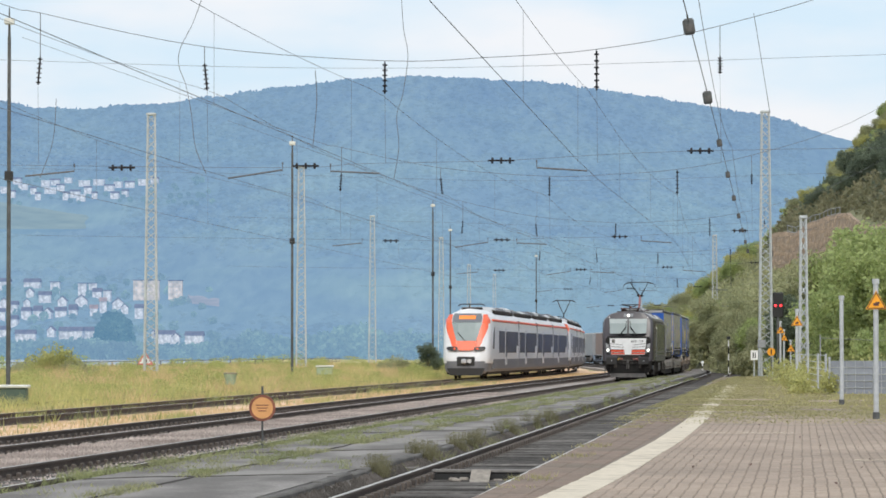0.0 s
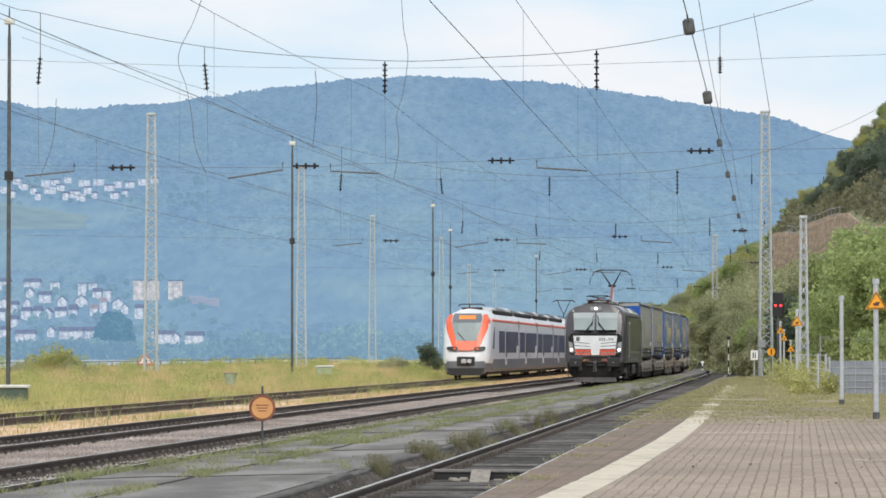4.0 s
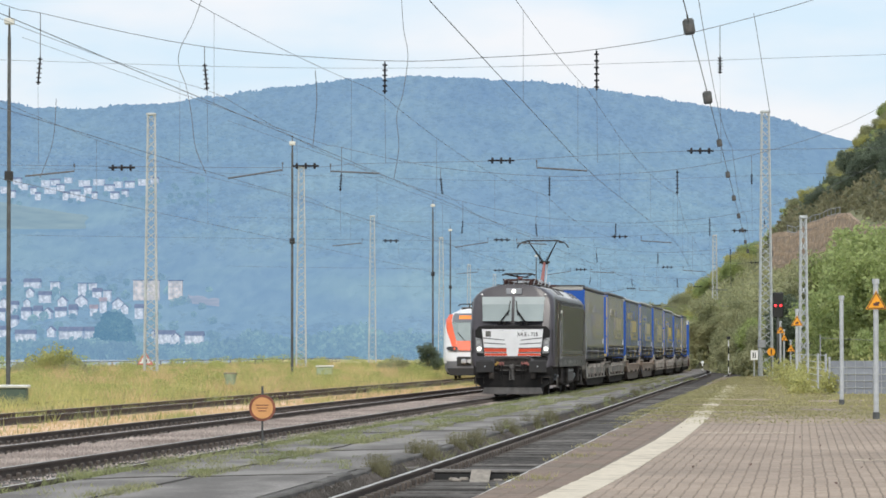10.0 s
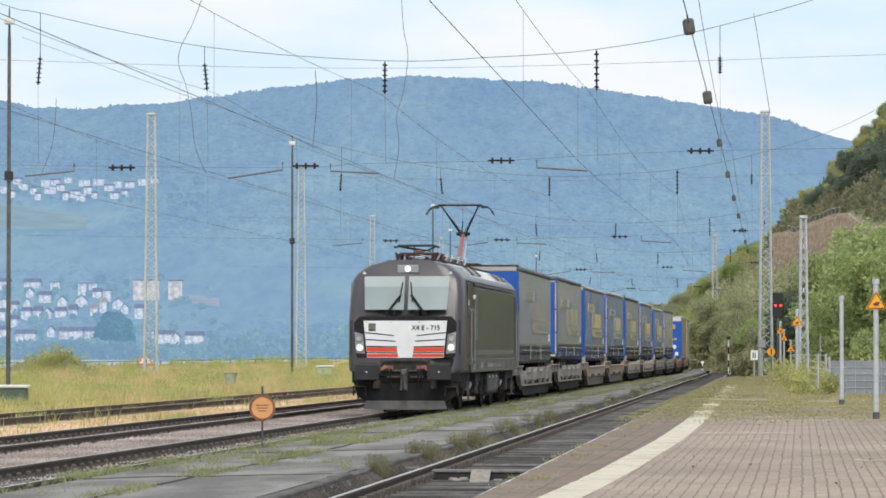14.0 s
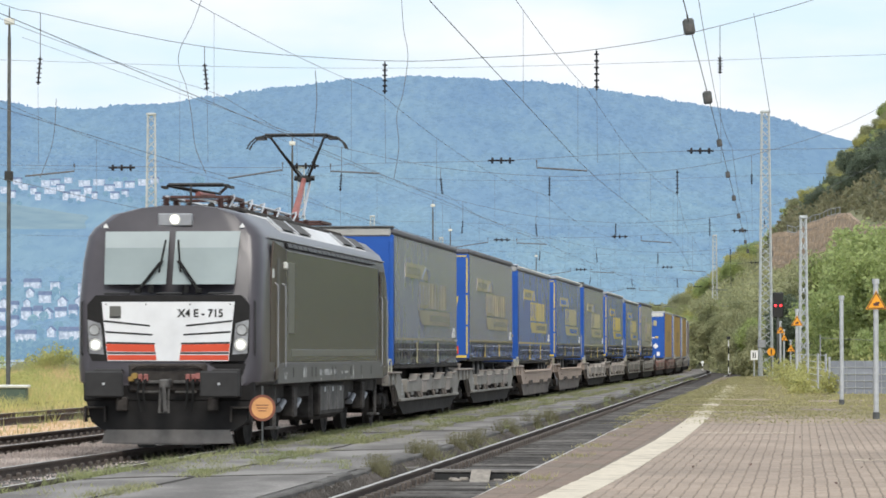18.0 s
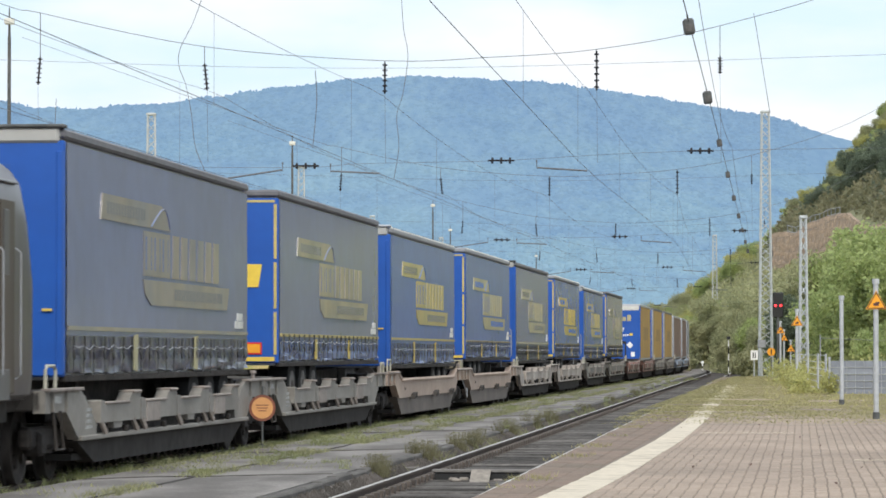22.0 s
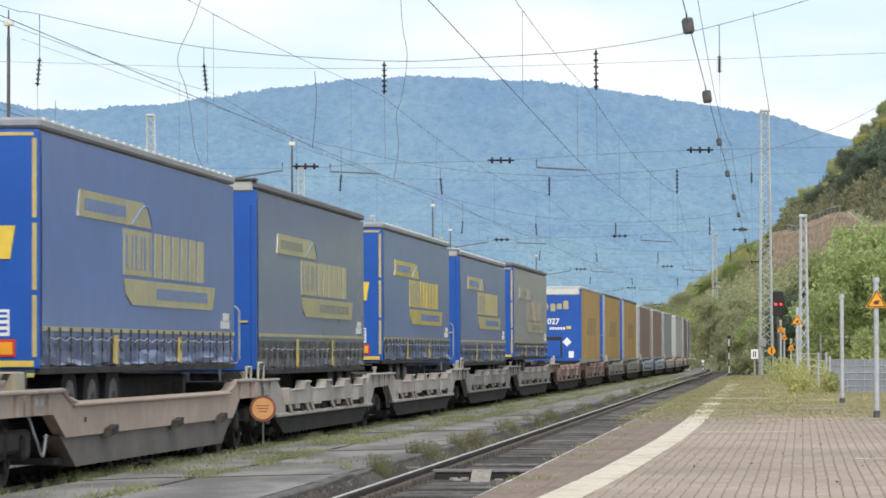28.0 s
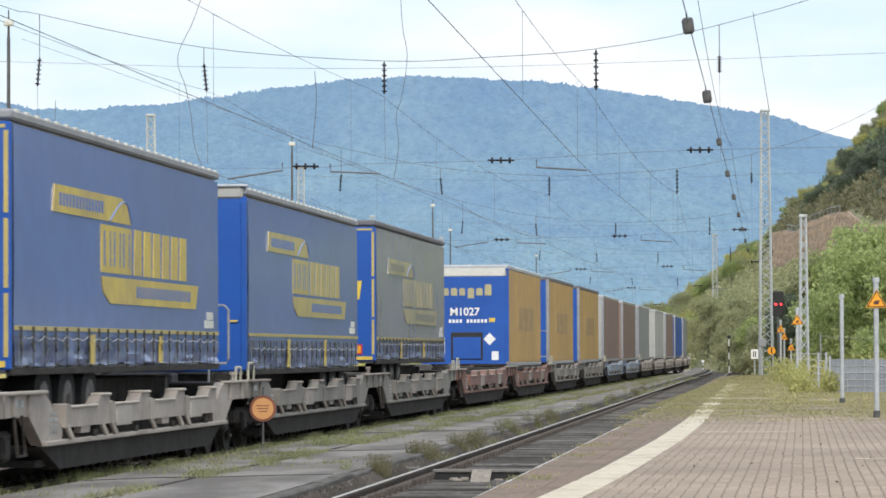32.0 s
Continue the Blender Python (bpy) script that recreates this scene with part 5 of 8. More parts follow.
def swap(side, front, label, detailed=False, face=None, lift=0.0):
    t = thing("swap_body", label, "container", group="swap bodies on the train")
    part("body", G().box(-1.25, 1.25, 0.06, 13.56, 1.16, 3.92 + lift, 0.02), side, t)
    part("roof", G().box(-1.275, 1.275, 0, 13.6, 3.86 + lift, 4.0 + lift, 0.03), M["alu"] if side is not M["tarpocre"] or detailed else M["roofgrey"], t)
    for s in (-1, 1):
        xs = [[(s * (1.262 + (0.008 if i % 2 else 0)), 0.2 + 13.2 * i / 40, z) for z in (1.25, 2.5, 3.85 + lift)] for i in range(41)]
        part("curtain", G().loft(xs, caps=False, closed=False), side, t, smooth=True)
        part("side_rave", G().box(*sorted((s * 1.2, s * 1.275)), 0.0, 13.6, 1.12, 1.22, 0.01), M["trimgrey"], t)
        part("corner_post", G().box(*sorted((s * 1.17, s * 1.285)), -0.01, 0.14, 1.16, 3.9 + lift, 0.015), front if detailed else M["trimgrey"] if side is not M["swapgrey"] else M["swapgrey"], t)
    if side is M["tarpocre"]:
        part("print", G().prism([(3.8, 2.2), (9.6, 2.2), (9.9, 2.9), (4.0, 2.9)], 1.268, 1.276, "x"), M["faintprint"], t, "faded print on the curtain")
    f = part("front_wall", G().box(-1.25, 1.25, 0.0, 0.07, 1.18, (3.66 if detailed else 3.86) + lift, 0.01), front, t)
    part("lashing_rail", G().box(1.2, 1.29, 0.3, 13.3, 1.0, 1.1), M["under"], t)
    if detailed:
        part("header", G().box(-1.255, 1.255, -0.01, 0.08, 3.66 + lift, 3.9 + lift, 0.02), M["palelabel"], t)
        # a word of rounded shapes, one with a tall stem and one with a tail
        for j, (wd, lo_, hi_) in enumerate(((0.13, 0, 0.22), (0.19, 0, 0.22), (0.19, 0, 0.22), (0.17, 0, 0.22), (0.19, -0.08, 0.22), (0.19, 0, 0.22), (0.20, 0, 0.33))):
            x = -0.92 + 0.25 * j
            part("print_bar", G().prism([(x, 3.20 + lo_), (x + wd, 3.20 + lo_), (x + wd, 3.16 + hi_), (x + wd - 0.04, 3.20 + hi_), (x + 0.04, 3.20 + hi_), (x, 3.16 + hi_)], -0.012, 0.0), M["midprint"], f)
        lettering("fleet_code", "M1027", 0.22, M["white"], f, Matrix.Translation((-0.45, -0.012, 2.62)) @ FRONT, 0.008)
        for j in range(11):
            if j != 4:
                part("print_bar", G().box(-0.48 + 0.105 * j, -0.41 + 0.105 * j, -0.012, 0.0, 2.40, 2.50), M["white"], f)
        part("hatch_frame", G().box(-0.42, 0.52, -0.02, 0.0, 1.32, 2.12, 0.01), M["black"], f)
        part("hatch", G().box(-0.36, 0.46, -0.026, 0.0, 1.34, 1.98, 0.01), M["blue"], f)
        part("placard", G().prism([(0.72, 2.1), (0.9, 1.92), (0.72, 1.74), (0.54, 1.92)][::-1], -0.014, 0.0), M["white"], f)
        part("label_plate", G().box(0.78, 0.98, -0.012, 0, 1.3, 1.56), M["white"], f)
        part("label_plate", G().box(0.7, 0.88, -0.012, 0, 2.42, 2.54), M["yellow"], f)
        part("label_plate", G().box(-0.85, -0.6, -0.012, 0, 1.5, 1.95), M["white"], f)
    elif face:
        part("print", G().box(0.2, 0.8, -0.012, 0.0, 2.3, 2.8), face, f)
    return t


TRAIN = [(loco(), 0.0, 17.9)]
TR_O = [20.34, 37.88, 54.33, 71.45, 88.0, 105.4, 122.4, 139.6]
CUR = [("tarpgrey", "ghostprint", "grimy grey curtain-sided semi-trailer with a faint print"), ("tarpgrey", "yellowdirty", "dusty grey curtain-sided semi-trailer, blue rear doors edged yellow"),
       ("tarpteal", "midprint2", "faded blue curtain-sided semi-trailer with yellow print"), ("tarpblue", "midprint", "dusty blue curtain-sided semi-trailer with blue rear doors"),
       ("tarpdull", "midprint", "dull blue-grey curtain-sided semi-trailer with dirty yellow print"), ("tarpblue", "yellow", "blue curtain-sided semi-trailer with clear yellow print and blue doors"),
       ("tarpblue", "midprint2", "blue curtain-sided semi-trailer with yellow print, front wall plain"), ("tarpgrey", "yellowdirty", "grey curtain-sided semi-trailer with blue doors edged yellow")]
for k, (o, (c, p, l)) in enumerate(zip(TR_O, CUR)):
    TRAIN.append((trailer(M[c], M[p], k % 2 == 1, l, {0: 0.05, 2: 0.05, 4: 0.15}.get(k, 0.0)), o, 13.62))
for k, (c, pl, l) in enumerate((("wagon", False, "beige-grey pocket wagon with notched side castings"), ("wagonbrown", True, "tan pocket wagon with smooth side girders"),
                                ("wagongrey", False, "pale beige pocket wagon with notched side castings"), ("wagondull", False, "dull grey pocket wagon with notched side castings"),
                                ("wagonred", False, "red-brown pocket wagon, its first pocket empty"), ("wagondull", False, "dull grey pocket wagon under swap bodies"),
                                ("wagonblue", False, "pale blue pocket wagon under swap bodies"), ("wagongrey", False, "pale grey pocket wagon under swap bodies"), ("wagongrey", False, "pale grey pocket wagon under swap bodies"), ("wagongrey", False, "pale grey pocket wagon under swap bodies"))):
    TRAIN.append((wagon(M[c], pl, l, k in (1, 2, 4)), 18.95 + 34.4 * k, 34.3))
SWAPS = (("tarpocre", "blue", "ochre swap body with a blue lettered front", 0.0), ("tarpocre", "blue", "ochre swap body with a blue front", 0.0), ("tarpocre", "blue", "ochre swap body with a blue front", 0.0),
         ("tarpbrown", "swapgrey", "brown curtain-sided swap body with a pale front", 0.0), ("tarpbrown", "tarpbrown", "brown curtain-sided swap body", 0.0), ("trimgrey", "trimgrey", "grey curtain-sided swap body", 0.0),
         ("swapgrey", "swapgrey", "pale grey swap body with a plain front", 4.0), ("tarpbrown", "swapgrey", "brown swap body with a pale front", 4.0), ("blue", "blue", "deep blue swap body", 4.0), ("trimgrey", "blue", "grey swap body with a blue front", 4.0))
for k, (a, b, l, gap) in enumerate(SWAPS):
    TRAIN.append((swap(M[a], M[b], l, k == 0, M["white"] if k == 8 else None, 0.10 if k < 3 else 0.0), 173.0 + 17.2 * k + gap, 13.6))
LOCO_S = [(t, 208.78 - 8.23 * t - 0.0105 * t * t) for t in range(33)]

# ---- scattered leaves and blades ----
rng = np.random.default_rng(7)


def tri_mesh(name, verts, material):
    n = len(verts)
    me = bpy.data.meshes.new(name)
    me.vertices.add(n)
    me.vertices.foreach_set("co", np.asarray(verts, dtype=np.float32).ravel())
    me.loops.add(n)
    me.loops.foreach_set("vertex_index", np.arange(n, dtype=np.int32))
    me.polygons.add(n // 3)
    me.polygons.foreach_set("loop_start", np.arange(0, n, 3, dtype=np.int32))
    me.materials.append(material)
    me.update(calc_edges=True)
    return me


def blades(base, height, width, lean=0.45):
    """Upright grass blades, one triangle each, on an array of base points."""
    n = len(base)
    a = rng.uniform(0, math.tau, n)
    h = height * rng.uniform(0.45, 1.15, n)
    w = width * rng.uniform(0.6, 1.3, n)
    side = np.stack([np.cos(a), np.sin(a), np.zeros(n)], 1) * w[:, None] / 2
    b = rng.uniform(0, math.tau, n)
    tip = np.stack([np.cos(b) * h * lean, np.sin(b) * h * lean, h], 1) * rng.uniform(0.6, 1.0, (n, 1))
    return np.stack([base - side, base + side, base + tip], 1).reshape(-1, 3)


def leaves(centre, size):
    """Small leaf-shaped pairs of triangles turned every way."""
    n = len(centre)
    d = rng.normal(size=(n, 3))
    d /= np.linalg.norm(d, axis=1)[:, None]
    e = np.cross(d, rng.normal(size=(n, 3)))
    e /= np.linalg.norm(e, axis=1)[:, None]
    s = size * rng.uniform(0.6, 1.4, (n, 1))
    p, q, r, t = centre - d * s, centre + e * s * 0.55, centre + d * s, centre - e * s * 0.55
    return np.stack([p, q, r, p, r, t], 1).reshape(-1, 3)


def on_strip(n, s0, s1, d0, d1, z):
    """n random points on a strip along the tracks."""
    s, d = rng.uniform(s0, s1, n), rng.uniform(0, 1, n)
    if callable(d0):
        d0, d1 = np.array([d0(a) for a in s]), np.array([d1(a) for a in s])
    d = d0 + (d1 - d0) * d
    a = np.maximum(0, s - S_BEND) / R_BEND
    sb = np.minimum(s, S_BEND)
    o, u, nn = np.array(ORIGIN), np.array(U), np.array(N)
    p = o + sb[:, None] * u + (d - R_BEND)[:, None] * 0 + d[:, None] * 0
    arc = (R_BEND + d)[:, None] * (nn * np.cos(a)[:, None] + u * np.sin(a)[:, None]) - R_BEND * nn
    p = p + arc
    p[:, 2] = z(s, d) if callable(z) else z
    return p, s, d


def clumpy(p, scale, cut, seed=0.0):
    """Keeps the points where a smooth noise is high, so that growth stands in patches."""
    v = np.array([noise.noise((x * scale, y * scale, seed)) for x, y, _ in p])
    return p[v + rng.uniform(-0.12, 0.12, len(p)) > cut]


# ---- distance: river, far bank, mountain, village ----
RIDGE = ((-160, 190), (0, 178), (60, 190), (160, 193), (300, 181), (420, 165), (560, 147), (740, 135), (960, 146), (1100, 163), (1240, 186), (1360, 207), (1500, 247), (1700, 300))
RIDGE = tuple(((a - 784) / 6455, (623.5 - b) / 6455) for a, b in RIDGE)  # bearing and rise, as slopes


def rise(q):
    for (a, p), (b, r) in zip(RIDGE, RIDGE[1:]):
        if q <= b:
            return p + (r - p) * (q - a) / (b - a)
    return RIDGE[-1][1]


def mountain(q, f):
    """A place on the mountain: bearing q, f from its foot (0) to its ridge (1)."""
    y = 2300 + 1500 * f
    h = -4 + (rise(q) * y + 5.5) * f ** 0.9
    return Vector((q * y, y, h))


rows = []
NQ, NF = 420, 90
for j in range(NF):
    f = j / (NF - 1)
    row = []
    for i in range(NQ):
        p = mountain(-0.15 + 0.29 * i / (NQ - 1), f)
        k = min(1, f * 6)
        p.z += (16 * noise.noise((p.x * 0.004, p.y * 0.003, 0)) * f * (1 - f) * 3 + 5.0 * noise.noise((p.x * 0.045, p.y * 0.012, 5)) + 3.0 * noise.noise((p.x * 0.13, p.y * 0.03, 9))) * k * (1 - 0.55 * f)
        row.append(p)
    rows.append(row)


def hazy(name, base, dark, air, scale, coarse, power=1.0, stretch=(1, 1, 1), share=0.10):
    """Far things: lit paint plus the air's scattered light, put on as surface glow."""
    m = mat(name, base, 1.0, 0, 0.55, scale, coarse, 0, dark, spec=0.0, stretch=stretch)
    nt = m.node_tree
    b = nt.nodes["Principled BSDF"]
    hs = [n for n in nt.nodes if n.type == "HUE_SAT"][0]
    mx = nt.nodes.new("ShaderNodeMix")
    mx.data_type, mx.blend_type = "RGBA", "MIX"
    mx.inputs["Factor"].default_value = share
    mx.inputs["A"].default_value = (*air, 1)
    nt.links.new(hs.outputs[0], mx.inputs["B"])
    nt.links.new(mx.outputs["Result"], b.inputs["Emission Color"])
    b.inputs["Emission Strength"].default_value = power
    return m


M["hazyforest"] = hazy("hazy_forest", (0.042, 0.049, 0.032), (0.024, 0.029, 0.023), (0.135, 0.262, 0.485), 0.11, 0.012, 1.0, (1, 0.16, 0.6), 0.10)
# haze glow painted lighter low in the valley, clearer towards the ridge
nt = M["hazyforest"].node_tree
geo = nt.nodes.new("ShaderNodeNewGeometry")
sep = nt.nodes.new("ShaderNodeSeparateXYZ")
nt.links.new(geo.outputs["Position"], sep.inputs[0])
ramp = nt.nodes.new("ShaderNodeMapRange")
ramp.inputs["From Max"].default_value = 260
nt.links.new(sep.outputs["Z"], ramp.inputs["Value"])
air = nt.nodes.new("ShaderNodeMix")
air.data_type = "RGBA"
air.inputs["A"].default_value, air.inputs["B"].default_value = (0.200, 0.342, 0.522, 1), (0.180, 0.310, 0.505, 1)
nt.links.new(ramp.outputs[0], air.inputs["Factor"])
# broad stands of lighter, greener wood on the lower slopes, mixed into that glow
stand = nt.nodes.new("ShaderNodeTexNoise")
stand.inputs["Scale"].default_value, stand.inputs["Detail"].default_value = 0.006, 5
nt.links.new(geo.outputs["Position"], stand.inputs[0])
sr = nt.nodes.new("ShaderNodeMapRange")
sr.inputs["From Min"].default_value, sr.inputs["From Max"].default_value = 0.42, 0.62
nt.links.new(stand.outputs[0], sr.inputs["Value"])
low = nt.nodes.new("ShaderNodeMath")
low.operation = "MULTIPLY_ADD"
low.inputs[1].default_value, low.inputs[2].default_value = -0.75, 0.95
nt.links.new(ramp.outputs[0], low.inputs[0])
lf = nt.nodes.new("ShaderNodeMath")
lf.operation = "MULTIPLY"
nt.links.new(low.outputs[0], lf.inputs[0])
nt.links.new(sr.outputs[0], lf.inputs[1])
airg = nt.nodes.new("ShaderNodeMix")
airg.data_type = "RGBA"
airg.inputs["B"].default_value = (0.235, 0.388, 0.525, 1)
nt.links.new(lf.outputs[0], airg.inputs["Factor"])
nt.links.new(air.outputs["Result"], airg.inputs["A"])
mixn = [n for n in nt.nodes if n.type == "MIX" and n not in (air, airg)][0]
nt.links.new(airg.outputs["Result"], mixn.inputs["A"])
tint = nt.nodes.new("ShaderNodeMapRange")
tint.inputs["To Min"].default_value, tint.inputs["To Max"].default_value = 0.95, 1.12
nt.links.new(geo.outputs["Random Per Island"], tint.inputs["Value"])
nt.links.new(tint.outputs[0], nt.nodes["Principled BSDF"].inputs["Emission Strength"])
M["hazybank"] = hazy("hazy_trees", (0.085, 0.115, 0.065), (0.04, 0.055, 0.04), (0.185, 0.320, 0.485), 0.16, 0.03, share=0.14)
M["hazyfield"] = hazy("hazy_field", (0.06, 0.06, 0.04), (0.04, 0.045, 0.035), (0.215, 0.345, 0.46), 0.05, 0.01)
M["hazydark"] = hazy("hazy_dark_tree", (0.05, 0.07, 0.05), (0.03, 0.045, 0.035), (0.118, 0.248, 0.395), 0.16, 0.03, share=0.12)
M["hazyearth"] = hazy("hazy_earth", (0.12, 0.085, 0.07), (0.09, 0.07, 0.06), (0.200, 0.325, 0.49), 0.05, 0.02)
# village walls, roofs and windows carry the same painted haze glow
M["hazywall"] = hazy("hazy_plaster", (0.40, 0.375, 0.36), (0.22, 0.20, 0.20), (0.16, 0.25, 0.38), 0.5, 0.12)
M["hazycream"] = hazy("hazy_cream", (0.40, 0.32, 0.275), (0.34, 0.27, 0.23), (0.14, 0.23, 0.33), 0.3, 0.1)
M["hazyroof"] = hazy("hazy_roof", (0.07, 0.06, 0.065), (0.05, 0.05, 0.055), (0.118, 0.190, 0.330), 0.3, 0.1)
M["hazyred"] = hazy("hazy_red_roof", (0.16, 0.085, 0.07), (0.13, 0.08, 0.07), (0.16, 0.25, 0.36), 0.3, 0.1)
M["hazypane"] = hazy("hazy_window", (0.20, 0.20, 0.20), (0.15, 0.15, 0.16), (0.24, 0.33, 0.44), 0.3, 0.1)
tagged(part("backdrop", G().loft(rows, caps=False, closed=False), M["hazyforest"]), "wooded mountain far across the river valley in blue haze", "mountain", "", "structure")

g = G().quad((-400, 430, -0.40), (400, 430, -0.40), (400, 960, -0.40), (-400, 960, -0.40))
water = mat("river_water", (0.20, 0.27, 0.32), 0.25, 0, 0.1, 0.3, 0.05, 0.15)
tagged(part("river", g, water), "pale river behind the bank", "river", "", "structure")

# trees along the far bank: one lumpy belt
pts = []
for i in range(420):
    q = -0.14 + 0.27 * rng.random()
    y = 940 + 120 * rng.random()
    r = 2.4 + 3.2 * rng.random() ** 2
    h = max(0.8, (3.2 + 4.0 * noise.noise((q * 60, 3.3, 0)) + 2 * rng.random()) * (0.45 if q < -0.055 else 1.0))
    c = np.array([q * y, y, h - r * 0.4])
    v = rng.normal(size=(300, 3))
    v /= np.linalg.norm(v, axis=1)[:, None]
    pts.append(c + v * np.array([r, r, r * 0.9]) * rng.uniform(0.75, 1.05, (300, 1)))
    low = np.stack([q * y + rng.uniform(-4, 4, 30), y + rng.uniform(-2, 2, 30), rng.uniform(-0.4, 2.5, 30)], 1)
    pts.append(low)
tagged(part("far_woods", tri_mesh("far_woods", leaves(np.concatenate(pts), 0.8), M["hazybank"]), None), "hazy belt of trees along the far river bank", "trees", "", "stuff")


random.seed(23)
lump = []
for k in range(34000):
    q, f = random.uniform(-0.128, 0.10), random.random() ** 0.8
    p = mountain(q, f)
    if 0.0325 < (p.z - 1.54) / p.y < 0.042 and q < -0.088:
        continue
    r, h = random.uniform(2.0, 4.4), random.uniform(0.8, 2.0)
    if k % 45 == 0:
        f = random.uniform(0.985, 1.0)  # single crowns that stand out along the ridge
        p, r, h = mountain(q, f), random.uniform(1.0, 2.4), random.uniform(1.0, 3.2)
    a0 = random.uniform(0, math.tau)
    z = p.z + 5.0 * noise.noise((p.x * 0.045, p.y * 0.012, 5)) * (1 - 0.55 * f)
    ring = [(p.x + r * math.cos(a0 + a), p.y + r * math.sin(a0 + a), z - 1 + random.uniform(-1.0, 1.0)) for a in (0, 1.257, 2.513, 3.77, 5.027)]
    mid = [(p.x + 0.62 * r * math.cos(a0 + a + 0.5), p.y + 0.62 * r * math.sin(a0 + a + 0.5), z + h * 0.62) for a in (0, 1.257, 2.513, 3.77, 5.027)]
    top = (p.x, p.y, z + h)
    for i in range(5):
        j = (i + 1) % 5
        lump += [ring[i], ring[j], mid[i], ring[j], mid[j], mid[i], mid[i], mid[j], top]
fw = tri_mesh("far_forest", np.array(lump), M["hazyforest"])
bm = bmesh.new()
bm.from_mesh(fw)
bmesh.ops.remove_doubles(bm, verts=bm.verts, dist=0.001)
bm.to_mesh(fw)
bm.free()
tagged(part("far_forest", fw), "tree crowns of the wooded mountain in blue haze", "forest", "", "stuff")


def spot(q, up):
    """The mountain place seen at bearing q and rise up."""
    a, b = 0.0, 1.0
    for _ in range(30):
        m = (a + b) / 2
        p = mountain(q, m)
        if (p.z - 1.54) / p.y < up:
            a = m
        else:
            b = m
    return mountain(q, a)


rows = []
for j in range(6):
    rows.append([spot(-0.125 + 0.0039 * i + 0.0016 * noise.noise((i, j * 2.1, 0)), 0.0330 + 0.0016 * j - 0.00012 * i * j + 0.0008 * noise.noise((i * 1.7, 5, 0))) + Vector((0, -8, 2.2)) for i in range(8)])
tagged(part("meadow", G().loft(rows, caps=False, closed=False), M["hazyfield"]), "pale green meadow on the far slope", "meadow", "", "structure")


def house(p, w, d, h, roof_h, wall, roof, name="house", label="small white far house with a dark gabled roof", turn=0.0, floors=2, cols=3, gable=False):
    ho = thing(name, label, "house", Matrix.Translation(p) @ pose(0, 0, 0, 0, 0, turn), "houses of the village")
    e = 0.5
    if gable:
        part("wall", G().prism([(-w / 2, -3), (w / 2, -3), (w / 2, h), (0, h + roof_h), (-w / 2, h)], -d / 2, d / 2), wall, ho)
        part("roof", G().prism([(-w / 2 - e, h - 0.5), (0, h + roof_h - 0.05), (w / 2 + e, h - 0.5), (w / 2 + e, h + 0.1), (0, h + roof_h + 0.6), (-w / 2 - e, h + 0.1)], -d / 2 - 0.3, d / 2 + e), roof, ho)
    else:
        part("wall", G().box(-w / 2, w / 2, -d / 2, d / 2, -3, h), wall, ho)
        if roof_h > 0.8:
            part("roof", G().prism([(-d / 2 - e, h - 0.2), (d / 2 + e, h - 0.2), (0, h + roof_h)], -w / 2 - e, w / 2 + e, "x"), roof, ho)
        else:
            part("roof", G().box(-w / 2 - e, w / 2 + e, -d / 2 - e, d / 2 + e, h, h + roof_h, 0.1), roof, ho)
    for k in range(floors):
        for c in range(cols):
            x = -w / 2 + w * (c + 0.5) / cols
            z = h * (k + 0.35) / floors
            part("window", G().box(x - 0.4, x + 0.4, -d / 2 - 0.06, -d / 2 + 0.02, z, z + 1.0), M["hazypane"], ho)
    return ho


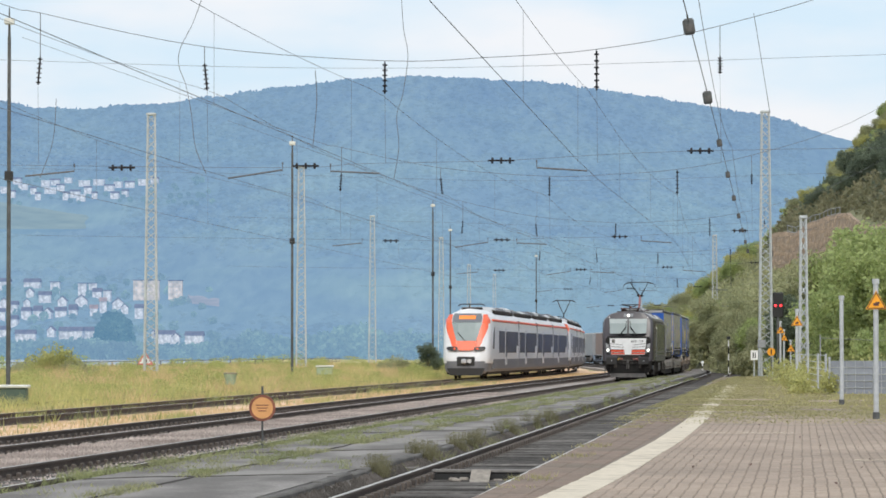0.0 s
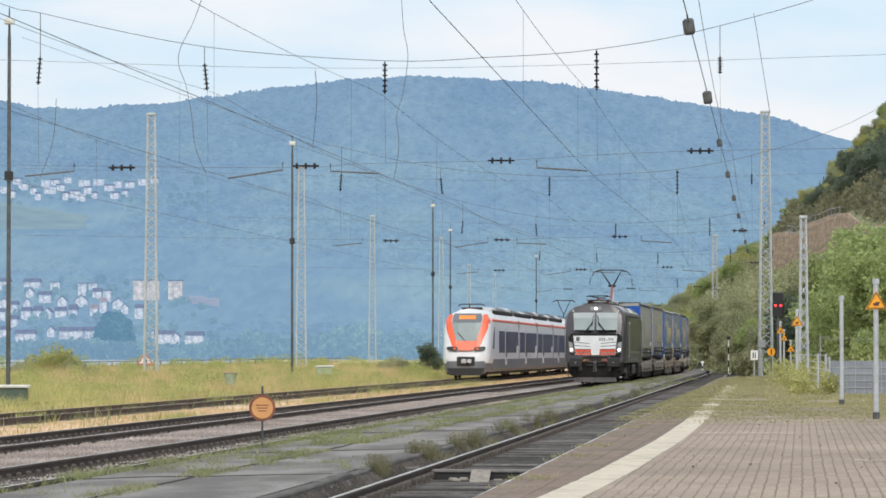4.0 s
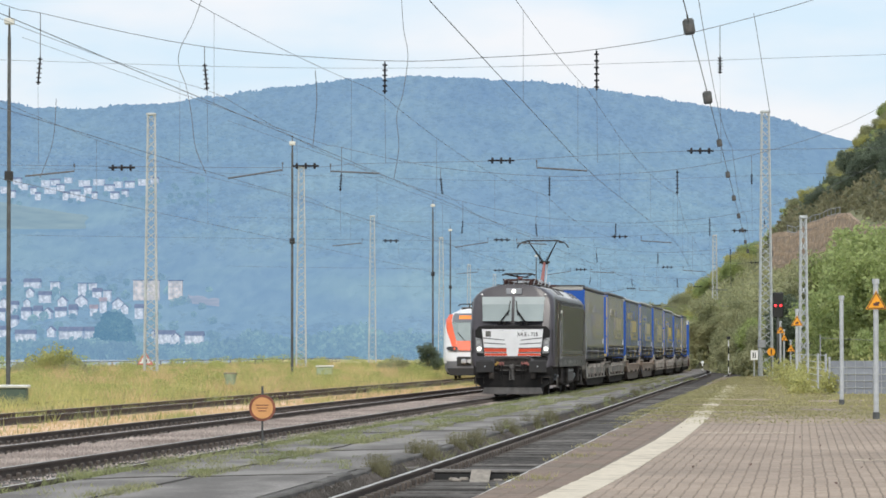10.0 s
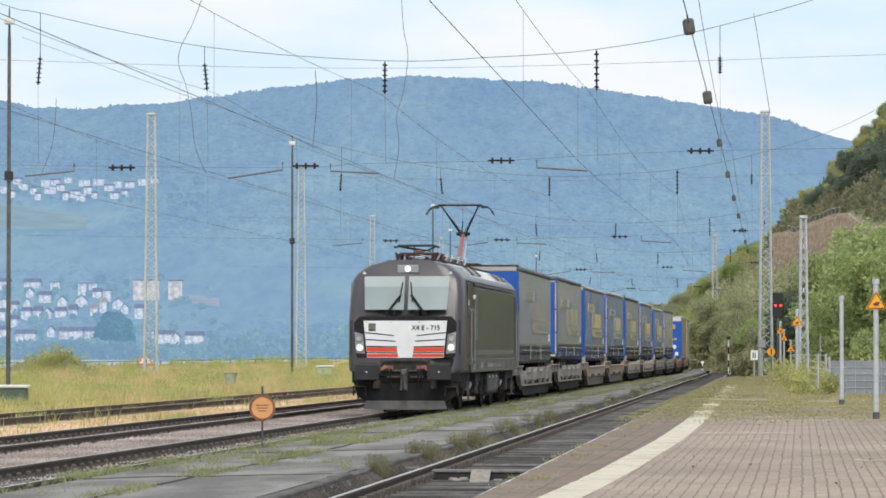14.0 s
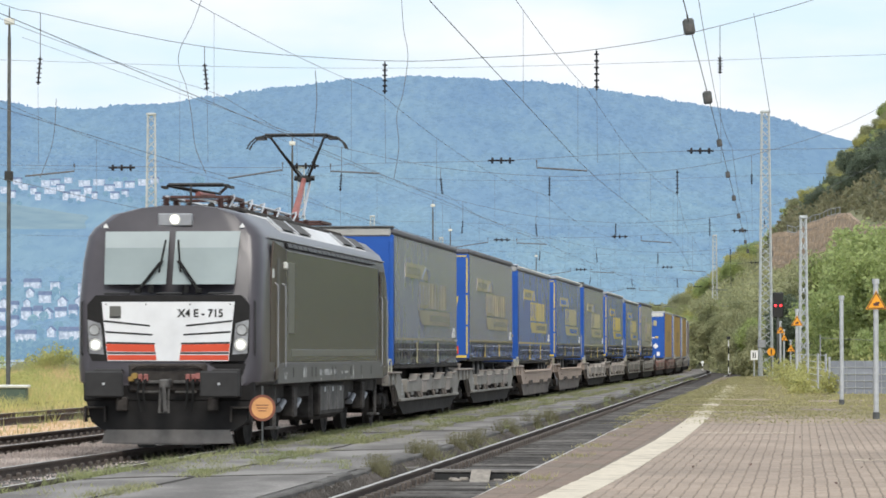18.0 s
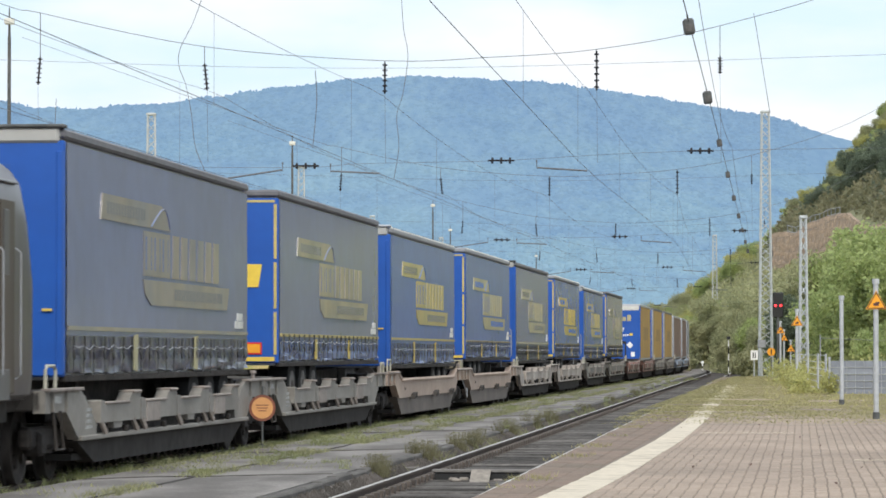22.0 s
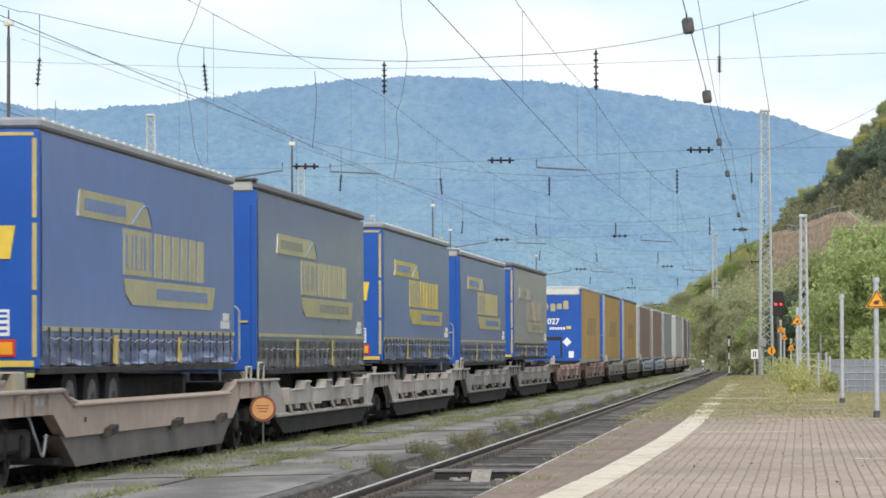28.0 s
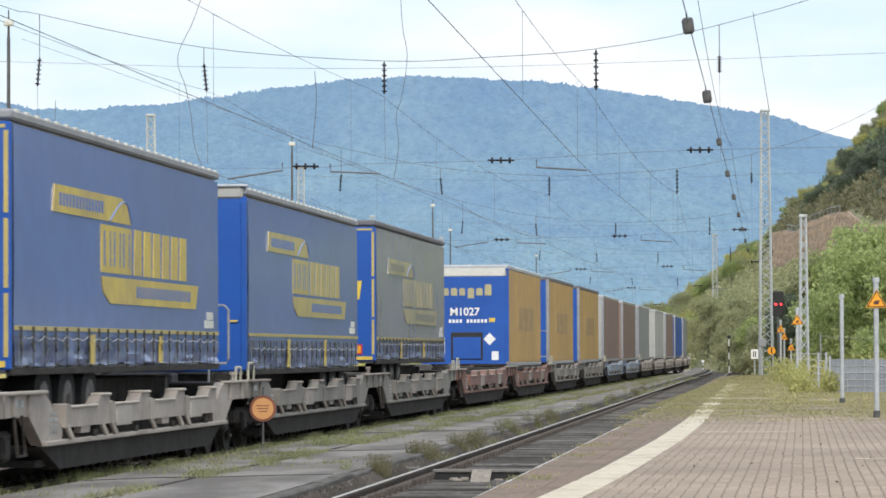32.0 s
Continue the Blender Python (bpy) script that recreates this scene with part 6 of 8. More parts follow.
random.seed(11)
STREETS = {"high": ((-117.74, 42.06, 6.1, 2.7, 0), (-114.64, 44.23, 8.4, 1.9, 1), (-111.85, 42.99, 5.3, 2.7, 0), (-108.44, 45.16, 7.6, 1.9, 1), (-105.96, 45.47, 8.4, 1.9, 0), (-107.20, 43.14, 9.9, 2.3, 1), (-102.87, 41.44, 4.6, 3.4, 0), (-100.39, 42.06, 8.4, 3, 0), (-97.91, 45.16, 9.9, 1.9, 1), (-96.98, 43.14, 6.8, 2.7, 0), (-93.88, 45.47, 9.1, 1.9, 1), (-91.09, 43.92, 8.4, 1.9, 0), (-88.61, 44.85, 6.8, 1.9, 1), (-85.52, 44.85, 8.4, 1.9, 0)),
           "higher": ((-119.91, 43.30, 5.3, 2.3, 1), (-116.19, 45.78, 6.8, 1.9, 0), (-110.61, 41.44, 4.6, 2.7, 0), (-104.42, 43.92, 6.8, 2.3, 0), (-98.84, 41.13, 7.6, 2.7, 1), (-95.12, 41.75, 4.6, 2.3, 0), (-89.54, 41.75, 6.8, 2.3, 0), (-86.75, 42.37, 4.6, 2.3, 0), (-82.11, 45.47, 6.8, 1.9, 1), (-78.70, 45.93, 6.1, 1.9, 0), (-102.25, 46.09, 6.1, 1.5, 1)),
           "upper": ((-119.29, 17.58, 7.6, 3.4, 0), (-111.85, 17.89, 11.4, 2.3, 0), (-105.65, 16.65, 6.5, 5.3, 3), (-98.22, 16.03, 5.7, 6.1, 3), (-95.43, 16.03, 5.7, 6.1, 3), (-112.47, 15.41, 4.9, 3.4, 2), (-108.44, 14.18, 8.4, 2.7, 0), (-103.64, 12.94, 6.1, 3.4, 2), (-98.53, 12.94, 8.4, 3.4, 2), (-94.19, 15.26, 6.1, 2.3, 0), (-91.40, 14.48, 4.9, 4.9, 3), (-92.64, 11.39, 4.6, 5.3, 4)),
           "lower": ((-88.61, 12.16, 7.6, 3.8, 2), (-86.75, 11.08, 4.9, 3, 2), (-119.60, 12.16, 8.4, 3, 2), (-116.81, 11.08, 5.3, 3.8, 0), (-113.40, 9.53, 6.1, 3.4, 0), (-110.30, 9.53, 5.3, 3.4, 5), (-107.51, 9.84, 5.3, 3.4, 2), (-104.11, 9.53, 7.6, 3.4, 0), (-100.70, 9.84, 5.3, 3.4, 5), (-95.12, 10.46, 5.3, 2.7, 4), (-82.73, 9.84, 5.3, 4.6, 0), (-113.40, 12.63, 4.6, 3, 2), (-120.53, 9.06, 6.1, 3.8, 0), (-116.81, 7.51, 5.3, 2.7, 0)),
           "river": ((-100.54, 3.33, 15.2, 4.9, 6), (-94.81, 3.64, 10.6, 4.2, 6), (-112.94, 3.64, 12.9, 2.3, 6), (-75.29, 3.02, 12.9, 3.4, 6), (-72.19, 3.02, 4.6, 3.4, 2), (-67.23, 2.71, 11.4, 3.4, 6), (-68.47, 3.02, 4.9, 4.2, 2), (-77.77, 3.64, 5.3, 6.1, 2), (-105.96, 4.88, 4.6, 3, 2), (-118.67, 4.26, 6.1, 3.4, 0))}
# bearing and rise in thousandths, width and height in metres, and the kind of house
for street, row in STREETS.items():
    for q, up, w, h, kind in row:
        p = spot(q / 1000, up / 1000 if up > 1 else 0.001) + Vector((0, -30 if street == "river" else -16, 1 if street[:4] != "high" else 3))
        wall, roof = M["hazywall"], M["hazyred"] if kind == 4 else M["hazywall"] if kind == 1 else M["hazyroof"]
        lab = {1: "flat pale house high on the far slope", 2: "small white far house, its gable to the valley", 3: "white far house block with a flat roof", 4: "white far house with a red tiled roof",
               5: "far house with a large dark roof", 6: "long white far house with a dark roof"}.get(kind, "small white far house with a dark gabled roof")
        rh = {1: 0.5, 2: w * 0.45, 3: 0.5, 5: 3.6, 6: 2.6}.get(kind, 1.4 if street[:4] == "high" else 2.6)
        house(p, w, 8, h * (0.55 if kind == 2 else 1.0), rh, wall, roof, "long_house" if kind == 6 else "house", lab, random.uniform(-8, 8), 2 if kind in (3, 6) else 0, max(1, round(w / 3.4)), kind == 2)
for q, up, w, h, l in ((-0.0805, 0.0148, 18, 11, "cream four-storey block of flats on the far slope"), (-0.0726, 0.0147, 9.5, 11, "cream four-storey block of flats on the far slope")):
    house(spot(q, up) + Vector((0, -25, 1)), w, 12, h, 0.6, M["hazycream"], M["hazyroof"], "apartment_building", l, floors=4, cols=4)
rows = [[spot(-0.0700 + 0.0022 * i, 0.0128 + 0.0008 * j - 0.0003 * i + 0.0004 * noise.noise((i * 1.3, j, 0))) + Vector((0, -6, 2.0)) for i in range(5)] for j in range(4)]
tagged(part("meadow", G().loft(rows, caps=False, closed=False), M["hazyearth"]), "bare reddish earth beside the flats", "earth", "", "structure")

# trees among the houses, and one great dark crown by the river
pts = []
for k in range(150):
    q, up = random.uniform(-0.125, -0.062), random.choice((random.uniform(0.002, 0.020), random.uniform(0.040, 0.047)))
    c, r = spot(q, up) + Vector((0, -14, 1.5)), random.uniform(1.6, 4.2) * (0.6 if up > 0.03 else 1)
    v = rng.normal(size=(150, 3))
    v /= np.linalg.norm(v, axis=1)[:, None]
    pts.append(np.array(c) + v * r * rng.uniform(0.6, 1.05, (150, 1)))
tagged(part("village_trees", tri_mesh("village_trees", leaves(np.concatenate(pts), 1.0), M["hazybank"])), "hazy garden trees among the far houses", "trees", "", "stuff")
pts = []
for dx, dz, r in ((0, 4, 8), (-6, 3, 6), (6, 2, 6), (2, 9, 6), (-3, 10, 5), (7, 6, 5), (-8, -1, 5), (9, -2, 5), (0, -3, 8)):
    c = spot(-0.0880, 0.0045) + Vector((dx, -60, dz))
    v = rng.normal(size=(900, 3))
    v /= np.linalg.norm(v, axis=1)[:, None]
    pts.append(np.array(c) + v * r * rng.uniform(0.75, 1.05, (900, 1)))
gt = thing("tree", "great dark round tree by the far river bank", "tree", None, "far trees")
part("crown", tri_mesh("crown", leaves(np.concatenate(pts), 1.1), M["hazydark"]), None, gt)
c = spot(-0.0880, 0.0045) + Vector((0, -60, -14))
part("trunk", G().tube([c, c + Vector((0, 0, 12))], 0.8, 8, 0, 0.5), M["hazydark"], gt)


# ---- trees ----
def crown_mesh(name, blobs, n, size, material):
    pts = []
    for (x, y, z), r in blobs:
        m = int(n * r * r)
        v = rng.normal(size=(m, 3))
        v /= np.linalg.norm(v, axis=1)[:, None]
        rad = r * rng.uniform(0.55, 1.08, (m, 1)) * (1 + 0.22 * np.sin(v[:, :1] * 7 + x) * np.cos(v[:, 1:2] * 6 + z))
        pts.append(np.array([x, y, z]) + v * rad * np.array([1, 1, 0.85]))
    return tri_mesh(name, leaves(np.concatenate(pts), size), material)


def blob_set(h, r, n, seed):
    rs = np.random.default_rng(seed)
    out = []
    for k in range(n):
        a, f = rs.uniform(0, math.tau), rs.uniform(0, 1)
        d = r * rs.uniform(0.2, 0.85)
        out.append(((d * math.cos(a), d * math.sin(a), h * (0.32 + 0.55 * f)), r * rs.uniform(0.22, 0.46) * (1.15 - 0.4 * f)))
    out.append(((0, 0, h * 0.72), r * 0.6))
    return out


TREES = []
for k, (h, r, n, m) in enumerate(((6, 2.4, 24, "leafa"), (7, 2.6, 26, "leafb"), (5, 2.5, 22, "leafc"), (8, 2.7, 28, "leafb"), (4, 2.6, 20, "leafa"), (6.5, 2.6, 24, "leafc"), (3.4, 2.7, 22, "leafy"), (2.8, 2.9, 20, "leafc"))):
    bl = blob_set(h, r, n, 100 + k)
    g = G().tube([(0, 0, -0.8), (0.06, 0.03, h * 0.3), (0.02, 0.1, h * 0.7)], 0.16, 7, 0, 0.05)
    for (x, y, z), rr in bl[:7]:
        g.tube([(0.05, 0.03, h * 0.28), (x * 0.5, y * 0.5, h * 0.2 + z * 0.5), (x, y, z)], 0.06, 5, 0, 0.02)
    TREES.append((g.mesh("trunk", M["trunk"]), crown_mesh("crown", bl, 620, 0.10, M[m]), h))


def tree(k, p, s=1.0, turn=0.0, name="tree", label="leafy broadleaf tree on the hillside", group="trees on the hillside"):
    trunk, crown, h = TREES[k]
    t = thing(name, label, "tree" if name == "tree" else "bush", Matrix.Translation(p) @ pose(0, 0, 0, 0, 0, turn), group)
    t.scale = (s, s, s)
    for nm, me in (("trunk", trunk), ("crown", crown)):
        ob = new(nm, me)
        ob.parent = t
    return t


# ---- hillside beside the line ----
def hill(e, y):
    """Height e metres in from the foot of the slope, y metres ahead."""
    base = (0.75 * e + 0.3 * max(0.0, e - 20)) * min(1.0, max(0.15, (y - 150) / 190))
    wall = min(1.0, max(0.0, (y - 305) / 15), max(0.0, (428 - y) / 20)) if 305 < y < 428 else 0.0
    if 14.5 < e < 17.2:
        base += 3.6 * min(1, (e - 14.5) / 0.6) * wall
    elif e >= 17.2:
        base += (3.6 - min(3.6, (e - 17.2) * 0.3)) * wall
    return -0.4 + base + 0.8 * noise.noise((e * 0.2, y * 0.06, 2)) + 1.4 * noise.noise((e * 0.07, y * 0.02, 8))


def foot(y):
    return 23.0 + 0.5 * noise.noise((y * 0.05, 1, 1)) - 1.8 * max(0, (y - 380) / 90)


rows = []
ES = [0, 1, 2.5, 4, 6, 8, 10, 12, 14, 14.5, 15.1, 16, 17.2, 19, 22, 25, 29, 33, 38, 44, 52]
for y in along(130, 478, 4):
    rows.append([(foot(y) - 1.5, y, -2.5)] + [(foot(y) + e, y, hill(e, y)) for e in ES])
tagged(part("hillside", G().loft(rows, caps=False, closed=False), M["rock"], smooth=True), "steep overgrown hillside beside the line", "hill", "", "structure")

random.seed(5)
k = 0
for _ in range(800):
    y = random.uniform(215, 474)
    e = random.uniform(0.5, 46)
    if 4.5 < e < 17.5 and 310 < y < 420:
        continue
    p = Vector((foot(y) + e, y, hill(e, y)))
    if p.x / p.y > 0.128:
        continue
    kind = random.choice((1, 3, 1)) if e > 15 and y < 400 else random.choice((6, 7, 2, 6, 7, 4)) if y > 330 else random.choice((0, 2, 5, 2, 4, 7))
    s = random.uniform(0.55, 0.95) * (0.75 if e > 17 else 1.0) * (0.7 if 5 < e < 9 and y > 330 else 1) * (0.8 if y > 415 and e > 9 else 1) * (0.6 if e > 5 and 235 < y <= 325 else 1)
    tree(kind, p, s, random.uniform(0, 360))
    k += 1
    if k > 260:
        break
# the fresh green trees behind the fence
for x, y, kind, s in ((17.4, 150, 0, 1.15), (19.0, 158, 0, 1.25), (20.4, 150, 2, 1.2), (16.6, 164, 4, 1.0), (18.2, 172, 0, 1.1), (21.8, 172, 5, 1.3), (20.2, 182, 0, 1.3), (23.5, 182, 0, 1.4), (17.6, 140, 4, 0.8), (19.4, 138, 2, 0.9), (15.9, 146, 4, 0.62), (22.5, 200, 5, 1.3), (24.8, 205, 0, 1.4), (20.5, 196, 1, 1.0), (18.0, 118, 4, 0.55), (16.4, 120, 4, 0.5), (19.2, 176, 0, 1.45), (21.0, 188, 0, 1.5), (18.4, 190, 5, 1.15), (17.4, 160, 4, 1.15)):
    tree(kind, Vector((x + 1.3, y, 0.0)), s * 0.95, x * 77, "tree", "fresh green tree behind the platform fence", "trees behind the fence")
for x, y, s in ((17.5, 186, 0.60),):
    tree(3, Vector((x, y, 0)), s, 20, "tree", "dark slender tree by the signal", "trees behind the fence")

# stone retaining wall on the slope, with a railing above
wl = thing("retaining_wall", "brown rubble stone retaining wall on the slope", "wall", None, "", "structure")
g = G()
ys = along(312, 414, 6)
rows = []
for y in ys:
    x, z = foot(y) + 14.35, hill(14.0, y)
    rows.append([(x, y, z - 1.5), (x + 0.5, y, z + 4.6), (x + 1.1, y, z + 4.6), (x + 1.1, y, z - 1.5)])
part("wall_core", G().loft(rows), M["mortar"], wl)
stone_meshes = []
for k in range(5):
    w, h = 0.6 + 0.4 * random.random(), 0.36 + 0.14 * random.random()
    stone_meshes.append(G().box(-0.09, 0.1, -w / 2, w / 2, -h / 2, h / 2, 0.05).mesh("stone", M["stonewall"]))
n = 0
for y in np.arange(314, 413, 1.0):
    for c in range(9):
        if n >= 300 * 3:
            break
        yy = y + (0.65 if c % 2 else 0) + random.uniform(-0.35, 0.35)
        x, z = foot(yy) + 14.35, hill(14.0, yy)
        zz = z + 0.2 + c * 0.5 + random.uniform(-0.14, 0.14)
        if c % 2 and random.random() < 0.6:
            continue
        ob = new("stone", random.choice(stone_meshes))
        ob.parent = wl
        ob.matrix_basis = pose(x + 0.089 * (zz - z + 1.5), yy, zz, random.uniform(-3, 3))
        n += 1
rl = thing("railing", "thin grey railing above the stone wall", "railing")
for y in along(350, 400, 4):
    part("post", G().tube([(foot(y) + 15.2, y, hill(14.0, y) + 3.8), (foot(y) + 15.2, y, hill(14.0, y) + 5.3)], 0.05, 5), M["trimgrey"], rl)
for h in (4.7, 5.3):
    part("rail", G().tube([(foot(y) + 15.2, y, hill(14.0, y) + h) for y in along(350, 400, 4)], 0.05, 5), M["trimgrey"], rl)

# scrub that covers the slope between the trees
n = 150000
yy, ee = rng.uniform(190, 476, n), rng.uniform(0, 40, n)
keep = ~((ee > 13.5) & (ee < 16.5) & (yy > 310) & (yy < 420))
yy, ee = yy[keep], ee[keep]
base = np.array([(foot(a) + b, a, hill(b, a)) for a, b in zip(yy, ee)])
base[:, 2] += rng.uniform(0, 1.0, len(base)) ** 1.5 * 1.3
q = np.where(ee < 16.5, rng.random(len(base)) < 0.6, False)
tagged(part("hill_scrub", tri_mesh("hill_scrub", leaves(base[ee > 16.5], 0.22), M["leafb"])), "dark scrub high on the hillside", "scrub", "", "stuff")
base, q = base[ee <= 16.5], q[ee <= 16.5]
tagged(part("hill_scrub", tri_mesh("hill_scrub", leaves(base[q], 0.22), M["leafc"])), "low scrub covering the hillside", "scrub", "", "stuff")
tagged(part("hill_scrub", tri_mesh("hill_scrub", leaves(base[~q], 0.20), M["scrubgreen"])), "dark low scrub covering the hillside", "scrub", "", "stuff")

# brown scrub above the stone wall
n = 26000
yy, ee = rng.uniform(296, 430, n), rng.uniform(15.3, 28, n)
base = np.array([(foot(a) + b, a, hill(b, a)) for a, b in zip(yy, ee)])
base[:, 2] += rng.uniform(0, 1.0, n) * (0.8 + 1.6 * np.sin(yy * 0.35 + ee) ** 2)
tagged(part("hill_scrub", tri_mesh("hill_scrub", leaves(base, 0.26), M["scrubbrown"])), "brown scrub above the stone wall", "scrub", "", "stuff")

# ---- electric railcar standing in the siding ----
def railcar(length, label, cars=4):
    f = thing("railcar", label, "train", group="standing railcars")
    sec = [(1.34, 0.86), (1.40, 0.95), (1.42, 1.2), (1.42, 1.72), (1.42, 2.05), (1.42, 2.45), (1.42, 2.9), (1.39, 3.25), (1.30, 3.5), (1.05, 3.80), (0.6, 4.0), (0.0, 4.07)]
    full = sec + [(-x, z) for x, z in reversed(sec[:-1])]

    def rake(z):
        return max(0, z - 1.5) * 0.45 + max(0, z - 3.3) * 0.9 + max(0, z - 3.75) * 1.4

    shape = ((0.45, 0.0, 1.0), (0.62, 0.05, 1.0), (0.80, 0.14, 1.0), (0.91, 0.35, 0.95), (0.97, 0.9, 0.8), (1.0, 1.8, 0.5), (1.0, 3.4, 0.0))
    squeeze = lambda z: 1 - 0.10 * max(0, z - 2.8)
    rings = [[(x * w * (1 + (squeeze(z) - 1) * k), y + rake(z) * k, z) for x, z in full] for w, y, k in shape]
    rings += [[(x * w * (1 + (squeeze(z) - 1) * k), length - y - rake(z) * k, z) for x, z in full] for w, y, k in reversed(shape)]
    part("body", G().loft(rings), M["flirt"], f, "silver-white body shell", smooth=True)
    low = [(1.05, 0.30), (1.28, 0.45), (1.385, 1.02)]
    low = low + [(-x, z) for x, z in reversed(low)]
    rings = [[(x * w, y - 0.012, z) for x, z in low] for w, y, k in shape] + [[(x * w, length - y + 0.012, z) for x, z in low] for w, y, k in reversed(shape)]
    part("apron", G().loft(rings), M["flirtgrey"], f, "dark grey lower apron", smooth=True)

    def fy(z, x=0.0):
        return rake(z) + float(np.interp(abs(x) / squeeze(z), (0, 0.64, 0.88, 1.136, 1.29, 1.38), (0, 0, 0.05, 0.14, 0.35, 0.85)))

    def end(turn):
        """The dressing of one nose; turn carries it to the other end."""
        def patch(rows, name, material, lift=0.03, parent=f, label=""):
            """A skin that follows the nose, from rows of (inner x, outer x, z)."""
            g, n = G(), 5
            ring = []
            for a, b, z in rows:
                xs = [a + (b - a) * k / n for k in range(n + 1)]
                ring.append([turn @ Vector((x, fy(z, x) - lift, z)) for x in xs] + [turn @ Vector((x, fy(z, x) + 0.05, z)) for x in reversed(xs)])
            return part(name, g.loft(ring), material, parent, label)

        patch([(-0.84, 0.84, 3.27), (-0.86, 0.86, 3.5), (-0.78, 0.78, 3.78)], "display_panel", M["flirtgrey"], 0.035)
        patch([(-0.48, 0.48, 3.44), (-0.48, 0.48, 3.66)], "destination_display", M["amber"], 0.05)
        patch([(-0.88, 0.88, 3.25), (-0.80, 0.80, 2.95), (-0.70, 0.70, 2.6), (-0.60, 0.60, 2.3), (-0.55, 0.55, 2.19)], "windscreen", M["glass"], 0.04)
        part("wiper", G().tube([turn @ Vector(p) for p in ((-0.05, fy(2.18) - 0.06, 2.18), (-0.5, fy(2.62, 0.5) - 0.06, 2.66))], 0.018, 5), M["rubber"], f)
        patch([(-0.56, 0.56, 2.19), (-0.56, 0.56, 1.95), (-0.46, 0.46, 1.72), (-0.38, 0.38, 1.64)], "nose_panel", M["flirtor"], 0.035, label="orange-red chin below the windscreen")
        for s in (-1, 1):
            patch([(s * a, s * b, z) for a, b, z in ((0.88, 1.10, 3.72), (0.90, 1.27, 3.42), (0.88, 1.30, 3.22), (0.80, 1.22, 2.95), (0.70, 1.10, 2.6), (0.60, 0.96, 2.3), (0.56, 0.86, 2.0), (0.50, 0.78, 1.86))], "side_pillar", M["flirtor"], 0.03, label="orange-red band beside the windscreen")
            h = patch([(s * a, s * b, z) for a, b, z in ((0.56, 1.06, 1.86), (0.46, 1.14, 1.76), (0.50, 1.06, 1.65), (0.6, 0.9, 1.60))], "lamp_housing", M["black"], 0.045)
            part("lamp", G().disc(turn @ Vector((s * 0.66, fy(1.74, 0.66) - 0.05, 1.74)), (0, 1, 0), 0.075, 0.04, 12), M["flirtor"], h, "red tail lamp")
            part("side_pane", G().prism([(1.75, 1.75), (2.7, 1.72), (2.9, 2.15), (2.95, 3.0), (2.45, 2.9)][::-s] if turn[1][1] > 0 else [(length - a, b) for a, b in ((1.75, 1.75), (2.7, 1.72), (2.9, 2.15), (2.95, 3.0), (2.45, 2.9))][::s], *sorted((s * 1.33, s * 1.428)), "x"), M["winglass"], f)
        part("coupler_recess", G().box(-0.52, 0.52, -0.05, 0.3, 0.74, 1.28, 0.04, 0, turn), M["black"], f)
        part("coupler_head", G().box(-0.24, 0.06, -0.3, 0.0, 0.90, 1.14, 0.04, 0, turn).disc(turn @ Vector((0.22, -0.15, 1.02)), (0, 1, 0), 0.12, 0.3, 12), M["alu"], f, "bright coupler head")
        y0, y1 = (-0.02, 0.3) if turn[1][1] > 0 else (length - 0.3, length + 0.02)
        part("front_skirt", G().prism([(-0.9, 0.2), (0.9, 0.2), (1.1, 0.62), (-1.1, 0.62)], y0, y1), M["black"], f)

    end(Matrix.Identity(4))
    end(Matrix(((1, 0, 0, 0), (0, -1, 0, length), (0, 0, 1, 0), (0, 0, 0, 1))))
    for s in (-1, 1):
        part("roof_stripe", G().box(*sorted((s * 1.28, s * 1.405)), 2.6, length - 2.6, 3.32, 3.46, 0.03), M["flirtor"], f, "thin orange-red line under the roof edge")
        part("skirt", G().box(*sorted((s * 1.30, s * 1.428)), 2.2, length - 2.2, 0.55, 1.14, 0.02), M["flirtgrey"], f, "dark grey side skirt")
    part("undergear", G().box(-1.2, 1.2, 1.0, length - 1, 0.25, 0.5), M["under"], f)
    # sides, car by car: dark glass, pale piers, doors
    step = (length - 9.0) / cars
    for c in range(cars):
        y = 5.6 + c * step
        a, b = y + 0.6, y + step - 0.9
        X = (1.40, 1.434)
        part("window_band", G().box(*X, a, b, 1.50, 2.80, 0.03), M["winglass"], f, "dark tinted window band")
        for j in range(1, 6):
            q = a + (b - a) * j / 6
            part("window_post", G().box(1.43, 1.438, q - 0.04, q + 0.04, 1.5, 2.8), M["flirtgrey"], f)
        yd = y + step * 0.30
        d = part("door", G().box(X[0], X[1] + 0.014, yd, yd + 1.5, 0.78, 2.95, 0.03), M["doorgrey"], f, "pale double sliding door")
        for e in (0.14, 0.80):
            part("door_pane", G().box(X[0], X[1] + 0.022, yd + e, yd + e + 0.56, 1.25, 2.75, 0.03), M["winglass"], d)
        part("side_panel", G().box(1.40, 1.44, b - 1.6, b, 1.48, 1.95, 0.02), M["flirt"], f)
        if c:
            part("car_joint", G().box(1.30, 1.436, y - 0.35, y - 0.05, 0.55, 3.5), M["flirtgrey"], f, "grey bellows between two cars")
